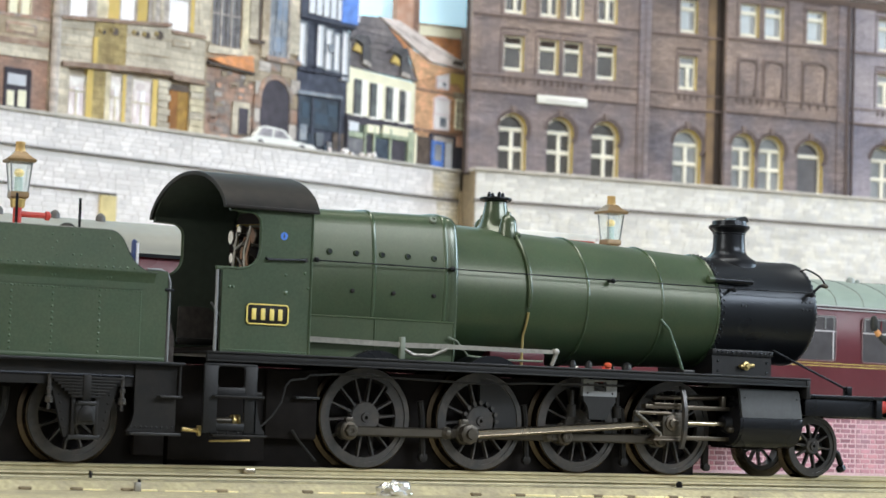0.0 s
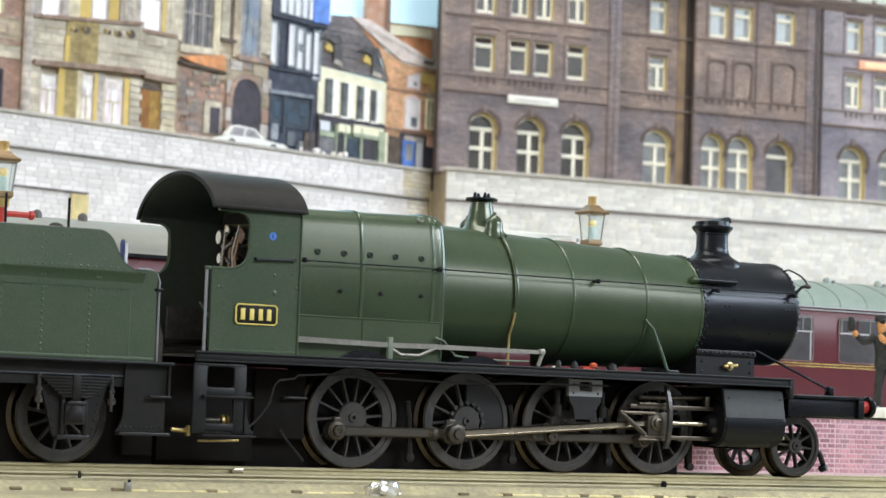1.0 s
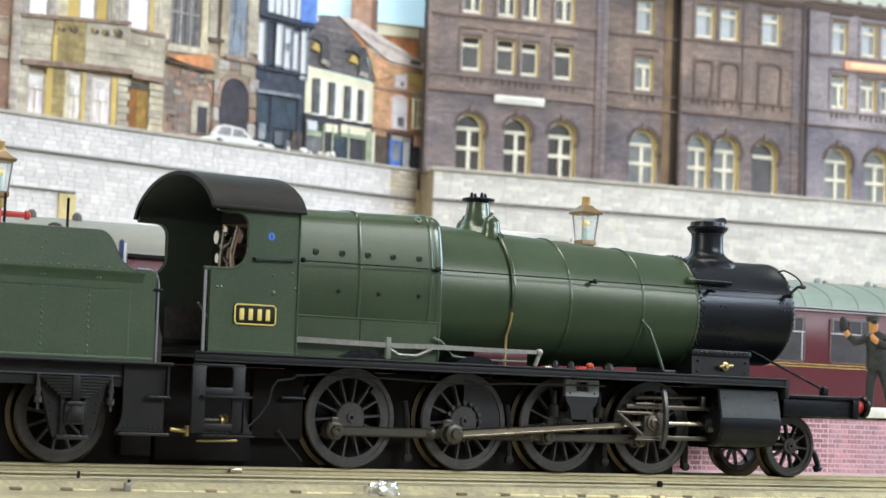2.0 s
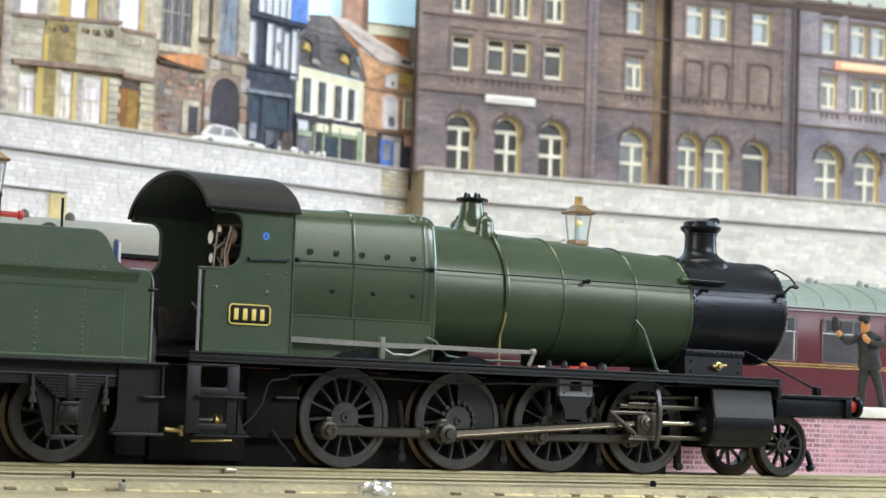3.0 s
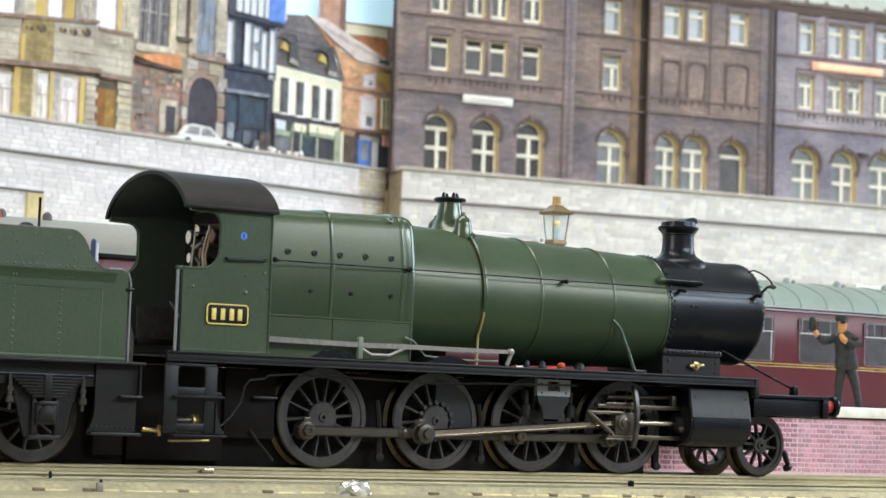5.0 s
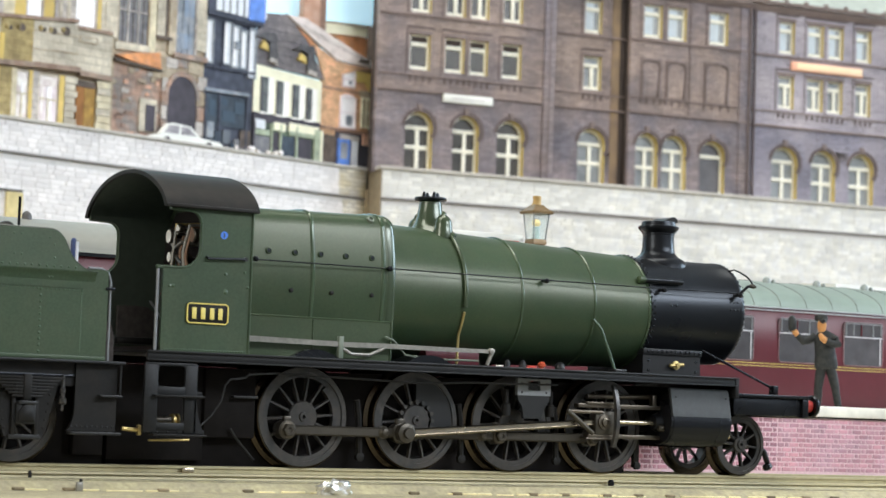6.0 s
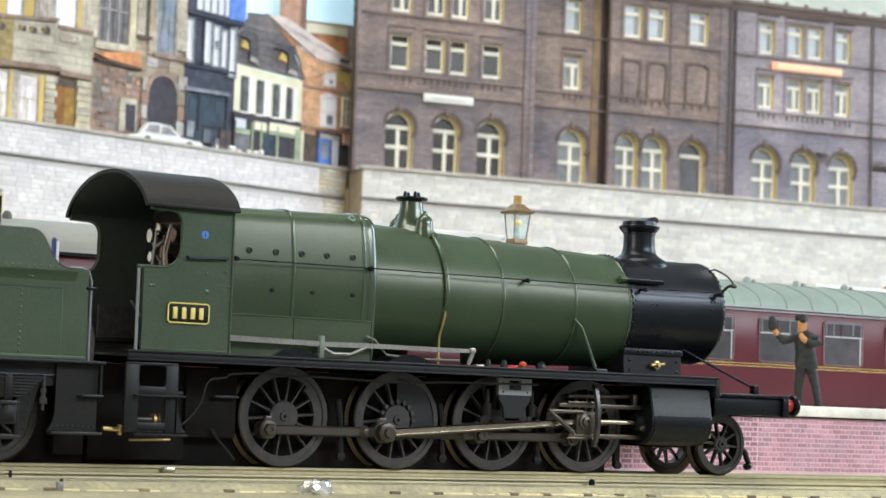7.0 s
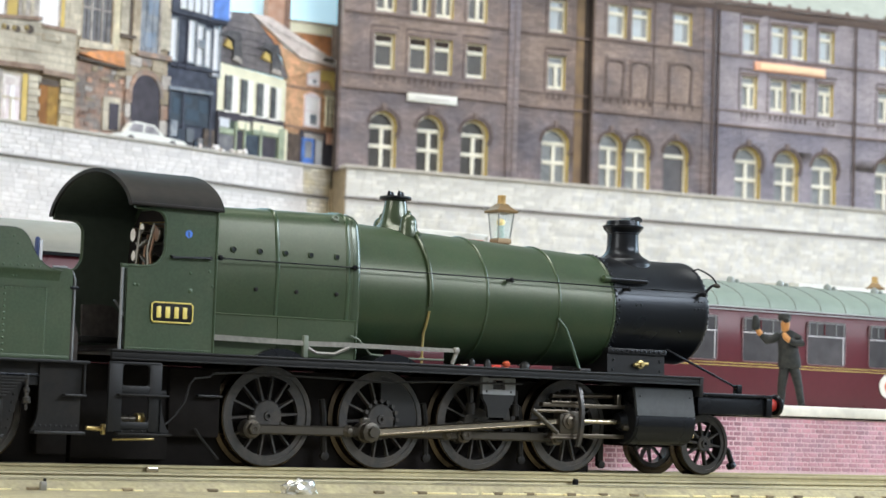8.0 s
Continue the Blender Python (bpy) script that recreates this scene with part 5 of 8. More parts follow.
def carriage(label, x0, x1, roof_mat, first, windows, vents, vent_mat, group="carriages", eave=0.0):
    c = thing("carriage", label, "carriage", group)
    side = [(84.6, 9), (84.0, 17), (83.9, 30), (84.4, 40.8 + eave), (85, 41.6 + eave)]
    other = [(2 * CY - y, z) for y, z in side[::-1]]
    part("body", prism(bm_new(), side + other, "x", x0, x1), MAROON, c, "maroon painted carriage body")
    rise = ((0.0, 0.0), (0.25, 0.9), (0.8, 2.1), (2.1, 3.4), (3.8, 4.35), (5.7, 5.2), (7.7, 5.9), (9.6, 6.55), (11.6, 7.1), (14.8, 7.7), (17.8, 7.9))
    curve = [(CY - 18.3, 41.6 + eave)] + [(CY - 18.0 + a, 41.9 + eave + b) for a, b in rise] + [(CY + 18.0 - a, 41.9 + eave + b) for a, b in rise[:-1][::-1]] + [(CY + 18.3, 41.6 + eave)]
    part("roof", prism(bm_new(), curve, "x", x0 - 0.4, x1 + 0.4), roof_mat, c)
    x = x0 + 8
    while x < x1:
        if not eave:
            part("roof_rib", tube(bm_new(), [(x, y, z) for y, z in curve[:13]], 0.15, 5), RIB, c)
        x += 9.12
    part("gutter", box(bm_new(), x0, x1, 83.5, 84.8, (41.0 if eave else 41.55) + eave, 41.8 + eave), BLACK if eave else RAIL_GREY, c)
    for z in (26.7, 26.0):
        part("lining", box(bm_new(), x0, x1, 83.78, 84.0, z, z + 0.13), YELLOW, c, "thin yellow lining")
    if not eave:
        part("lining", box(bm_new(), x0, x1, 83.85, 84.3, 40.8, 41.1), RAIL_GREY, c, "thin pale lining")
    for i in range(windows):
        a = first + i * 22.8
        b, lo, hi, k = a + 14.1, 27.4, 39.2, 1.0
        win = new("window")
        win.parent = c
        o = [*arc(b - k, hi - k, k, 0, 90, 4), *arc(a + k, hi - k, k, 90, 180, 4), *arc(a + k, lo + k, k, 180, 270, 4), *arc(b - k, lo + k, k, 270, 360, 4)]
        part("pane", prism(bm_new(), o, "y", 83.78, 84.2), DARK_GLASS, win)
        part("frame", tube(bm_new(), [(x, 83.74, z) for x, z in o + o[:1]], 0.12, 6), WINDOW_EDGE, win)
        part("transom", box(bm_new(), a + 0.2, b - 0.2, 83.55, 83.77, 34.95, 35.3, 0.08), RAIL_GREY, win, "pale grey toplight rail")
        for f in (0.05, 0.24, 0.44, 0.74, 0.94):
            part("vent_bar", box(bm_new(), a + 14.1 * f - 0.14, a + 14.1 * f + 0.14, 83.5, 83.76, 35.55, hi - 0.5), MAROON if f == 0.44 else PALE_GREY, win)
        part("vent_rail", box(bm_new(), a + 0.5, b - 0.5, 83.5, 83.77, hi - 0.55, hi - 0.25), PALE_GREY, win)
        # a reflection down the pane, built as a pale strip
        part("pane_reflection", box(bm_new(), b - 1.1, b - 0.75, 83.6, 83.77, lo + 0.4, 34.9), RAIL_GREY, win, "pale strip painted as a reflection on the pane")
    for x in vents:
        part("roof_vent", lathe(bm_new(), (x, CY - 5, 49.6 + eave * 1.1), (0, 0, 1), [(-1, 1.1), (0.4, 1.1), (0.8, 0.9), (1.1, 0.6), (1.3, 0.25)], 14), vent_mat, c)
        if not eave:
            part("vent_plug", lathe(bm_new(), (x + 2.4, CY - 5, 49.4), (0, 0, 1), [(-1, 0.6), (0.5, 0.6), (0.8, 0.3)], 10), vent_mat, c)
    for x in (x0 + 24, x1 - 24):
        for dx in (-16, 16):
            part("wheel", cyl(bm_new(), (x + dx, 94, 7.2), (x + dx, 97, 7.2), 7.0, seg=24), FRAME, c)
        part("bogie", box(bm_new(), x - 24, x + 24, 86, 118, 4, 9), FRAME, c)
    return c


c = carriage("maroon carriage with ribbed grey-green roof and lined sides", 66, 340, COACH_ROOF, 78.0, 11, (127.7, 145.6, 163.5, 181, 198.4, 216.3, 234, 252, 270, 292), VENT)
part("roundel", lathe(bm_new(), (245.1, 83.6, 22.4), (0, -1, 0), [(-0.3, 3.3), (0.1, 3.3), (0.15, 2.6)], 24), WHITE, c, "pale round badge on the side")
part("roundel_core", cyl(bm_new(), (245.1, 83.5, 22.4), (245.1, 83.3, 22.4), 1.6, seg=20), ORANGE_RED, c)
carriage("maroon carriage with pale grey roof beside the tender", -215, 62, PALE_ROOF, -207, 11, (-50.8, -37.5, -24.6, -14.0, 9, -71, 23, -95), DARK_VENT, eave=1.3)
far = thing("covered_wagon", "white roofed wagon behind the maroon carriage", "wagon")
part("body", box(bm_new(), 261, 350, 138, 166, 6, 52.2), BROWN_CARD, far)
part("roof", prism(bm_new(), [(137.6, 52.2), (138, 53.9), (142, 54.3), (152, 54.6), (162, 54.3), (166, 53.9), (166.4, 52.2)], "x", 260, 352), WHITE, far)
for x in (284, 312, 340):
    part("wheel", cyl(bm_new(), (x, 144, 6), (x, 146, 6), 6.2, seg=20), FRAME, far)
structure("platform_track", box(bm_new(), -420, 520, 82, 172, -4.05, -0.2), BED, "olive ballast under the carriages", "track bed")

# ---- platform lamps ----
LAMP_GLASS = clear("lamp_glass", (0.93, 0.96, 0.95), 0.06)
LAMP_GLASS.node_tree.nodes["Principled BSDF"].inputs["Transmission Weight"].default_value = 0.9
LAMP_GLASS.node_tree.nodes["Principled BSDF"].inputs["IOR"].default_value = 1.35
LAMP_CAP = material("bronze_lamp_cap", (0.20, 0.130, 0.060), 0.42, metal=0.3, grain=1.0, vary=0.12, stain=0.1, bump=0.004)
FINIAL = material("coppery_finial", (0.52, 0.34, 0.13), 0.35, metal=0.3, grain=1.0, vary=0.1, stain=0.1, bump=0.003)
AMBER = material("amber_mantle", (0.92, 0.68, 0.20), 0.4, grain=1.0, vary=0.05, stain=0.0, bump=0.0)
TEAL = material("teal_burner", (0.27, 0.38, 0.34), 0.4, grain=1.0, vary=0.05, stain=0.0, bump=0.0)


def square(r, z, ox=0.0):
    return [Vector((ox + sx * r, sy * r, z)) for sx, sy in ((-1, -1), (1, -1), (1, 1), (-1, 1))]


def gas_lamp(label, post, m):
    l = thing("platform_lamp", label, "lamp", "platform lamps", m=m)
    part("post", lathe(bm_new(), (0, 0, 0), (0, 0, 1), [(0, 1.9), (1.2, 1.9), (1.8, 1.2), (9, 1.1), (9.6, 1.5), (10.4, 1.5), (11, 0.95), (34.0, 0.9)], 16), post, l)
    part("collar", lathe(bm_new(), (0, 0, 33.6), (0, 0, 1), [(0, 1.25), (0.3, 1.45), (1.4, 1.5), (1.7, 1.7), (1.9, 1.2)], 18), BRASS, l, "brass collar")
    part("base_frame", loft(bm_new(), [square(1.3, 35.3), square(1.85, 35.7), square(1.85, 36.6), square(1.7, 36.8)]), LAMP_CAP, l)
    for sx, sy in ((-1, -1), (1, -1), (1, 1), (-1, 1)):
        part("glazing_bar", tube(bm_new(), [(sx * 1.6, sy * 1.6, 36.6), (sx * 2.2, sy * 2.2, 43)], 0.15, 6), PALE_GREY, l)
    for k in range(4):
        a, b = math.cos(k * math.pi / 2), math.sin(k * math.pi / 2)
        def pt(s, r, z):
            return Vector((a * r - b * s, b * r + a * s, z))
        bm = loft(bm_new(), [[pt(-1.5, 1.55, 36.8), pt(1.5, 1.55, 36.8), pt(1.5, 1.45, 36.8), pt(-1.5, 1.45, 36.8)],
                             [pt(-2.1, 2.15, 43), pt(2.1, 2.15, 43), pt(2.1, 2.05, 43), pt(-2.1, 2.05, 43)]])
        g = part("glass", bm, LAMP_GLASS, l)
        g.visible_shadow = False
    part("burner", lathe(bm_new(), (0, 0, 36.6), (0, 0, 1), [(0, 0.9), (3.2, 0.85), (3.3, 0.3)], 12), TEAL, l, "teal burner")
    part("mantle", lathe(bm_new(), (0, 0, 39.8), (0, 0, 1), [(0, 0.3), (0.3, 0.8), (0.9, 1.05), (1.5, 0.8), (1.8, 0.2)], 14), AMBER, l, "amber mantle")
    part("cap", loft(bm_new(), [square(2.75, 42.8), square(2.9, 43.0), square(2.9, 43.35), square(2.2, 43.8), square(1.5, 44.5), square(1.1, 45.0)]), LAMP_CAP, l, "bronze pyramid cap")
    part("finial", lathe(bm_new(), (0, 0, 44.3), (0, 0, 1), [(0, 1.35), (0.5, 1.3), (0.7, 1.1), (2.1, 0.95), (2.3, 1.05), (2.7, 1.0), (2.8, 0.3)], 16), FINIAL, l, "coppery finial")
    bm = cyl(bm_new(), (0, 0, 32.4), (5.9, 0.6, 32.4), 0.62, 0.6, 12)
    lathe(bm, (5.7, 0.58, 32.4), (1, 0.1, 0), [(0, 0.6), (0.2, 0.95), (0.9, 0.95), (1.3, 0.4)], 12)
    part("ladder_bar", bm, post, l)
    return l


PLACE_Z = PT * S
first_lamp = gas_lamp("red post platform gas lamp with bronze lantern", RED, pose(-0.0442, 0.062, PLACE_Z, 0, 0, -6))
copy_thing(first_lamp, pose(0.0985, 0.062, PLACE_Z, 0, 0, 0))
copy_thing(first_lamp, pose(0.303, 0.150, -0.0035 + 0.0155, 0, 0, -40))

board = thing("station_sign", "red sign board with white border on the platform", "sign")
part("panel", box(bm_new(), 70, 98.6, 69, 69.8, 46, 52.2, 0.1), RED, board)
for a, b, c0, d in ((69.2, 99.4, 52.1, 53.6), (69.2, 99.4, 45.2, 46.1), (69.2, 70.1, 46, 53.0), (98.5, 99.4, 46, 53.0)):
    part("border", box(bm_new(), a, b, 68.7, 70, c0, d, 0.1), WHITE, board)
for x in (73, 95):
    part("post", box(bm_new(), x - 0.7, x + 0.7, 69.9, 71, PT, 53, 0.1), WHITE, board)

# ---- the locomotive ----
loco = thing("steam_locomotive", "green model goods locomotive with black smokebox, standing on the track", "locomotive")

# running plate and valances
part("running_plate", box(bm_new(), -34.6, 95.4, -17.6, 17.6, 19.5, 19.9, 0.12), PLATE, loco)
for s in (-1, 1):
    part("valance", box(bm_new(), -34.4, 95.2, min(s * 17.2, s * 16.4), max(s * 17.2, s * 16.4), 18.3, 19.55, 0.1), PLATE, loco)
    part("valance_lip", box(bm_new(), -34.4, 95.2, min(s * 17.45, s * 16.5), max(s * 17.45, s * 16.5), 18.1, 18.4, 0.1), PLATE, loco)
part("drop_plate", box(bm_new(), 94.6, 95.6, -17.4, 17.4, 15.8, 19.9, 0.15), PLATE, loco)

# front platform, buffer beam, buffers
part("front_platform", box(bm_new(), 95.2, 114.6, -16.8, 16.8, 16.1, 16.8, 0.15), BLACK, loco)
for s in (-1, 1):
    part("front_valance", box(bm_new(), 95.4, 113.4, min(s * 16.0, s * 15.0), max(s * 16.0, s * 15.0), 12.4, 16.15, 0.25), BLACK, loco)
part("buffer_beam", box(bm_new(), 113.2, 114.8, -16.6, 16.6, 12.2, 16.2, 0.2), BLACK, loco)
for y in (-11.4, 11.4):
    b = new("buffer")
    b.parent = loco
    part("shank", lathe(bm_new(), (114.7, y, 14.8), (1, 0, 0), [(0, 2.0), (0.6, 2.0), (0.9, 1.5), (4.9, 1.25)], 20), RED, b, "red buffer shank")
    part("head", lathe(bm_new(), (119.4, y, 14.8), (1, 0, 0), [(0, 0.8), (0.2, 2.1), (0.6, 2.35), (1.1, 2.25), (1.5, 1.4)], 24), BLACK, b, "dark buffer head")
bm = tube(bm_new(), [(92.0, -7.4, 26.1), (113.4, -6.6, 18.3)], 0.26, 8)
part("front_stay", bm, BLACK, loco)
part("lamp_iron", box(bm_new(), 113.0, 114.4, -7.4, -5.8, 16.8, 18.9, 0.2), BLACK, loco)


# boiler: Belpaire firebox, coned barrel, smokebox
def belpaire(x, half, top, low=20.0, low_half=12.0):
    pts = [(0, top), (half * 0.45, top - 0.1), (half * 0.68, top - 0.35), (half * 0.79, top - 0.8), (half * 0.855, top - 1.45), (half * 0.893, top - 2.3), (half * 0.915, top - 3.4), (half * 0.942, top - 5.4),
           (half * 0.97, top - 8.0), (half * 0.992, top - 11.0), (half, top - 14.2), (half * 0.98, top - 18), (low_half, low)]
    return [Vector((x, y, z)) for y, z in pts] + [Vector((x, -y, z)) for y, z in pts[:0:-1]]


part("firebox", loft(bm_new(), [belpaire(-15.4, 13.2, 46.9), belpaire(14.6, 13.9, 47.5)]), GREEN, loco)
part("firebox_lip", loft(bm_new(), [belpaire(x, 13.9 - d, 47.5 - d) for x, d in ((14.55, 0.0), (14.9, -0.06), (15.4, -0.02), (15.9, 0.12), (16.35, 0.38), (16.7, 0.75), (16.9, 1.2))]), LIP, loco, "glossy rounded firebox shoulder", sharp=60)


def clad_band(owner, x, w, half, top):
    rows = [belpaire(x + d * w, half + k, top + k, 20.0, 12.0 + k) for d, k in ((-0.5, -0.05), (-0.4, 0.14), (-0.15, 0.27), (0.15, 0.27), (0.4, 0.14), (0.5, -0.05))]
    return part("cladding_band", loft(bm_new(), rows), BAND, owner)


clad_band(loco, -1.0, 0.9, 13.53, 47.19)
clad_band(loco, 13.6, 0.9, 13.88, 47.47)


def barrel(x):
    f = (x - 15.0) / (78.0 - 15.0)
    return 33.35 - 0.6 * f, 13.55 - 2.2 * f


part("barrel", loft(bm_new(), [ring((x, 0, barrel(x)[0]), (1, 0, 0), barrel(x)[1], 72) for x in (15.5, 34, 46, 63, 77.6)]), GREEN, loco)
for x, w in ((45.6, 0.6), (63.2, 0.6), (77.0, 0.6)):
    bm = loft(bm_new(), [ring((x + d, 0, barrel(x)[0]), (1, 0, 0), barrel(x)[1] + e, 72) for d, e in ((-w / 2, -0.05), (-w * 0.4, 0.16), (-w * 0.22, 0.27), (0, 0.32), (w * 0.22, 0.27), (w * 0.4, 0.16), (w / 2, -0.05))])
    part("boiler_band", bm, BAND, loco)
smoke = new("smokebox")
smoke.parent = loco


def shell(x):
    """Centre height and radius of the smokebox at x."""
    f = (x - 77.3) / 24.8
    return 32.9 + 0.6 * f, 11.2 - 0.6 * f


def on_shell(x, deg, up=0.0):
    c0, r0 = shell(x)
    nrm = Vector((0, math.cos(radians(deg)), math.sin(radians(deg))))
    return Vector((x, 0, c0)) + nrm * (r0 + up), nrm


rows = ((77.3, -0.3), (77.5, 0.25), (78.2, 0.3), (78.3, 0.0), (90.0, 0.0), (100.8, 0.0), (101.0, 0.12), (101.8, 0.1), (102.3, -0.3), (102.5, -0.9))
part("drum", loft(bm_new(), [ring((x, 0, shell(x)[0]), (1, 0, 0), shell(x)[1] + e, 72) for x, e in rows]), SMOKE, smoke)
part("smokebox_door", lathe(bm_new(), (102.3, 0, shell(102)[0]), (1, 0, 0), [(0, 9.0), (0.5, 9.0), (1.1, 8.4), (2.2, 6.0), (2.7, 3), (2.8, 0.4)], 48), SMOKE, smoke)
bm = bm_new()
for x0, k, n, size, up in ((77.65, 0.0, 56, 0.26, 0.28), (78.3, 0.5, 56, 0.26, 0.28), (101.9, 0.0, 56, 0.4, -0.1)):
    for i in range(n):
        p, nrm = on_shell(x0, 360 * (i + k) / n, up)
        dots(bm, [p], nrm, size, 0.35)
for x, deg in [(x, d) for x in (98.4, 99.4, 100.4, 101.2) for d in (177, 168.5)] + [(82.8, 175), (84.0, 175), (94.9, 203)]:
    p, nrm = on_shell(x, deg)
    dots(bm, [p], nrm, 0.28, 0.25)
part("rivets", bm, BLACK, smoke)
# saddle
sad = new("smokebox_saddle")
sad.parent = loco
part("casting", prism(bm_new(), [(-9.6, 19.9), (9.6, 19.9), (9.4, 24.4), (-9.4, 24.4)], "x", 77.0, 91.6), PLATE, sad)
part("flange", box(bm_new(), 76.8, 91.8, -9.9, 9.9, 24.0, 25.2, 0.2), PLATE, sad)
bm = bm_new()
dots(bm, [(x, -9.9, 24.6) for x in span(78, 91, 12)], (0, -1, 0), 0.3, 0.25)
dots(bm, [(78.4, -9.6, 22.8), (90.4, -9.6, 22.8), (78.4, -9.6, 20.8), (90.4, -9.6, 20.8)], (0, -1, 0), 0.3, 0.25)
part("rivets", bm, BLACK, sad)
part("lubricator", lathe(bm_new(), (85.0, -9.7, 22.0), (0, -1, 0), [(0, 0.9), (0.5, 0.9), (0.6, 0.5), (1.2, 0.45)], 12), BRASS, sad, "brass fitting")
part("lubricator_pipe", cyl(bm_new(), (83.4, -10.1, 21.9), (86.8, -10.1, 22.2), 0.4, seg=10), BRASS, sad)

# chimney with a flared base and black cap
part("chimney", lathe(bm_new(), (87.3, 0, 42.2), (0, 0, 1), [(-0.6, 6.6), (0.6, 6.2), (1.5, 5.7), (1.9, 5.1), (2.3, 4.4), (2.8, 3.8), (3.5, 3.45), (4.5, 3.3), (6.9, 3.25), (7.0, 3.38), (7.3, 3.38), (7.7, 3.75), (8.1, 4.1), (8.4, 4.25), (8.75, 4.2), (8.85, 3.65), (9.7, 3.5), (9.8, 2.9), (8.4, 2.7)], 40), BLACK, loco)
part("capuchon", prism(bm_new(), [(86.6, 51.8), (90.4, 51.8), (90.3, 52.6), (89.6, 53.0), (88.4, 52.8)], "y", -2.4, 2.4), GREY, loco)
# safety valve bonnet
valve = new("safety_valve")
valve.parent = loco
part("bonnet", lathe(bm_new(), (31.6, 0, 45.2), (0, 0, 1), [(0, 5.0), (0.7, 4.4), (1.3, 3.7), (2.0, 3.2), (3.2, 2.75), (5.0, 2.35), (6.6, 2.1)], 36), LIP, valve)
part("bonnet_rim", lathe(bm_new(), (31.6, 0, 51.7), (0, 0, 1), [(0, 2.1), (0.2, 3.0), (0.5, 3.2), (0.8, 3.1), (0.8, 1.8)], 28), BLACK, valve)
for dx, dy in ((-1.5, 0.0), (0, -1.3), (1.5, 0.0), (0, 1.3)):
    part("valve_pin", lathe(bm_new(), (31.6 + dx, dy, 52.3), (0, 0, 1), [(0, 0.42), (0.8, 0.4), (1.3, 0.2)], 8), BLACK, valve)
for s in (-1, 1):
    part("top_feed", lathe(bm_new(), (31.6, s * 5.0, 44.0), (0, 0, 1), [(0, 1.9), (1.6, 1.9), (2.0, 1.75), (3.0, 1.7), (3.9, 1.5), (4.5, 1.0), (4.8, 0.55), (5.1, 0.5), (5.5, 0.3)], 20), LIP, valve)
    part("feed_elbow", lathe(bm_new(), (32.4, s * 5.8, 45.6), (0.35, s * 0.5, -0.8), [(-0.6, 0.6), (0.6, 0.75), (1.0, 0.9), (1.4, 0.9), (1.6, 0.5)], 14), LIP, valve)
    c0, r0 = barrel(33.8)
    pts = [(32.1 + 0.7 * max(0, (40 - a) / 20), s * (r0 + 0.45) * math.sin(radians(a)), c0 + (r0 + 0.45) * math.cos(radians(a))) for a in range(22, 106, 6)]
    part("feed_pipe", tube(bm_new(), pts, 0.42, 10), LIP, valve)
c0, r0 = barrel(34)
low = [(32.1, -(r0 + 0.35) * math.sin(radians(a)), c0 + (r0 + 0.35) * math.cos(radians(a))) for a in range(104, 128, 4)]
part("feed_pipe_lower", tube(bm_new(), low + [(32.0, -11.0, 23.2), (31.9, -11.0, 20)], 0.25, 8), BRASS, loco, "unpainted brass feed pipe")
part("pipe_union", lathe(bm_new(), (31.9, -11.0, 20.6), (0, 0, 1), [(0, 0.3), (0.1, 0.5), (0.6, 0.5), (0.7, 0.3)], 10), BRASS, loco)
part("whistle_plug", lathe(bm_new(), (11.4, -11.75, 45.75), (0, -0.75, 0.66), [(0, 0.7), (0.6, 0.7), (0.7, 0.4), (0.4, 0.35)], 14), PALE_GREEN, loco, "pale plug")

# firebox fittings
for x in (-9.9, -4.6, 0.6, 5.8, 11.2):
    part("washout_plug", lathe(bm_new(), (x, -12.8 - 0.022 * (x + 15.4), 38.8), (0, -1, 0.08), [(0, 0.62), (0.3, 0.6), (0.36, 0.42), (0.05, 0.38)], 12), GREEN, loco)
    part("plug_socket", lathe(bm_new(), (x, -12.8 - 0.022 * (x + 15.4), 38.8), (0, -1, 0.08), [(0, 0.4), (0.22, 0.4), (0.23, 0.1)], 12), BLACK, loco)
for x in (-5.3, 2.9, 11.2):
    part("washout_plug", lathe(bm_new(), (x, -13.25 - 0.022 * (x + 15.4), 31.9), (0, -1, 0), [(0, 0.42), (0.15, 0.42), (0.2, 0.28)], 10), ROOF_BLACK, loco)
part("ashpan_casing", loft(bm_new(), [[Vector((x, y, z)) for y, z in ((-13.9, 27.2), (-14.25, 27.0), (-14.3, 19.9), (14.3, 19.9), (14.25, 27.0), (13.9, 27.2))] for x in (-15.3, 15.2)]), GREEN, loco)
part("casing_bead", tube(bm_new(), [(-15.2, -14.2, 27.1), (15.2, -14.2, 27.1), (15.2, -14.25, 20)], 0.2, 6), GREEN, loco)
part("casing_bead", tube(bm_new(), [(-1.0, -14.25, 27.0), (-1.0, -14.3, 20)], 0.14, 6), GREEN, loco)

# handrail along the boiler, with knobs
part("handrail", tube(bm_new(), [(-15.0, -14.6, 36.9), (15.5, -14.6, 37.0), (45, -13.3, 37.1), (77, -12.2, 37.2), (100.5, -12.1, 37.4)], 0.12, 8), BLACK, loco)
for x, y in ((-13.2, -14.6), (14.5, -14.6), (50.6, -13.1), (80.0, -12.1), (99.6, -12.1)):
    part("handrail_knob", lathe(bm_new(), (x, y + 1.6, 37.0), (0, -1, 0), [(0, 0.36), (1.1, 0.32), (1.35, 0.5), (1.8, 0.5), (2.05, 0.25)], 12), BLACK, loco)
part("ejector_pipe", cyl(bm_new(), (75.2, -10.4, 38.9), (85.6, -10.4, 38.9), 0.62, seg=12), BLACK, loco)
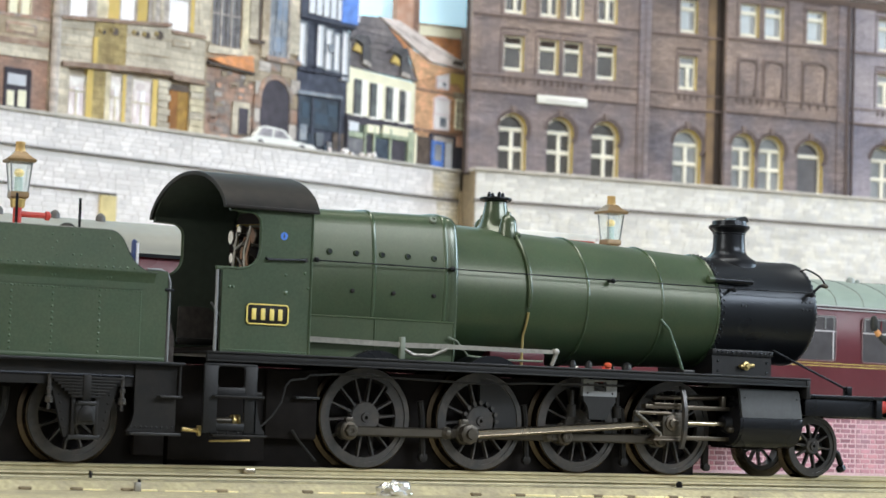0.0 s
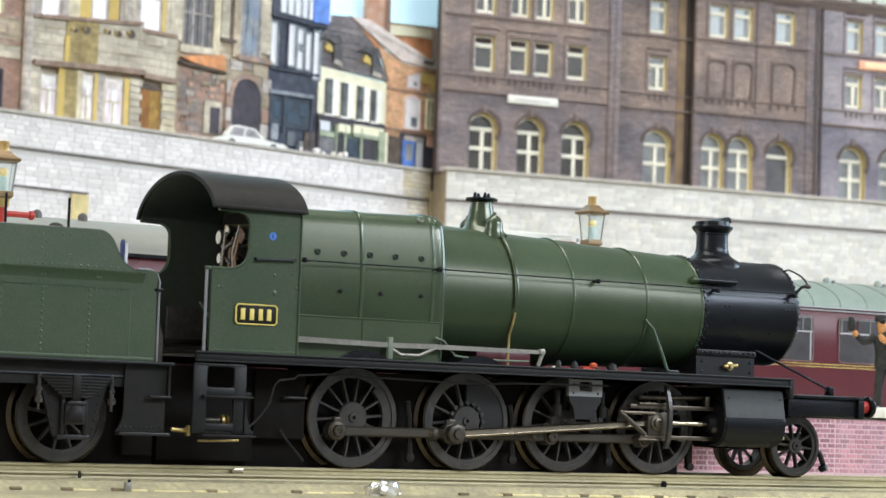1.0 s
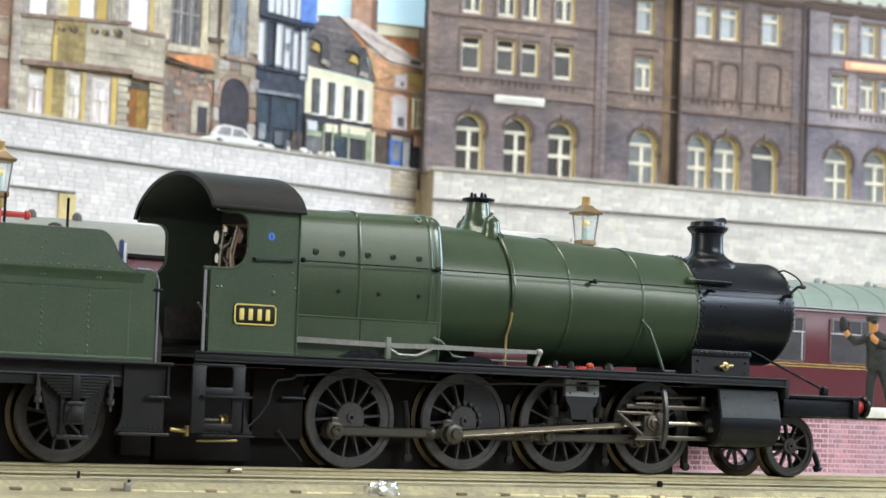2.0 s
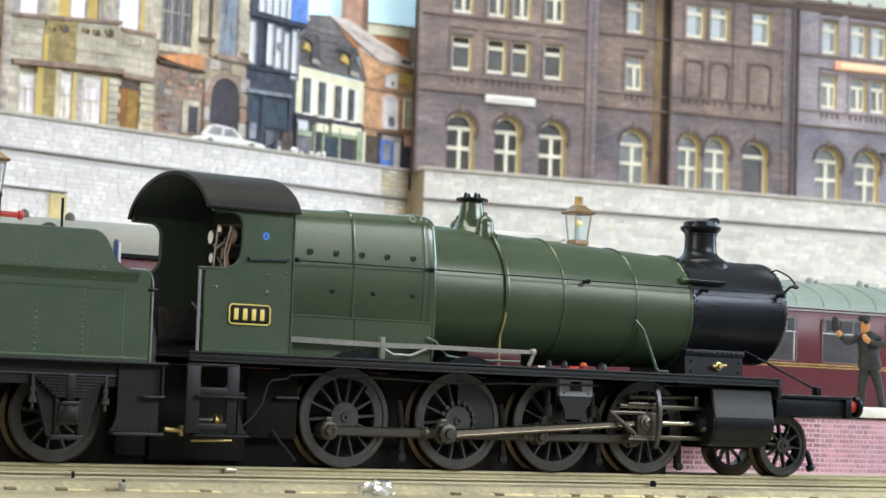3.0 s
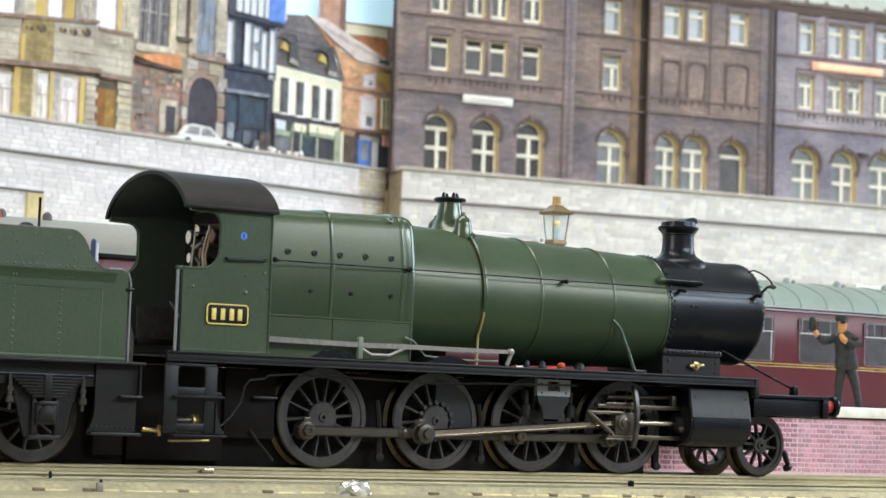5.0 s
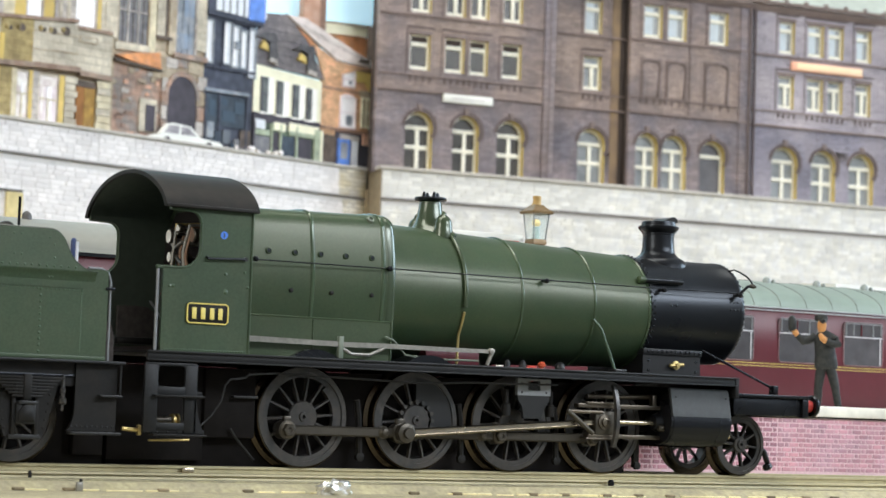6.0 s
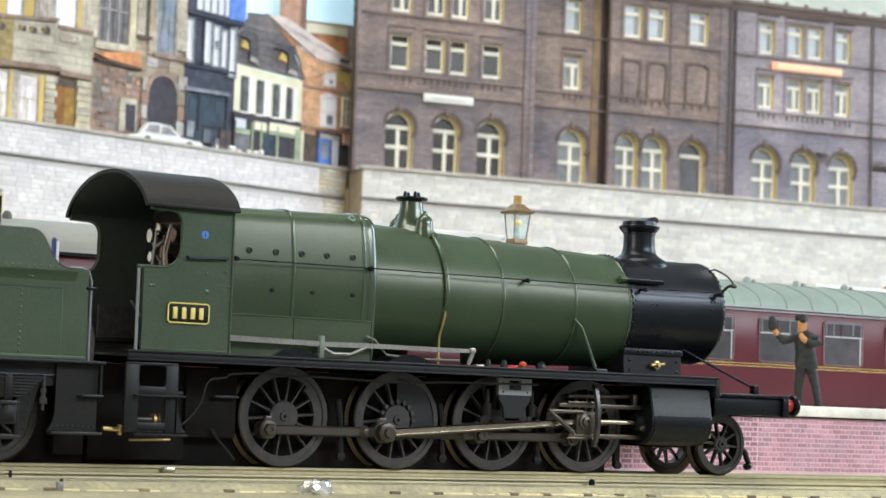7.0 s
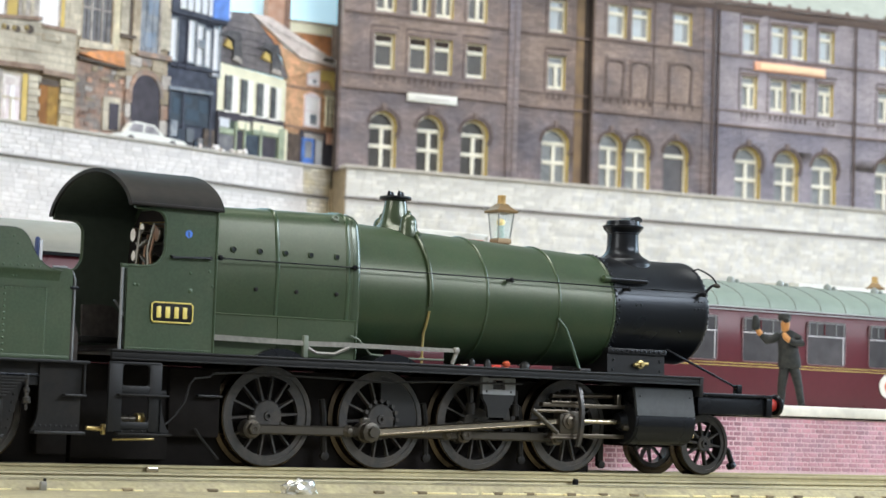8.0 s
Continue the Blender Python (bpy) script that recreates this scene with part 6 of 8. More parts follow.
part("ejector_flange", lathe(bm_new(), (74.6, -10.4, 38.9), (1, 0, 0), [(0, 0.45), (0.2, 0.8), (0.7, 0.8), (1.8, 0.6)], 12), GREEN, loco)
front_rail = [(101.0, -6.2, 42.2), (101.8, -7.2, 42.6), (102.3, -8.6, 42.0), (102.6, -10.2, 41.2), (102.8, -11.3, 40.3), (103.0, -12.0, 39.2)]
part("front_handrail", tube(bm_new(), front_rail, 0.19, 8), BLACK, loco)
part("handrail_bracket", tube(bm_new(), [(98.6, -11.2, 36.9), (99.6, -11.6, 37.2), (100.6, -11.8, 38.0), (101.5, -12.0, 38.9), (102.2, -12.0, 39.0)], 0.3, 8), BLACK, loco)
part("bracket_ball", lathe(bm_new(), (102.0, -12.0, 39.1), (1, -0.2, -0.1), [(0, 0.25), (0.4, 0.45), (1.1, 0.48), (1.5, 0.25)], 14), DARK_STEEL, loco)

# front stays from boiler to footplate
for s in (-1, 1):
    part("stay_pipe", tube(bm_new(), [(62.8, s * 11.8, 30.2), (64.6, s * 12.0, 28.5), (66.6, s * 12.2, 24), (68.2, s * 12.4, 19.8)], 0.31, 10), RIVET, loco)
part("stay_foot", box(bm_new(), 67.4, 70.2, -13.4, -10.8, 19.8, 20.6, 0.2), GREY, loco)

# cab
cab = new("cab")
cab.parent = loco
SIDE = [(-32.2, 19.5), (-15.3, 19.5), (-15.3, 45.2), (-31.2, 45.2), (-31.2, 44.4), (-27.6, 44.3), *arc(-27.6, 42.0, 2.3, 90, 0, 6), (-25.3, 38.5),
        *arc(-29.0, 38.1, 3.7, 0, -90, 8), (-32.2, 34.4)]
FAR_SIDE = [(x - (0.8 if x < -20 else 0.0), z) for x, z in SIDE]
for s in (-1, 1):
    side = new("side_sheet")
    side.parent = cab
    part("sheet", prism(bm_new(), SIDE if s < 0 else FAR_SIDE, "y", s * 17.3, s * 16.7), DULL_GREEN, side)
    part("rear_post", cyl(bm_new(), (-33.1, s * 17.1, 19.6), (-33.1, s * 17.1, 34.3), 0.28, seg=10), PALE_GREY, side, "pale rear handrail")
    part("post_cap", box(bm_new(), -33.5, -32.0, min(s * 16.8, s * 17.4), max(s * 16.8, s * 17.4), 33.9, 34.6, 0.15), DULL_GREEN, side)
    part("cutout_bead", tube(bm_new(), [(x, s * 17.35, z) for x, z in (SIDE if s < 0 else FAR_SIDE)[4:]], 0.22, 6), DULL_GREEN, side)
    part("front_bead", tube(bm_new(), [(-15.4, s * 17.35, 19.6), (-15.4, s * 17.35, 45)], 0.22, 6), DULL_GREEN, side)
    bm = bm_new()
    dots(bm, [(x, s * 17.3, 20.2) for x in span(-31.5, -16, 30)], (0, s, 0), 0.2, 0.2)
    dots(bm, [(-30.9, s * 17.3, 31.1), (-30.2, s * 17.3, 31.1), (-20.3, s * 17.3, 33.7), (-16.6, s * 17.3, 34.2), (-15.9, s * 17.3, 31.6)], (0, s, 0), 0.32, 0.3)
    dots(bm, [(-20.2, s * 17.3, 30.6)], (0, s, 0), 0.5, 0.45)
    part("rivets", bm, RIVET, side)
    part("cab_handrail", tube(bm_new(), [(-24.2, s * 17.3, 36.5), (-24.1, s * 17.9, 36.2), (-16.8, s * 17.9, 36.5)], 0.22, 8), BLACK, side)
    bm = cyl(bm_new(), (-23.9, s * 17.2, 36.3), (-23.9, s * 18.0, 36.3), 0.26, seg=8)
    cyl(bm, (-16.8, s * 17.2, 36.5), (-16.8, s * 18.1, 36.5), 0.36, seg=8)
    part("handrail_knob", bm, GREY, side)
part("front_sheet", box(bm_new(), -15.9, -15.35, -16.7, 16.7, 19.5, 45.5), DULL_GREEN, cab)


def roof_line(k, dz=0.0):
    return [(18.2 * k * math.sin(radians(a)), 45.0 + dz + 7.4 * k * max(0.0, math.cos(radians(a))) ** 1.3) for a in range(-90, 91, 6)]


out, inn = roof_line(1.0), roof_line(0.945, -0.25)
part("roof", prism(bm_new(), out + inn[::-1], "x", -32.5, -14.6), ROOF_BLACK, cab, "weathered black arched cab roof")
for s in (-1, 1):
    part("rain_strip", box(bm_new(), -32.5, -14.6, min(s * 17.6, s * 18.4), max(s * 17.6, s * 18.4), 44.7, 45.3, 0.12), ROOF_BLACK, cab)
part("front_arch", prism(bm_new(), inn, "x", -15.9, -15.3), DULL_GREEN, cab)
# thin linings added to carry the lightened interior colour
for s in (-1, 1):
    part("inner_lining", prism(bm_new(), SIDE if s < 0 else FAR_SIDE, "y", s * 16.66, s * 16.5), INNER, cab, "grey-green interior lightened in place of light")
part("roof_lining", prism(bm_new(), roof_line(0.94, -0.25) + roof_line(0.93, -0.25)[::-1], "x", -32.0, -16.0), INNER, cab, "grey-green interior lightened in place of light")
part("backhead", prism(bm_new(), [(-13.5, 20), (13.5, 20), (14.2, 34), (13, 42), (9, 46.2), (-9, 46.2), (-13, 42), (-14.2, 34)], "x", -18.2, -15.9), UNDER, cab)
# grey raised in tone to make up for missing light behind the cab
LIFTED_GREY = material("light_lifted_grey", (0.060, 0.052, 0.048), 0.8, grain=1.0, vary=0.3, stain=0.3, bump=0.02, spec=0.2)
part("fall_plate", prism(bm_new(), [(-36.0, 21.2), (-28.6, 21.2), (-27.6, 24.6), (-28.6, 26.2), (-30.4, 27.6), (-33.0, 27.8), (-36.0, 27.6)], "y", -7.4, -6.6), LIFTED_GREY, cab, "grey shovelling plate lightened in place of light")
part("plate_lip", box(bm_new(), -36.2, -28.4, -7.9, -6.4, 21.0, 22.2, 0.2), FRAME, cab)
part("door_handle", tube(bm_new(), [(-30.2, -7.8, 28.7), (-28.0, -7.8, 25.8)], 0.2, 6), PALE_GREY, cab)
part("cab_floor", box(bm_new(), -33.6, -16, -16.6, 16.6, 19.9, 20.6), FRAME, cab)
for y, z, r, mat in ((-0.5, 41.0, 1.2, WHITE), (-4.2, 42.0, 0.9, WHITE), (-1.0, 37.2, 0.9, WHITE), (-10.4, 40.6, 1.2, COPPER), (-8.0, 36.6, 0.8, BARE)):
    g = new("gauge")
    g.parent = cab
    part("dial", cyl(bm_new(), (-23.9, y, z), (-23.7, y, z), r, seg=16), mat, g)
    part("rim", lathe(bm_new(), (-18.1, y, z), (-1, 0, 0), [(0, 0.3), (4.7, 0.3), (4.8, r + 0.1), (5.7, r + 0.15), (5.85, r), (5.6, r - 0.05)], 16), DARK_STEEL, g)
for pts, mat in ((((-23.5, -6, 40.5), (-24.1, -6.4, 38), (-23.9, -5.6, 35), (-24.1, -6, 31)), COPPER), (((-23.5, -8.5, 42.5), (-24.3, -8, 38), (-24.3, -8.6, 33)), BARE),
                 (((-23.5, -3, 43), (-24.2, -3.4, 36), (-23.9, -4, 31)), BRASS), (((-23.5, -9.4, 42), (-24.4, -9.2, 37), (-24.1, -9.8, 33.5)), COPPER), (((-24.5, -4.8, 41.5), (-24.9, -4.4, 34.5)), BARE),
                 (((-23.9, -2.2, 39.4), (-24.5, -4.6, 38.6), (-24.3, -7.4, 39.6)), BARE), (((-24.1, -7.2, 36), (-24.7, -6.6, 33.4), (-24.5, -7.6, 31.5)), BARE)):
    part("pipe", tube(bm_new(), ((-18.1, pts[0][1], pts[0][2] + 0.4),) + pts, 0.32, 8), mat, cab)
part("regulator", tube(bm_new(), [(-24.1, -3, 38), (-24.5, -8, 35.6)], 0.35, 8), DARK_STEEL, cab)
part("fire_door", lathe(bm_new(), (-18.2, 0, 27), (-1, 0, 0), [(0, 3.4), (0.6, 3.4), (0.9, 2.8)], 20), FRAME, cab)

# cabside plate with raised bars for its figures
plate = new("cabside_plate")
plate.parent = cab
part("ground", box(bm_new(), -27.5, -19.7, -17.5, -17.3, 24.9, 28.3, 0.1), ROOF_BLACK, plate)
o = [(-27.5, 25.3), (-27.1, 24.9), (-20.1, 24.9), (-19.7, 25.3), (-19.7, 27.9), (-20.1, 28.3), (-27.1, 28.3), (-27.5, 27.9)]
part("rim", tube(bm_new(), [(x, -17.6, z) for x, z in o + o[:1]], 0.13, 6), YELLOW, plate, "yellow rim")
for x in (-26.2, -24.5, -22.8, -21.2):
    part("figure_bar", box(bm_new(), x - 0.42, x + 0.42, -17.75, -17.5, 25.6, 27.6, 0.1), YELLOW, plate, "yellow bar")
part("route_disc", cyl(bm_new(), (-20.9, -17.3, 40.5), (-20.9, -17.38, 40.5), 0.68, seg=20), BLUE, cab, "blue disc")
part("disc_mark", box(bm_new(), -21.05, -20.8, -17.42, -17.36, 40.1, 40.9), DULL_GREEN, cab)

# steps below the cab
step = new("cab_steps")
step.parent = loco
bm = bm_new()
box(bm, -34.7, -32.2, -17.2, -16.6, 5.8, 17.6, 0.1), box(bm, -27.1, -24.8, -17.2, -16.6, 5.8, 17.6, 0.1)
box(bm, -32.4, -26.9, -17.18, -16.62, 12.1, 13.7, 0.1), box(bm, -32.4, -26.9, -17.18, -16.62, 6.2, 7.5, 0.1), box(bm, -34.6, -24.9, -17.2, -16.6, 17.3, 17.8, 0.1)
for x0, x1, z0, z1 in ((-32.2, -27.1, 13.7, 17.3), (-32.2, -27.1, 7.5, 12.1)):
    for cx, sx in ((x0, 1), (x1, -1)):
        for cz, sz in ((z0, 1), (z1, -1)):
            prism(bm, [(cx - sx * 0.2, cz - sz * 0.2), (cx + sx * 0.6, cz - sz * 0.2), *[(cx + sx * (0.6 - 0.6 * math.sin(radians(a))), cz + sz * (0.6 - 0.6 * math.cos(radians(a)))) for a in (0, 30, 60, 90)], (cx - sx * 0.2, cz + sz * 0.6)], "y", -17.15, -16.65)
prism(bm, [(-25.2, 5.8), (-23.2, 5.8), (-23.9, 7.2), (-24.6, 9.4), (-24.85, 11.4), (-25.2, 11.4)], "y", -17.2, -16.6)
part("back_plate", bm, PLATE, step, "dark grey pierced step plate")
for z, x1 in ((12.2, -23.7), (5.5, -23.0)):
    part("tread", box(bm_new(), -33.2, x1, -18.2, -16.4, z - 0.3, z + 0.1, 0.1), FRAME, step)
    part("tread_back", box(bm_new(), -33.2, x1, -16.9, -16.4, z, z + 0.8, 0.1), FRAME, step)
    bm = bm_new()
    dots(bm, [(x, -16.95, z + 0.45) for x in span(-32, x1 - 1.2, 5)], (0, -1, 0), 0.24, 0.2)
    part("rivets", bm, GREY, step)
part("injector", lathe(bm_new(), (-31.5, -14.8, 8.0), (1, 0, 0), [(0, 0.4), (1.0, 0.6), (1.8, 0.5), (2.6, 0.7), (3.0, 0.6)], 14), DARK_STEEL, loco, "dark injector body")
part("injector_flange", lathe(bm_new(), (-28.5, -14.8, 8.0), (1, 0, 0), [(0, 0.6), (0.1, 1.1), (0.5, 1.1), (0.6, 0.7), (0.9, 0.7), (1.0, 1.15), (1.4, 1.1)], 14), BRASS, loco, "brass injector flange")
part("drain_pipe", tube(bm_new(), [(-37.4, -14.5, 6.3), (-34.4, -14.5, 6.1)], 0.36, 8), BRASS, loco, "brass drain pipe")
part("drain_flange", box(bm_new(), -34.6, -34.0, -15.0, -14.0, 5.2, 7.0, 0.15), BRASS, loco)
part("drain_pipe", tube(bm_new(), [(-31.8, -13.2, 4.4), (-24.1, -13.2, 4.6)], 0.2, 8), BRASS, loco, "brass drain pipe")
part("damper_pipe", tube(bm_new(), [(-24.2, -15.7, 6.6), (-22.9, -15.7, 7.4), (-21.1, -15.7, 9.1), (-19.5, -15.7, 11.4), (-18.7, -15.7, 14.4), (-17.8, -15.7, 15.4), (-14.8, -15.7, 15.8), (-14.2, -15.7, 16.4), (-8.4, -15.7, 16.8)], 0.17, 8), GREY, loco)
part("brake_rodding", tube(bm_new(), [(-8.8, -15.7, 16.8), (6, -15.7, 16.5), (22, -15.7, 16.1), (31, -15.7, 16.6), (52, -15.7, 16.9)], 0.2, 6), FRAME, loco)
part("sand_bracket", box(bm_new(), -14.4, -9.6, -10.6, -9.4, 12.2, 12.6, 0.1), GREY, loco)
part("sand_pipe", tube(bm_new(), [(-14.6, -10, 6.6), (-13.2, -10, 4.8), (-9.8, -10, 1.2)], 0.24, 6), GREY, loco)
part("ash_box", box(bm_new(), -19.6, -9.4, -9.4, 9.4, 5.0, 17.4, 0.4), UNDER, loco)
# solid boxes carried down low, standing in for shade over the bricks behind
part("drag_box", box(bm_new(), -37.6, -19.2, -8.6, 8.6, 0.9, 17.4, 0.3), UNDER, loco)
part("frame_plate", box(bm_new(), -37, 75, -6.9, 6.9, -1.8, 17.6, 0.3), UNDER, loco)


# wheels
TYRE = material("worn_steel_tyre", (0.075, 0.058, 0.041), 0.24, metal=0.9, grain=2.0, vary=0.15, stain=0.3, bump=0.003)

def spoked(owner, x, y, r, spokes, hub, tyre, weight, crank, turn, facing=-1, mat=WHEEL, phase=None):
    w = new("wheel")
    w.parent = owner
    s = facing
    rim = [(0.0, r - tyre - 0.9), (0.0, r - tyre), (0.25, r - tyre), (0.25, r - 0.25), (0.0, r - 0.12), (-2.4, r - 0.12), (-2.5, r - tyre - 0.9)]
    tread = [(0.12, r - 0.14), (0.02, r), (-1.9, r + 0.05), (-2.2, r + 0.8), (-2.6, r + 0.85), (-2.75, r + 0.6), (-2.75, r - 0.9), (-2.3, r - 0.9), (-2.3, r - 0.14)]
    seg = 56
    for name, loop, m in (("rim", rim, mat), ("tyre", tread, TYRE)):
        bm = bm_new()
        loops = [[bm.verts.new(p) for p in ring((x, y + s * h, r), (0, 1, 0), q, seg)] for h, q in loop]
        for a, b in zip(loops, loops[1:] + loops[:1]):
            for i in range(seg):
                j = (i + 1) % seg
                bm.faces.new((a[i], a[j], b[j], b[i]))
        part(name, bm, m, w, "worn steel tyre" if name == "tyre" else "")
    for i in range(spokes):
        a = (turn if phase is None else phase) + 2 * math.pi * (i + 0.5) / spokes
        d = Vector((math.cos(a), 0, math.sin(a)))
        q = Vector((-math.sin(a), 0, math.cos(a)))
        c = Vector((x, y, r))
        rows = []
        for rad, wide in ((hub * 0.7, 0.36), (r - tyre - 0.4, 0.24)):
            m = c + d * rad
            rows.append([m + q * wide + Vector((0, -s * 0.9, 0)), m + q * wide * 0.6 + Vector((0, -s * 0.1, 0)), m - q * wide * 0.6 + Vector((0, -s * 0.1, 0)), m - q * wide + Vector((0, -s * 0.9, 0))])
        part("spoke", loft(bm_new(), rows), mat, w)
    part("hub", lathe(bm_new(), (x, y - s * 1.6, r), (0, s, 0), [(0, hub), (1.7, hub), (1.9, hub - 0.2), (1.9, 0.9), (2.2, 0.8), (2.2, 0.35), (1.5, 0.3)], 24), mat, w)
    if weight:
        o = [(x + q * math.cos(a), r + q * math.sin(a)) for q, aa in ((r - tyre - 0.2, 1), (r * weight[1], -1)) for a in
             [turn + math.pi - (0.26 if weight[0] < 1 else 0.0) + f * weight[0] * aa for f in span(-1, 1, 14)]]
        part("balance_weight", prism(bm_new(), o, "y", y + s * 0.05, y - s * 1.2), GREY if weight[0] > 1 else mat, w)
        if weight[0] > 1:
            bm = bm_new()
            for i in range(16):
                a = i * math.pi / 8
                cyl(bm, (x + 3.5 * math.cos(a), y - s * 0.2, r + 3.5 * math.sin(a)), (x + 3.5 * math.cos(a), y + s * 0.5, r + 3.5 * math.sin(a)), 0.42, seg=6)
            tagged(part("hub_bolts", bm, mat, w), kind="stuff")
    if crank:
        c, t = Vector((x, y, r)), turn
        px_, pz_ = x + crank * math.cos(t), r + crank * math.sin(t)
        part("crank_boss", lathe(bm_new(), (px_, y - s * 0.8, pz_), (0, s, 0), [(0, 1.7), (1.0, 1.7), (1.3, 1.3)], 18), mat, w)
    return w


TURN = radians(212.0)
CR = 4.6
AXLES = (0.0, 24.0, 45.67, 67.33)
for x, weight in zip(AXLES, ((0.58, 0.68), (1.02, 0.36), (0.58, 0.68), (0.58, 0.68))):
    for s in (-1, 1):
        spoked(loco, x, s * 9.7, 9.25, 14, 2.9, 1.15, weight, CR, TURN if s < 0 else TURN + math.pi / 2, s, phase=radians(17))
for s in (-1, 1):
    spoked(loco, 102.33, s * 9.7, 6.35, 10, 1.7, 0.9, None, 0, 0.2, s)
for x in AXLES:
    part("axle", cyl(bm_new(), (x, -9, 9.25), (x, 9, 9.25), 1.5, seg=14), DARK_STEEL, loco)
part("axle", cyl(bm_new(), (102.33, -9, 6.35), (102.33, 9, 6.35), 1.2, seg=14), DARK_STEEL, loco)

# coupling rods and connecting rod
ROD = material("polished_rod_steel", (0.33, 0.285, 0.22), 0.24, metal=1.0, grain=2.0, vary=0.12, stain=0.2, bump=0.002)
pins = [(x + CR * math.cos(TURN), 9.25 + CR * math.sin(TURN)) for x in AXLES]
rods = new("rods")
rods.parent = loco


def rod(name, a, b, y, wide0, wide1, thick, mat, owner, flute=0.0):
    d = Vector((b[0] - a[0], 0, b[1] - a[1]))
    q = Vector((-d.z, 0, d.x)).normalized()
    rows = []
    for p, w in ((a, wide0), (b, wide1)):
        c = Vector((p[0], y, p[1]))
        h, k = thick / 2, 0.28
        groove = ((w * 0.5, -h), (w * 0.4, flute - h), (-w * 0.4, flute - h), (-w * 0.5, -h)) if flute else ()
        rows.append([c + q * a_ + Vector((0, b_, 0)) for a_, b_ in ((w - k, h), (w, h - k), (w, k - h), (w - k, -h), *groove, (k - w, -h), (-w, k - h), (-w, h - k), (k - w, h))])
    return part(name, loft(bm_new(), rows), mat, owner)


for a, b in zip(pins, pins[1:]):
    rod("coupling_rod", a, b, -11.1, 0.9, 0.9, 0.8, DARK_STEEL, rods)
for (px_, pz_), big in zip(pins, (1.75, 2.0, 1.6, 1.4)):
    e = new("crank_pin")
    e.parent = rods
    part("bush", lathe(bm_new(), (px_, -10.2, pz_), (0, -1, 0), [(0, big), (1.3, big), (1.5, big - 0.3)], 24), DARK_STEEL, e)
    part("washer", lathe(bm_new(), (px_, -11.6, pz_), (0, -1, 0), [(0, 1.5), (0.25, 1.5), (0.3, 1.2)], 20), BAR, e)
    part("nut", lathe(bm_new(), (px_, -11.8, pz_), (0, -1, 0), [(0, 1.2), (0.75, 1.2), (0.9, 1.0), (0.9, 0.5), (0.7, 0.3)], 6), DARK_STEEL, e, sharp=20)
    part("oil_box", box(bm_new(), px_ - 0.75, px_ + 0.75, -11.5, -10.6, pz_ + big - 0.5, pz_ + big + 0.7, 0.2), DARK_STEEL, e)
for i in (1, 2):
    px_, pz_ = pins[i]
    part("knuckle", lathe(bm_new(), (px_ - 3.9, -10.6, pz_ + 0.05), (0, -1, 0), [(0, 1.15), (1.0, 1.15), (1.2, 0.8), (1.6, 0.6), (1.7, 0.3)], 16), DARK_STEEL, rods)
    part("oil_cup", cyl(bm_new(), (px_ - 1.0, -11.3, pz_ + 1.7), (px_ - 1.0, -11.3, pz_ + 2.6), 0.5, seg=10), DARK_STEEL, rods)
XH = (64.6, 10.1)
rod("connecting_rod", (pins[1][0] + 1.4, pins[1][1] + 0.1), XH, -13.0, 0.82, 0.66, 0.9, ROD, rods, 0.3)
part("big_end", lathe(bm_new(), (pins[1][0], -12.0, pins[1][1]), (0, -1, 0), [(0, 1.9), (1.4, 1.9), (1.6, 1.5), (1.6, 1.0), (2.2, 0.9)], 8), DARK_STEEL, rods)
tagged(rods, "bare steel side rods")

# crosshead, slide bars, cylinder
gear = new("crosshead_gear")
gear.parent = loco
part("crosshead", box(bm_new(), 62.6, 67.2, -13.9, -11.6, 7.6, 12.2, 0.3), DARK_STEEL, gear)
part("crosshead_pin", lathe(bm_new(), (64.6, -13.8, 10.1), (0, -1, 0), [(0, 1.5), (0.5, 1.5), (0.6, 0.9), (1.0, 0.9), (1.1, 0.5), (0.8, 0.4)], 20), BAR, gear)
for z in (13.2, 7.3):
    part("slide_bar", box(bm_new(), 58.6 if z > 10 else 61.0, 79.5, -13.6, -12.0, z - 0.4, z + 0.4, 0.1), BAR, gear)
part("piston_rod", cyl(bm_new(), (67, -12.8, 10.2), (80, -12.8, 10.2), 0.5, seg=12), STEEL, gear)
part("slipper", box(bm_new(), 60.4, 67.6, -14.0, -11.8, 6.6, 7.0, 0.1), BAR, gear)
part("slipper", box(bm_new(), 60.4, 67.6, -14.0, -11.8, 13.5, 14.0, 0.1), BAR, gear)
part("slide_bar_bracket", prism(bm_new(), [(-14.6, 17.4), (-15.5, 15.2), (-16.1, 12.6), (-16.1, 9.8), (-15.7, 7.2), (-14.9, 5.2), (-14.1, 5.2), (-14.8, 7.2), (-15.2, 9.8), (-15.2, 12.6), (-14.6, 15.2), (-13.8, 17.4)], "x", 66.1, 66.9), WHEEL, gear)
part("drop_link", tube(bm_new(), [(56.2, -14.3, 12.0), (63.8, -14.3, 12.0)], 0.34, 8), BAR, gear)
part("drop_link", tube(bm_new(), [(56.0, -14.4, 11.8), (61.6, -14.4, 7.8)], 0.48, 8), DARK_STEEL, gear)
part("link_pin", lathe(bm_new(), (56.0, -13.9, 11.9), (0, -1, 0), [(0, 0.5), (0.7, 0.5), (0.8, 0.3)], 12), DARK_STEEL, gear)
bm = bm_new()
box(bm, 76.8, 77.8, -13.4, -12.2, 13.4, 15.6, 0.1), cyl(bm, (62, -11.5, 15.0), (79, -11.5, 15.4), 0.5, seg=10)
part("guide_clip", bm, BAR, gear)
mp = new("bracket_plate")
mp.parent = loco
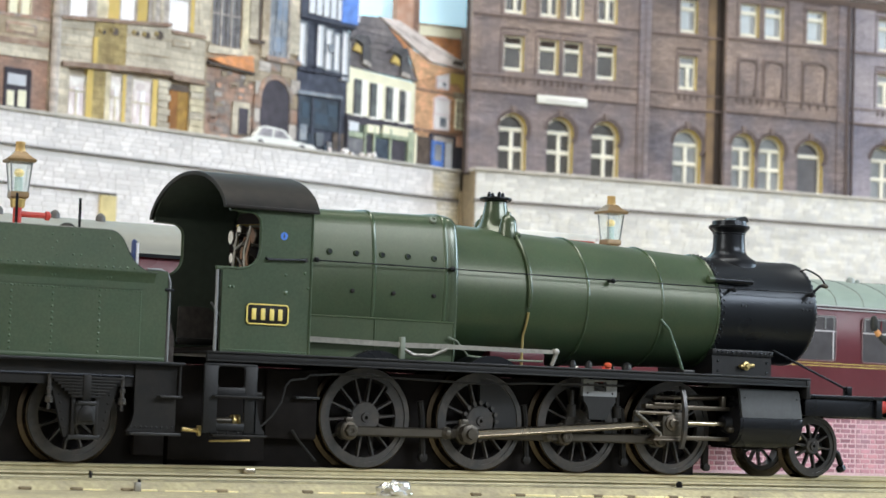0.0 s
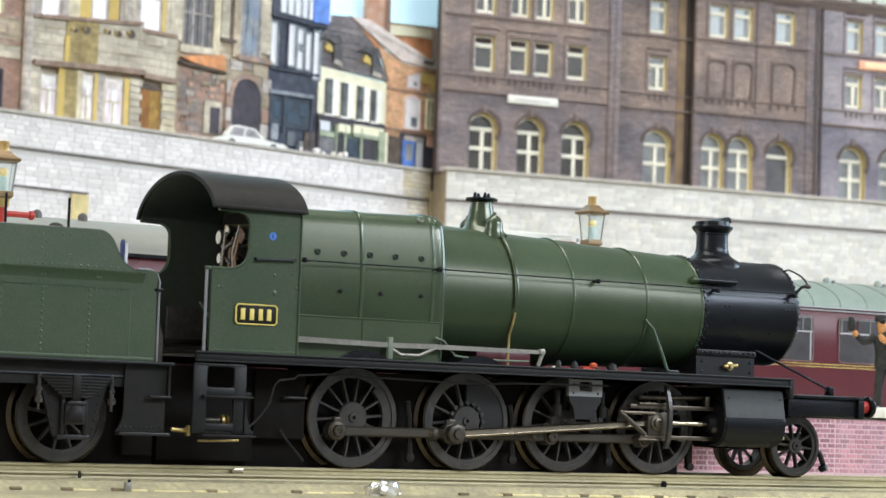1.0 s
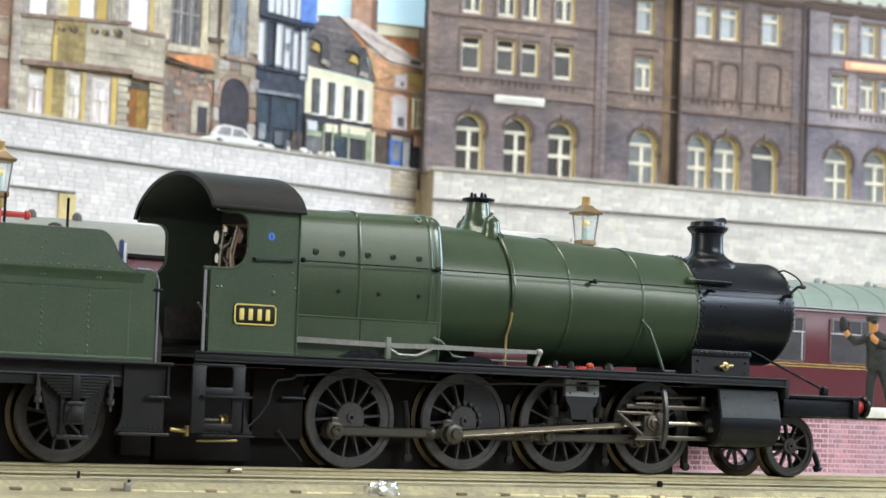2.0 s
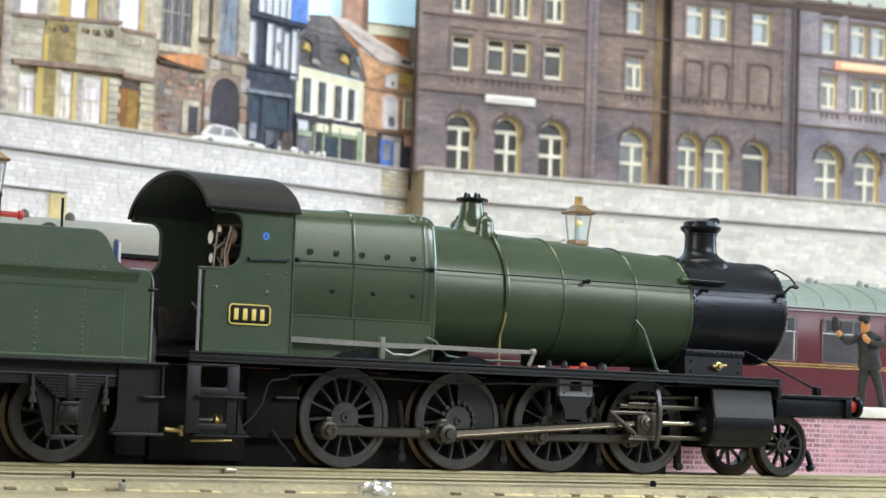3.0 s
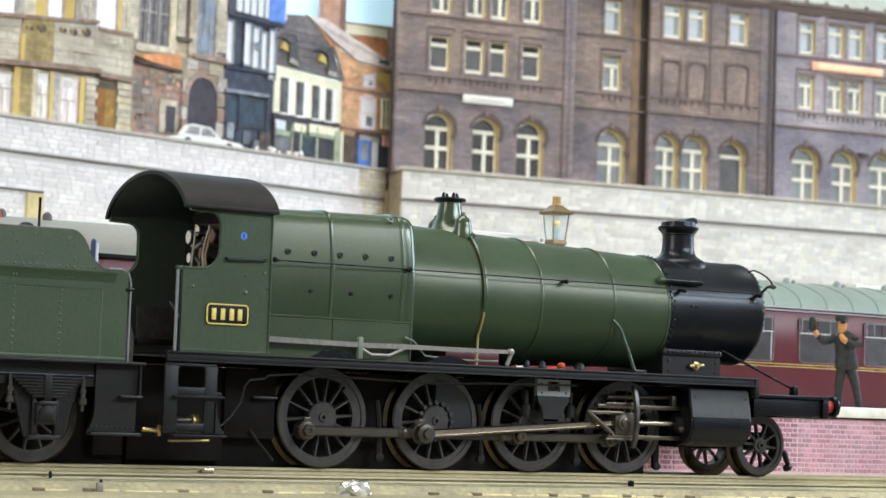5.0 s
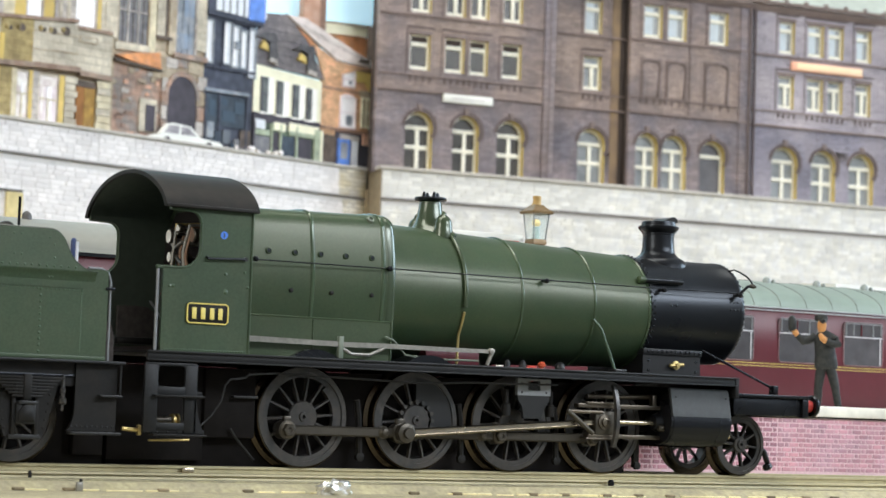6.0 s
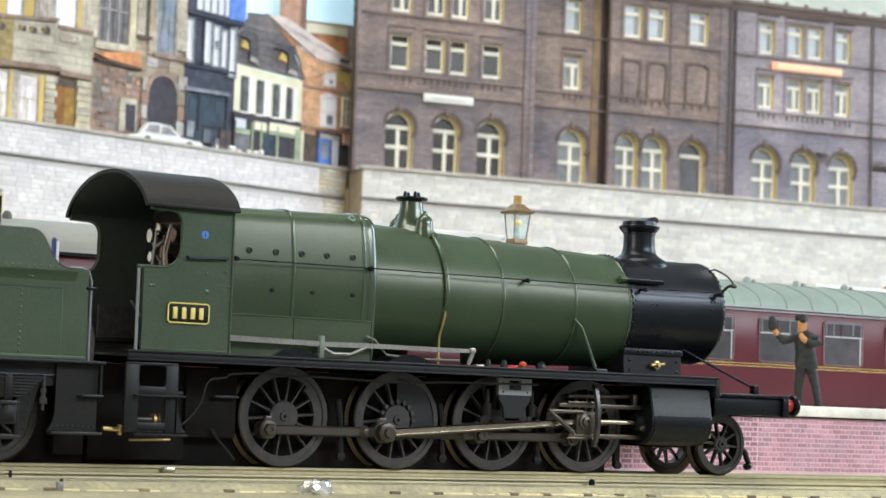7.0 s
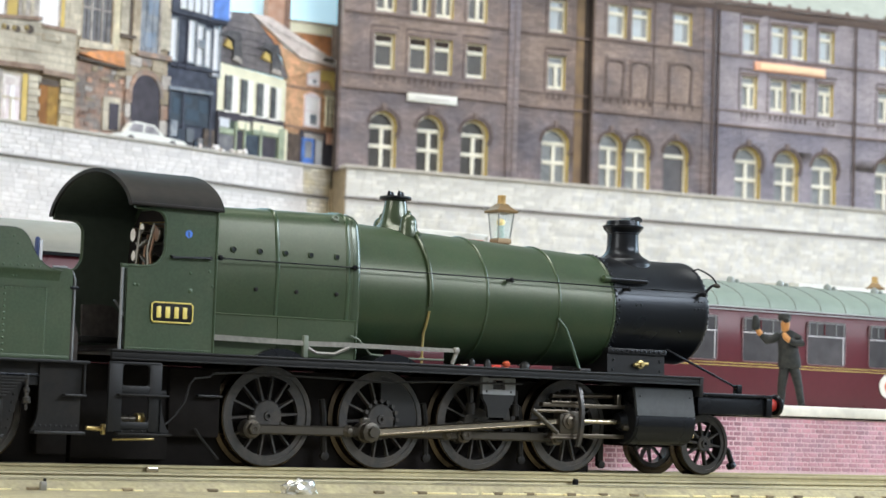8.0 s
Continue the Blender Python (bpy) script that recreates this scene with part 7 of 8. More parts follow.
mp.location = (-1.9 * S, 0, 0.3 * S)
bm = prism(bm_new(), [(46.2, 14.4), (46.2, 13.6), (47.2, 12.2), (47.6, 10.0), (51.6, 10.0), (52.2, 11.8), (53.4, 13.4), (53.4, 14.4)], "y", -13.8, -13.0)
part("lower_plate", bm, GREY, mp)
bm = bm_new()
box(bm, 46.0, 48.4, -13.9, -13.0, 14.4, 17.6), box(bm, 51.2, 53.6, -13.9, -13.0, 14.4, 17.6), box(bm, 48.4, 51.2, -13.9, -13.0, 17.2, 17.6), box(bm, 48.4, 51.2, -13.9, -13.0, 14.4, 15.4)
part("plate", bm, PALE_GREY, mp, "pale grey pierced bracket plate")
bm = bm_new()
dots(bm, [(x, -13.9, z) for x in (47.0, 52.6) for z in (15.0, 16.7)], (0, -1, 0), 0.22, 0.15)
part("rivets", bm, FRAME, mp)
for x in (44.4, 54.6):
    part("hanger", lathe(bm_new(), (x, -12.4, 10.4), (0, 0, 1), [(0, 0.9), (2.2, 0.9), (2.4, 0.5), (5.0, 0.5)], 12), FRAME, mp)
cylr = new("cylinder")
cylr.parent = loco
CO = [(-9, 17.4), (-15.6, 17.4), (-16.2, 16.8), (-17.3, 11.6), *[(-12.9 + 4.6 * math.cos(radians(a)), 10.4 + 4.6 * math.sin(radians(a))) for a in range(165, 271, 12)], (-9, 5.8)]
for s in (1, -1):
    part("casing", prism(bm_new(), [(y * s, z) for y, z in CO], "x", 79.2, 93.2), BLACK, cylr)
part("wrapper", prism(bm_new(), [(-15.7, 17.42), (-16.3, 16.9), (-17.42, 11.7), (-17.0, 11.6), (-15.9, 16.6), (-15.5, 17.0)], "x", 78.8, 93.6), WRAP, cylr, "dark grey cylinder wrapper")
bm = bm_new()
dots(bm, [(x, -16.85, 14.0 + d) for x in (79.9, 92.6) for d in (-1.6, 1.6)], (0, -1, 0.2), 0.22, 0.25)
part("rivets", bm, WRAP, cylr)
# bead added to imitate the highlight along the wrapper's edge
part("wrapper_highlight_bead", tube(bm_new(), [(78.9, -15.75, 17.4), (78.9, -16.35, 16.9), (78.9, -17.45, 11.7)], 0.14, 6), GREY, cylr)
part("cover", lathe(bm_new(), (93.0, -12.9, 10.4), (1, 0, 0), [(0, 4.5), (0.7, 4.5), (0.9, 4.0), (1.4, 2.0)], 28), BLACK, cylr)
part("cover", lathe(bm_new(), (79.4, -12.9, 10.4), (-1, 0, 0), [(0, 4.5), (0.7, 4.3), (0.9, 2.0), (2.2, 1.4)], 28), BLACK, cylr)
part("drain_cock", lathe(bm_new(), (77.4, -14.6, 9.2), (1, 0, 0), [(0, 0.4), (0.4, 0.7), (1.6, 0.7), (2, 0.4)], 10), DARK_STEEL, cylr)
part("nose_bolt", lathe(bm_new(), (93.8, -15.8, 8.0), (1, -0.4, 0), [(0, 0.5), (0.6, 0.5), (0.8, 0.2)], 8), STEEL, cylr)

# brake hangers and guard irons
for x in (11.4, 33.6, 55.6):
    bm = tube(bm_new(), [(x, -9.4, 12.6), (x + 0.5, -9.4, 9.8), (x + 0.9, -9.4, 2.4)], 0.62, 8)
    lathe(bm, (x + 0.9, -9.0, 2.2), (0, -1, 0), [(0, 0.85), (0.9, 0.85), (1.0, 0.4)], 10)
    part("brake_hanger", bm, FRAME, loco)
bm = box(bm_new(), 76.0, 77.4, -8.6, -7.6, 1.2, 8, 0.2)
lathe(bm, (76.6, -8.4, 1.6), (0, -1, 0), [(0, 0.8), (0.8, 0.8), (0.9, 0.4)], 10)
part("brake_hanger", bm, FRAME, loco)
part("front_frame", box(bm_new(), 74, 96, -6.9, 6.9, 8.4, 17.6, 0.3), UNDER, loco)
part("pony_truck", box(bm_new(), 88, 110, -6, 6, 5.4, 9, 0.4), UNDER, loco)
part("coupling_hook", tube(bm_new(), [(107.0, -9, 6.4), (109.4, -9, 5.0), (110.4, -9, 2.8)], 0.6, 8), FRAME, loco)
part("hook_tip", lathe(bm_new(), (110.0, -9, 2.6), (0.4, -0.3, -1), [(0, 0.6), (0.3, 1.0), (1.2, 1.0), (1.5, 0.5)], 12), BLACK, loco)

# reversing rod and splasher tops on the footplate
rev = new("reach_rod")
rev.parent = loco
part("bar", loft(bm_new(), [[Vector((x, y, z)) for y, z in ((-16.1, a), (-15.6, a), (-15.6, b), (-16.1, b))] for x, a, b in ((-15.2, 22.3, 23.3), (5.0, 22.1, 23.0), (12, 22.2, 23.1), (36.6, 22.3, 23.0))]), BARE, rev, "unpainted bare bar")
part("bar_lower", tube(bm_new(), [(4.4, -15.9, 21.8), (6.2, -15.9, 20.9), (10, -15.9, 20.9), (13, -15.9, 22.2)], 0.32, 8), BARE, rev)
part("fork", box(bm_new(), 3.4, 4.4, -16.3, -15.4, 20.0, 24.0, 0.15), PALE_GREEN, rev)
part("crank_arm", tube(bm_new(), [(36.8, -15.9, 22.9), (35.6, -15.9, 20.0)], 0.4, 8), BARE, rev)
part("pivot", lathe(bm_new(), (36.4, -15.5, 22.7), (0, -1, 0), [(0, 0.6), (0.9, 0.6), (1.0, 0.3)], 10), BARE, rev)
part("fine_pipe", tube(bm_new(), [(13.8, -15.0, 24.4), (15.6, -15.0, 23.8), (18, -15.2, 21.2), (24, -15.4, 20.7), (34, -15.4, 20.8)], 0.2, 6), PALE_GREEN, loco)
for x in (0.0, 24.0):
    part("splasher", prism(bm_new(), arc(x - 1.0, 13.0, 8.4, 56, 124, 10), "y", -15.8, -9), BLACK, loco)
for x, r in ((43.6, 0.6), (47.2, 0.7), (56.0, 1.0)):
    part("lubricator_box", lathe(bm_new(), (x, -10.6, 19.9), (0, 0, 1), [(0, r), (0.9, r), (1.3, r * 0.8), (1.6, 0.3)], 14), GREY, loco)
part("red_knob", lathe(bm_new(), (50.6, -12.2, 19.9), (0, 0, 1), [(0, 0.45), (0.3, 0.4), (0.5, 0.75), (1.0, 0.8), (1.4, 0.35)], 16), ORANGE_RED, loco, "bright orange-red knob")
# added block imitating carriage red and its reflection under the boiler
part("carriage_red_stand_in", box(bm_new(), 26.0, 38.0, -9.4, 9.4, 19.9, 22.6, 0.2), MAROON, loco)

# ---- the tender ----
tender = thing("tender", "green six-wheeled tender with riveted sides coupled behind the locomotive", "tender")
TOP = [(-118, 32.5), (-118, 39.1), (-54.0, 39.3), (-52.6, 39.25), (-51.8, 39.0), (-51.1, 38.5), (-50.5, 37.8), (-50.05, 36.9), (-49.6, 35.9), (-49.1, 35.0), (-48.5, 34.2), (-47.8, 33.6), (-47.0, 33.1), (-46.2, 32.75), (-45.4, 32.55), (-44.4, 32.5)]


def fender(z):
    """Half width of the coal fender, leaning in from its overhanging lower edge."""
    return 17.75 - 0.06 * (z - 32.5)


for s in (-1, 1):
    body = new("side")
    body.parent = tender
    part("lower_sheet", prism(bm_new(), [(-118, 17.2), (-42.2, 17.2), (-42.2, 33.0), (-118, 33.0)], "y", s * 17.2, s * 16.6), DULL_GREEN, body)
    rows = [[Vector((x, s * (fender(z) - e), z)) for x, z in TOP] for e in (0.0, 0.5)]
    part("coal_fender", loft(bm_new(), rows), DULL_GREEN, body)
    part("top_bead", tube(bm_new(), [(x, s * (fender(z) - 0.2), z) for x, z in TOP[1:]], 0.2, 6), RIM_GREEN, body, "dark rim")
    cove = [(17.76, 32.62), (17.74, 32.4), (17.6, 32.15), (17.44, 31.8), (17.3, 31.3), (17.2, 30.8), (16.8, 30.8), (16.8, 32.62)]
    part("flared_edge", prism(bm_new(), [(s * y, z) for y, z in cove], "x", -118, -44.6), DULL_GREEN, body)
    bm = bm_new()
    dots(bm, [(x, s * 17.2, 29.3) for x in span(-117, -46.9, 90)], (0, s, 0), 0.18, 0.15)
    dots(bm, [(x, s * 17.2, 18.0) for x in span(-117, -42.6, 120)], (0, s, 0), 0.18, 0.15)
    dots(bm, [(-46.9, s * 17.2, z) for z in span(18.4, 29.2, 26)], (0, s, 0), 0.18, 0.15)
    for x in (-54.2, -62.4, -69.5, -80, -90, -100):
        dots(bm, [(x, s * 17.2, z) for z in span(18.8, 29.2, 11)], (0, s, 0), 0.26, 0.25)
    dots(bm, [(x, s * fender(33.1), 33.1) for x in span(-117, -48.4, 54)], (0, s, 0), 0.22, 0.22)
    for x, z in ((-63.0, 38.0), (-62.2, 36.8), (-63.0, 35.6), (-62.2, 34.6), (-59.4, 38.2), (-58.1, 38.2), (-58.0, 34.8), (-59.3, 34.8), (-53.1, 37.9), (-52.3, 36.7), (-52.2, 34.5), (-72.0, 38.0), (-71.2, 36.6), (-72.0, 35.2)):
        dots(bm, [(x, s * fender(z), z)], (0, s, 0), 0.2, 0.18)
    dots(bm, [(x, s * 17.27, 31.3) for x in (-62.8, -62.2, -53.0, -52.4)], (0, s, 0), 0.22, 0.2)
    part("rivets", bm, RIVET, body)
    part("base_angle", box(bm_new(), -118, -42.4, min(s * 17.2, s * 17.5), max(s * 17.2, s * 17.5), 17.6, 18.3, 0.1), DULL_GREEN, body)
    part("panel_bead", box(bm_new(), -118, -46.4, min(s * 17.15, s * 17.35), max(s * 17.15, s * 17.35), 29.6, 29.8), DULL_GREEN, body)
    part("grab_rail", tube(bm_new(), [(-45.8, s * 17.0, 33.2), (-43.4, s * 17.0, 33.2), (-42.2, s * 17.0, 32.6), (-41.7, s * 17.0, 31.2), (-41.7, s * 17.0, 17.2)], 0.21, 8), PALE_GREY, tender)
    part("rail_clip", box(bm_new(), -42.6, -41.0, min(s * 16.6, s * 17.5), max(s * 16.6, s * 17.5), 29.6, 30.1, 0.1), BLACK, tender)
part("end_plate", box(bm_new(), -43.2, -42.2, -16.6, 16.6, 17.2, 32.6), UNDER, tender)
part("rear_plate", box(bm_new(), -118, -117, -16.6, 16.6, 17.2, 39), DULL_GREEN, tender)
part("coal_space", box(bm_new(), -116, -50, -16.2, 16.2, 34.0, 35.0), FRAME, tender)
part("footplate", box(bm_new(), -119, -38.6, -17.9, 17.9, 17.1, 17.6, 0.12), PLATE, tender)
part("front_bulkhead", prism(bm_new(), [(-42.2, 17), (-38.8, 17), (-38.8, 22.0), (-39.6, 24.6), (-42.2, 24.6)], "y", -12.6, 13), LIFTED_GREY, tender)
part("tool_rod", tube(bm_new(), [(-55.2, -8, 35), (-55.2, -8, 45.2)], 0.24, 6), BLACK, tender)
part("tool_rod", tube(bm_new(), [(-66.4, -8, 35), (-66.4, -8, 45.2)], 0.24, 6), BLACK, tender)
part("filler", lathe(bm_new(), (-56.7, -6, 36), (0, 0, 1), [(0, 1.5), (4.0, 1.5), (4.6, 1.2), (4.9, 0.7), (5.0, 0.3)], 16), FRAME, tender)
NAVY = material("navy_blue_paint", (0.020, 0.040, 0.13), 0.35, grain=1.0, vary=0.1, stain=0.1, bump=0.003)
part("brake_column", lathe(bm_new(), (-45.1, -8, 30), (0, 0, 1), [(0, 0.5), (8.0, 0.5), (8.5, 0.45), (8.8, 0.2)], 14), NAVY, tender, "navy blue brake column")
part("column_rod", tube(bm_new(), [(-44.6, -8.35, 30), (-44.6, -8.35, 38.2)], 0.3, 10), PALE_PANEL, tender, "pale blue-white rod")
for s in (-1, 1):
    part("outside_frame", prism(bm_new(), [(-119, 13.2), (-40.4, 13.2), (-40.4, 17.1), (-119, 17.1)], "y", s * 15.6, s * 14.9), FRAME, tender)
    part("frame_lip", box(bm_new(), -119, -40.2, min(s * 15.9, s * 14.9), max(s * 15.9, s * 14.9), 14.7, 15.1, 0.1), BLACK, tender)
    for x in (-55.6, -85.6, -115):
        horn = new("axle_guard")
        horn.parent = tender
        bm = bm_new()
        for d in (-1, 1):
            prism(bm, [(x + d * 5.9, 13.3), (x + d * 5.2, 10.8), (x + d * 3.6, 5.2), (x + d * 3.3, 4.5), (x + d * 2.3, 4.5), (x + d * 2.3, 8.0), (x + d * 2.5, 9.6), (x + d * 2.3, 13.3)], "y", s * 15.7, s * 14.9)
        part("plate", bm, FRAME, horn)
        part("axle_box", box(bm_new(), x - 1.75, x + 1.75, min(s * 16.8, s * 15.0), max(s * 16.8, s * 15.0), 6.6, 10.4, 0.3), GREY, horn)
        cover = [(x - 1.5, 7.0), (x + 1.5, 7.0), (x + 1.5, 8.6), (x + 0.5, 9.9), (x - 0.5, 9.9), (x - 1.5, 8.6)]
        part("axle_box_cover", loft(bm_new(), [[Vector((x + (u - x) * k, s * y, 8.2 + (z - 8.2) * k)) for u, z in cover] for y, k in ((16.7, 1.0), (17.1, 0.95), (17.35, 0.6))]), FRAME, horn)
        part("cover_rib", box(bm_new(), x - 1.6, x + 1.6, min(s * 17.4, s * 16.6), max(s * 17.4, s * 16.6), 9.9, 10.5, 0.12), GREY, horn)
        for d in (-1, 1):
            part("guide", box(bm_new(), x + d * 2.0 - 0.35, x + d * 2.0 + 0.35, min(s * 16.3, s * 15.0), max(s * 16.3, s * 15.0), 4.8, 11.2, 0.12), FRAME, horn)
            bm = bm_new()
            dots(bm, [(x + d * (4.4 - 0.24 * k), s * 15.7, 11.6 - k * 1.4) for k in range(5)], (0, s, 0), 0.22, 0.2)
            part("rivets", bm, FRAME, horn)
        part("keep", box(bm_new(), x - 2.8, x + 2.8, min(s * 16.2, s * 15.2), max(s * 16.2, s * 15.2), 4.1, 4.9, 0.1), GREY, horn)
        for i in range(7):
            wide = 6.4 - i * 0.62
            part("leaf", box(bm_new(), x - wide, x + wide, min(s * 16.9, s * 15.9), max(s * 16.9, s * 15.9), 14.6 - i * 0.52 - 0.42, 14.6 - i * 0.52, 0.06), FRAME, horn)
        part("buckle", box(bm_new(), x - 0.7, x + 0.7, min(s * 17.1, s * 15.8), max(s * 17.1, s * 15.8), 10.6, 14.9, 0.15), FRAME, horn)
        for d in (-6.4, 6.4):
            bm = lathe(bm_new(), (x + d, s * 16.4, 9.0), (0, 0, 1), [(0, 0.24), (1.2, 0.24), (1.3, 0.62), (2.1, 0.68), (2.2, 0.36), (3.0, 0.36), (3.1, 0.52), (3.7, 0.52), (3.8, 0.3), (6.0, 0.26)], 12)
            part("spring_hanger", bm, WHEEL, horn)
            part("hanger_nut", lathe(bm_new(), (x + d, s * 16.4, 10.1), (0, 0, 1), [(0, 0.5), (0.1, 0.72), (0.5, 0.72), (0.6, 0.5)], 6), DARK_STEEL, horn)
    for x in (-55.6, -85.6, -115):
        spoked(tender, x, s * 9.9, 8.15, 12, 2.2, 1.3, None, 0, 0.1, s)
    part("step_plate", prism(bm_new(), [(-46.9, 17.0), (-39.4, 17.0), (-39.4, 5.7), (-48.2, 5.7), (-47.8, 6.2), (-47.2, 7.4), (-46.9, 8.8)], "y", s * 16.2, s * 15.5), FRAME, tender)
    part("step_rail", tube(bm_new(), [(-39.2, s * 17.2, 17.2), (-39.2, s * 17.2, 11.8)], 0.2, 6), GREY, tender)
    bm = bm_new()
    dots(bm, [(x, s * 16.2, 6.5) for x in span(-47.4, -40, 9)], (0, s, 0), 0.22, 0.2)
    part("rivets", bm, GREY, tender)
    part("step_tread", box(bm_new(), -48.0, -38.8, min(s * 15.6, s * 17.6), max(s * 15.6, s * 17.6), 5.1, 5.6, 0.1), GREY, tender)
    part("step_tread", box(bm_new(), -42.8, -38.8, min(s * 15.6, s * 17.6), max(s * 15.6, s * 17.6), 11.5, 11.9, 0.1), GREY, tender)
    part("brake_hanger", tube(bm_new(), [(-67.6, s * 10.4, 12.5), (-67.8, s * 10.4, 9.0), (-69.6, s * 10.4, 4.2)], 0.8, 8), FRAME, tender)
# these two also reach down to blacken the gaps below the tender
part("drag_box", box(bm_new(), -44, -38.4, -9.0, 9.0, 1.5, 16.6, 0.3), UNDER, tender)
part("under_tank", box(bm_new(), -118, -37.6, -7.2, 7.2, -1.8, 16.4, 0.4), UNDER, tender)

# ---- small things ----
# the painted guard on the platform, one plain shape
def figure():
    bm = bm_new()

    def limb(points, radii, seg=12, paint=0, squash=1.0):
        pts = [Vector(p) for p in points]
        rows = []
        for i, p in enumerate(pts):
            way = (pts[min(i + 1, len(pts) - 1)] - pts[max(i - 1, 0)]).normalized()
            rows.append(ring(p, way, radii[i], seg, 0.0, squash))
        had = len(bm.faces)
        loft(bm, rows)
        bm.faces.ensure_lookup_table()
        for f in bm.faces[had:]:
            f.material_index = paint
    limb([(-0.5, 0.1, 0.4), (-0.4, 0, 5.2), (0.0, 0, 8.4), (0.5, 0, 10.8)], (0.95, 1.1, 1.3, 1.35))
    limb([(4.7, -0.2, 0.4), (3.9, -0.1, 5.2), (3.1, 0, 8.4), (2.2, 0, 10.8)], (0.9, 1.05, 1.3, 1.35))
    limb([(-0.5, 0.7, 0.45), (-0.7, -1.7, 0.4)], (0.75, 0.5), 8)
    limb([(4.7, 0.4, 0.45), (5.2, -2.0, 0.4)], (0.75, 0.5), 8)
    limb([(1.5, 0, 9.9), (1.5, 0, 10.4), (1.45, 0, 11.2), (1.2, 0, 14.0), (0.9, 0, 16.4), (0.7, 0, 18.0), (0.5, 0, 19.0), (0.3, 0, 19.7)], (1.9, 2.1, 2.1, 1.85, 1.8, 1.85, 1.4, 0.6), 18, 0, 1.42)
    limb([(-1.4, 0, 18.2), (-3.0, -0.4, 17.2), (-4.4, -0.9, 16.9), (-5.4, -1.3, 17.8), (-6.0, -1.5, 18.4)], (1.15, 1.1, 1.05, 0.85, 0.75))
    limb([(-5.9, -1.5, 18.3), (-6.5, -1.6, 19.0), (-6.9, -1.7, 19.8)], (0.7, 0.75, 0.5), 10, 1)
    limb([(-7.2, -1.7, 19.4), (-7.3, -1.7, 20.4), (-7.3, -1.7, 22.0), (-7.5, -1.7, 23.0), (-7.6, -1.7, 23.3)], (0.8, 1.05, 1.0, 0.7, 0.2), 12)
    limb([(2.2, 0, 18.2), (3.7, -0.4, 17.4), (4.3, -0.9, 16.4), (2.9, -1.9, 16.3), (1.2, -2.5, 17.0)], (1.15, 1.15, 1.05, 0.9, 0.75))
    limb([(1.3, -2.4, 16.9), (0.3, -2.7, 17.7), (-0.3, -2.6, 18.8)], (0.75, 0.8, 0.5), 10, 1)
    limb([(0.2, -0.1, 19.0), (0.2, -0.3, 20.2), (0.2, -0.5, 21.4), (0.2, -0.4, 22.5)], (0.8, 1.1, 1.2, 0.7), 14, 1)
    limb([(0.0, -0.3, 22.1), (0.0, -0.3, 22.6), (-0.1, -0.2, 23.5), (-0.1, -0.2, 23.9)], (1.5, 1.7, 1.65, 0.8), 14)
    limb([(0.4, -1.4, 22.2), (0.5, -2.2, 22.0)], (0.9, 0.5), 10)
    return bm


GUARD = material("dark_grey_figure_paint", (0.0135, 0.0155, 0.015), 0.6, grain=0.8, vary=0.3, stain=0.2, bump=0.04, second=(0.026, 0.027, 0.025), patch=1.2, spec=0.3)
OCHRE = material("orange_figure_paint", (0.52, 0.24, 0.075), 0.6, grain=0.8, vary=0.2, stain=0.15, bump=0.02)
guard = part("figurine", figure(), GUARD)
guard.data.materials.append(OCHRE)
guard.matrix_world = pose(0.1873, 0.062, PLACE_Z, 0, 0, -40)
tagged(guard, "small dark grey and ochre painted figurine standing on the platform", "figurine")

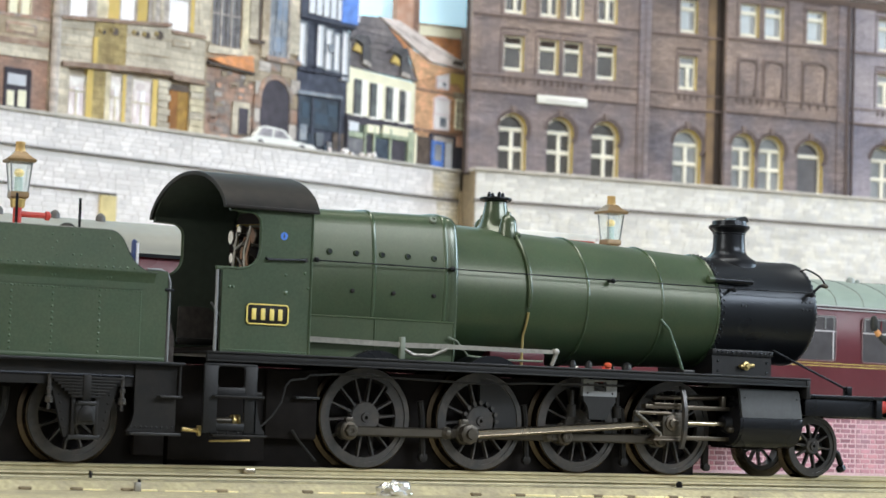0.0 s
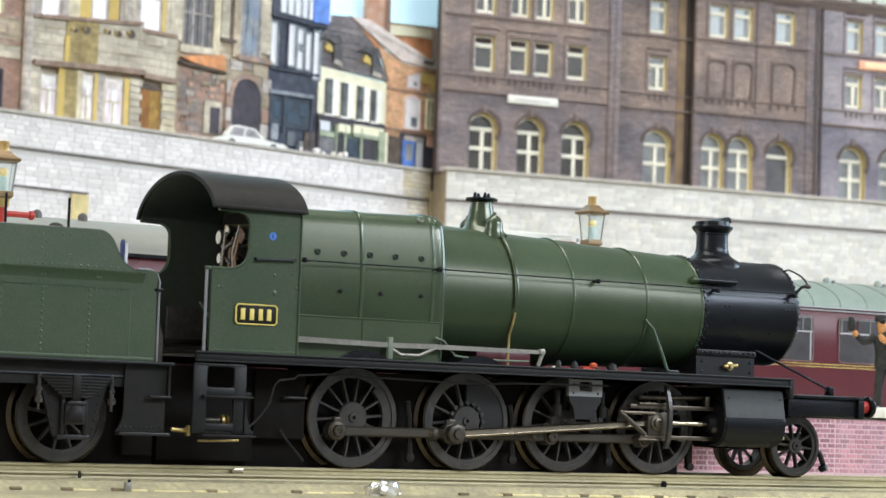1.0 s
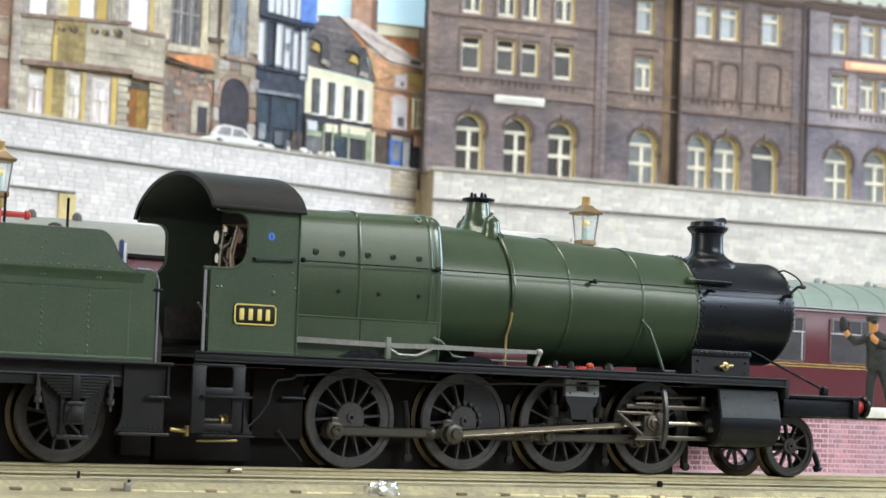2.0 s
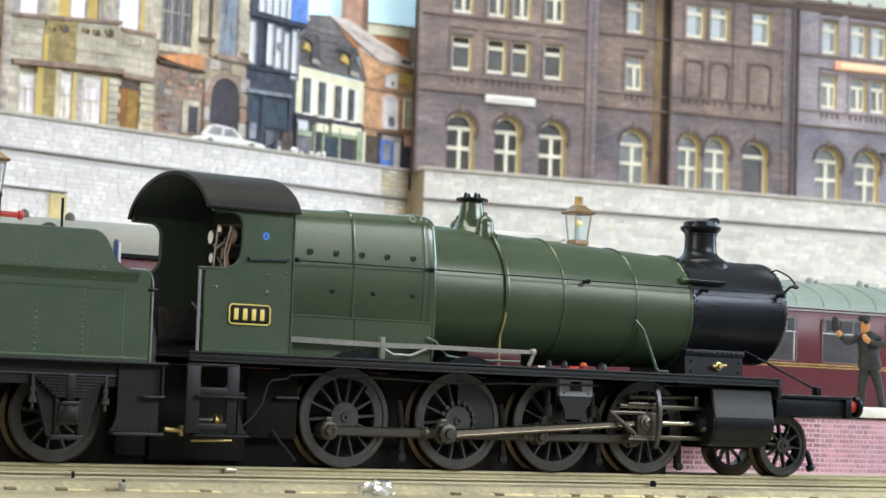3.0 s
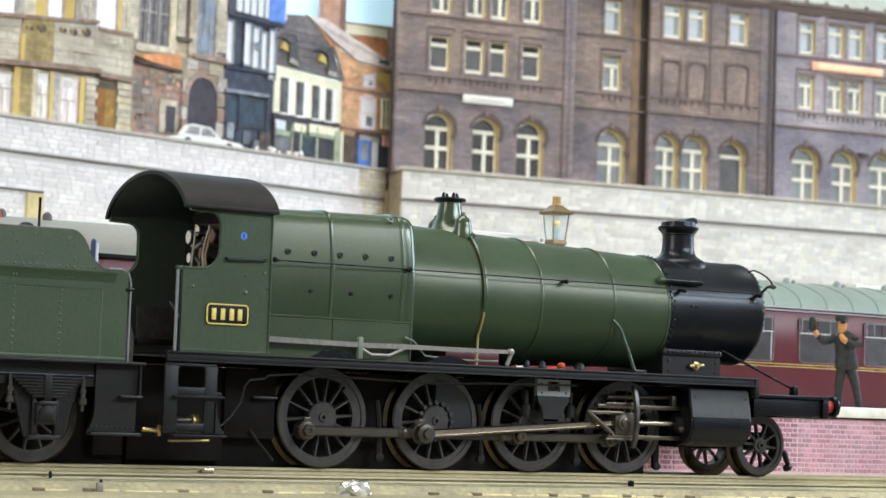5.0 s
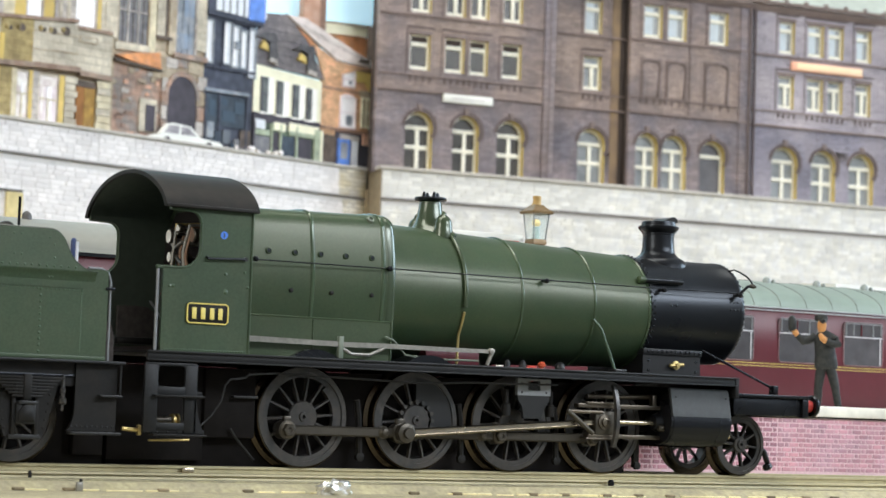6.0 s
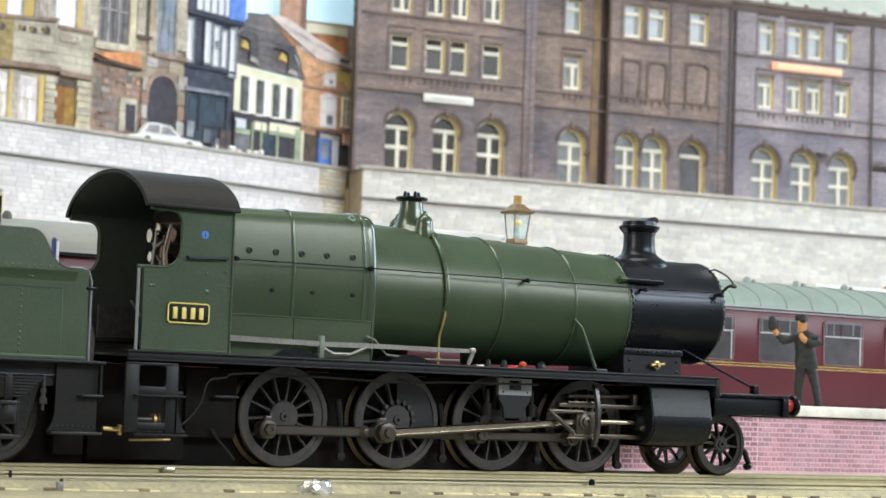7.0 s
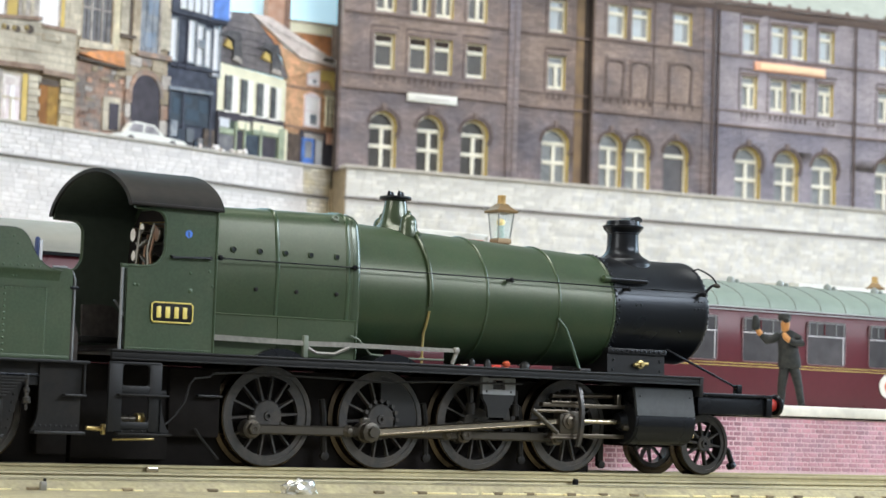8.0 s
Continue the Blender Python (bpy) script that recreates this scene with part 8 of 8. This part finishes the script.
# crumpled foil on the board, rail joiner, pegs
FOIL = material("crumpled_foil", (0.88, 0.88, 0.84), 0.24, metal=0.85, grain=0.8, vary=0.1, stain=0.05, bump=0.05)
rng = random.Random(5)
bm = bm_new()
bmesh.ops.create_icosphere(bm, subdivisions=3, radius=1.0)
for v in bm.verts:
    k = 1 + 0.45 * noise.noise(v.co * 1.7) + 0.25 * noise.noise(v.co * 4.1)
    v.co = Vector((v.co.x * 3.3 * k, v.co.y * 1.9 * k, max(-0.6, v.co.z) * 1.8 * k))
foil = part("crumpled_foil", bm, FOIL, sharp=20)
foil.location = (-0.0029, -0.0285, -0.0032)
tagged(foil, "crumpled piece of shiny foil lying by the track", "foil")
joiner = part("rail_joiner", box(bm_new(), -23.5, -21.1, -9.7, -8.95, -1.4, -0.35, 0.25), STEEL)
tagged(joiner, "grey metal rail joiner clipped on the rail", "rail joiner")
for x, y, z0, z1, r in ((-52.6, -12, -2.5, -1.2, 0.3),):
    p = part("track_pin", lathe(bm_new(), (x, y, z0), (0, 0, 1), [(0, r), (z1 - z0 - 0.3, r), (z1 - z0, r * 0.7)], 10), FRAME)
    tagged(p, "small dark pin standing beside the rail", "pin", "track pins")
p = part("track_pin", lathe(bm_new(), (68.1, -12, -2.4), (0, 0, 1), [(0, 0.6), (0.8, 0.65), (1.2, 0.35)], 12), BLACK)
tagged(p, "small black knob beside the rail", "pin", "track pins")
clip = thing("track_clip", "pale grey plastic track clip with a dark tip", "clip")
part("body", box(bm_new(), -49.5, -48.4, -25.2, -24.4, -4.0, -2.5, 0.12), BARE, clip)
part("tip", box(bm_new(), -48.9, -48.45, -25.0, -24.5, -2.55, -2.0, 0.08), FRAME, clip, "dark tip")
# ---- masonry, piece by piece ----
SEAM = 144.0                    # where the printed brick sheet changes
masonry(platform, "brick", [(108, SEAM, 0.0, 12.4)], [(-420, 108, 0.0, 12.4)], BW, BH, PF + 0.26, 0.3, 0.14, BRICK, BRICKS)
masonry(platform, "pale_brick", [], [(SEAM, 520, 0.0, 12.4)], BW, BH, PF + 0.26, 0.26, 0.12, BRICK, PALE_BRICKS)
masonry(wall_right, "stone", [(0.8, 118, 109.0, 121.4)], [(118, 415, 109.0, 121.4), (0.8, 415, 40.0, 107.2)], 6.4, 2.05, 0.35, 0.2, 0.22, WARM_STONE, WARM_STONES, 0.45, 7)
masonry(wall_left, "stone", [(-150, -40, 109.6, 121.6)], [(-300, -150, 109.6, 121.6), (-40, 13, 109.6, 121.6), (-300, 13, 60, 107.6)], 5.4, 2.0, 0.35, 0.2, 0.22, STONE, STONES, 0.45, 9)
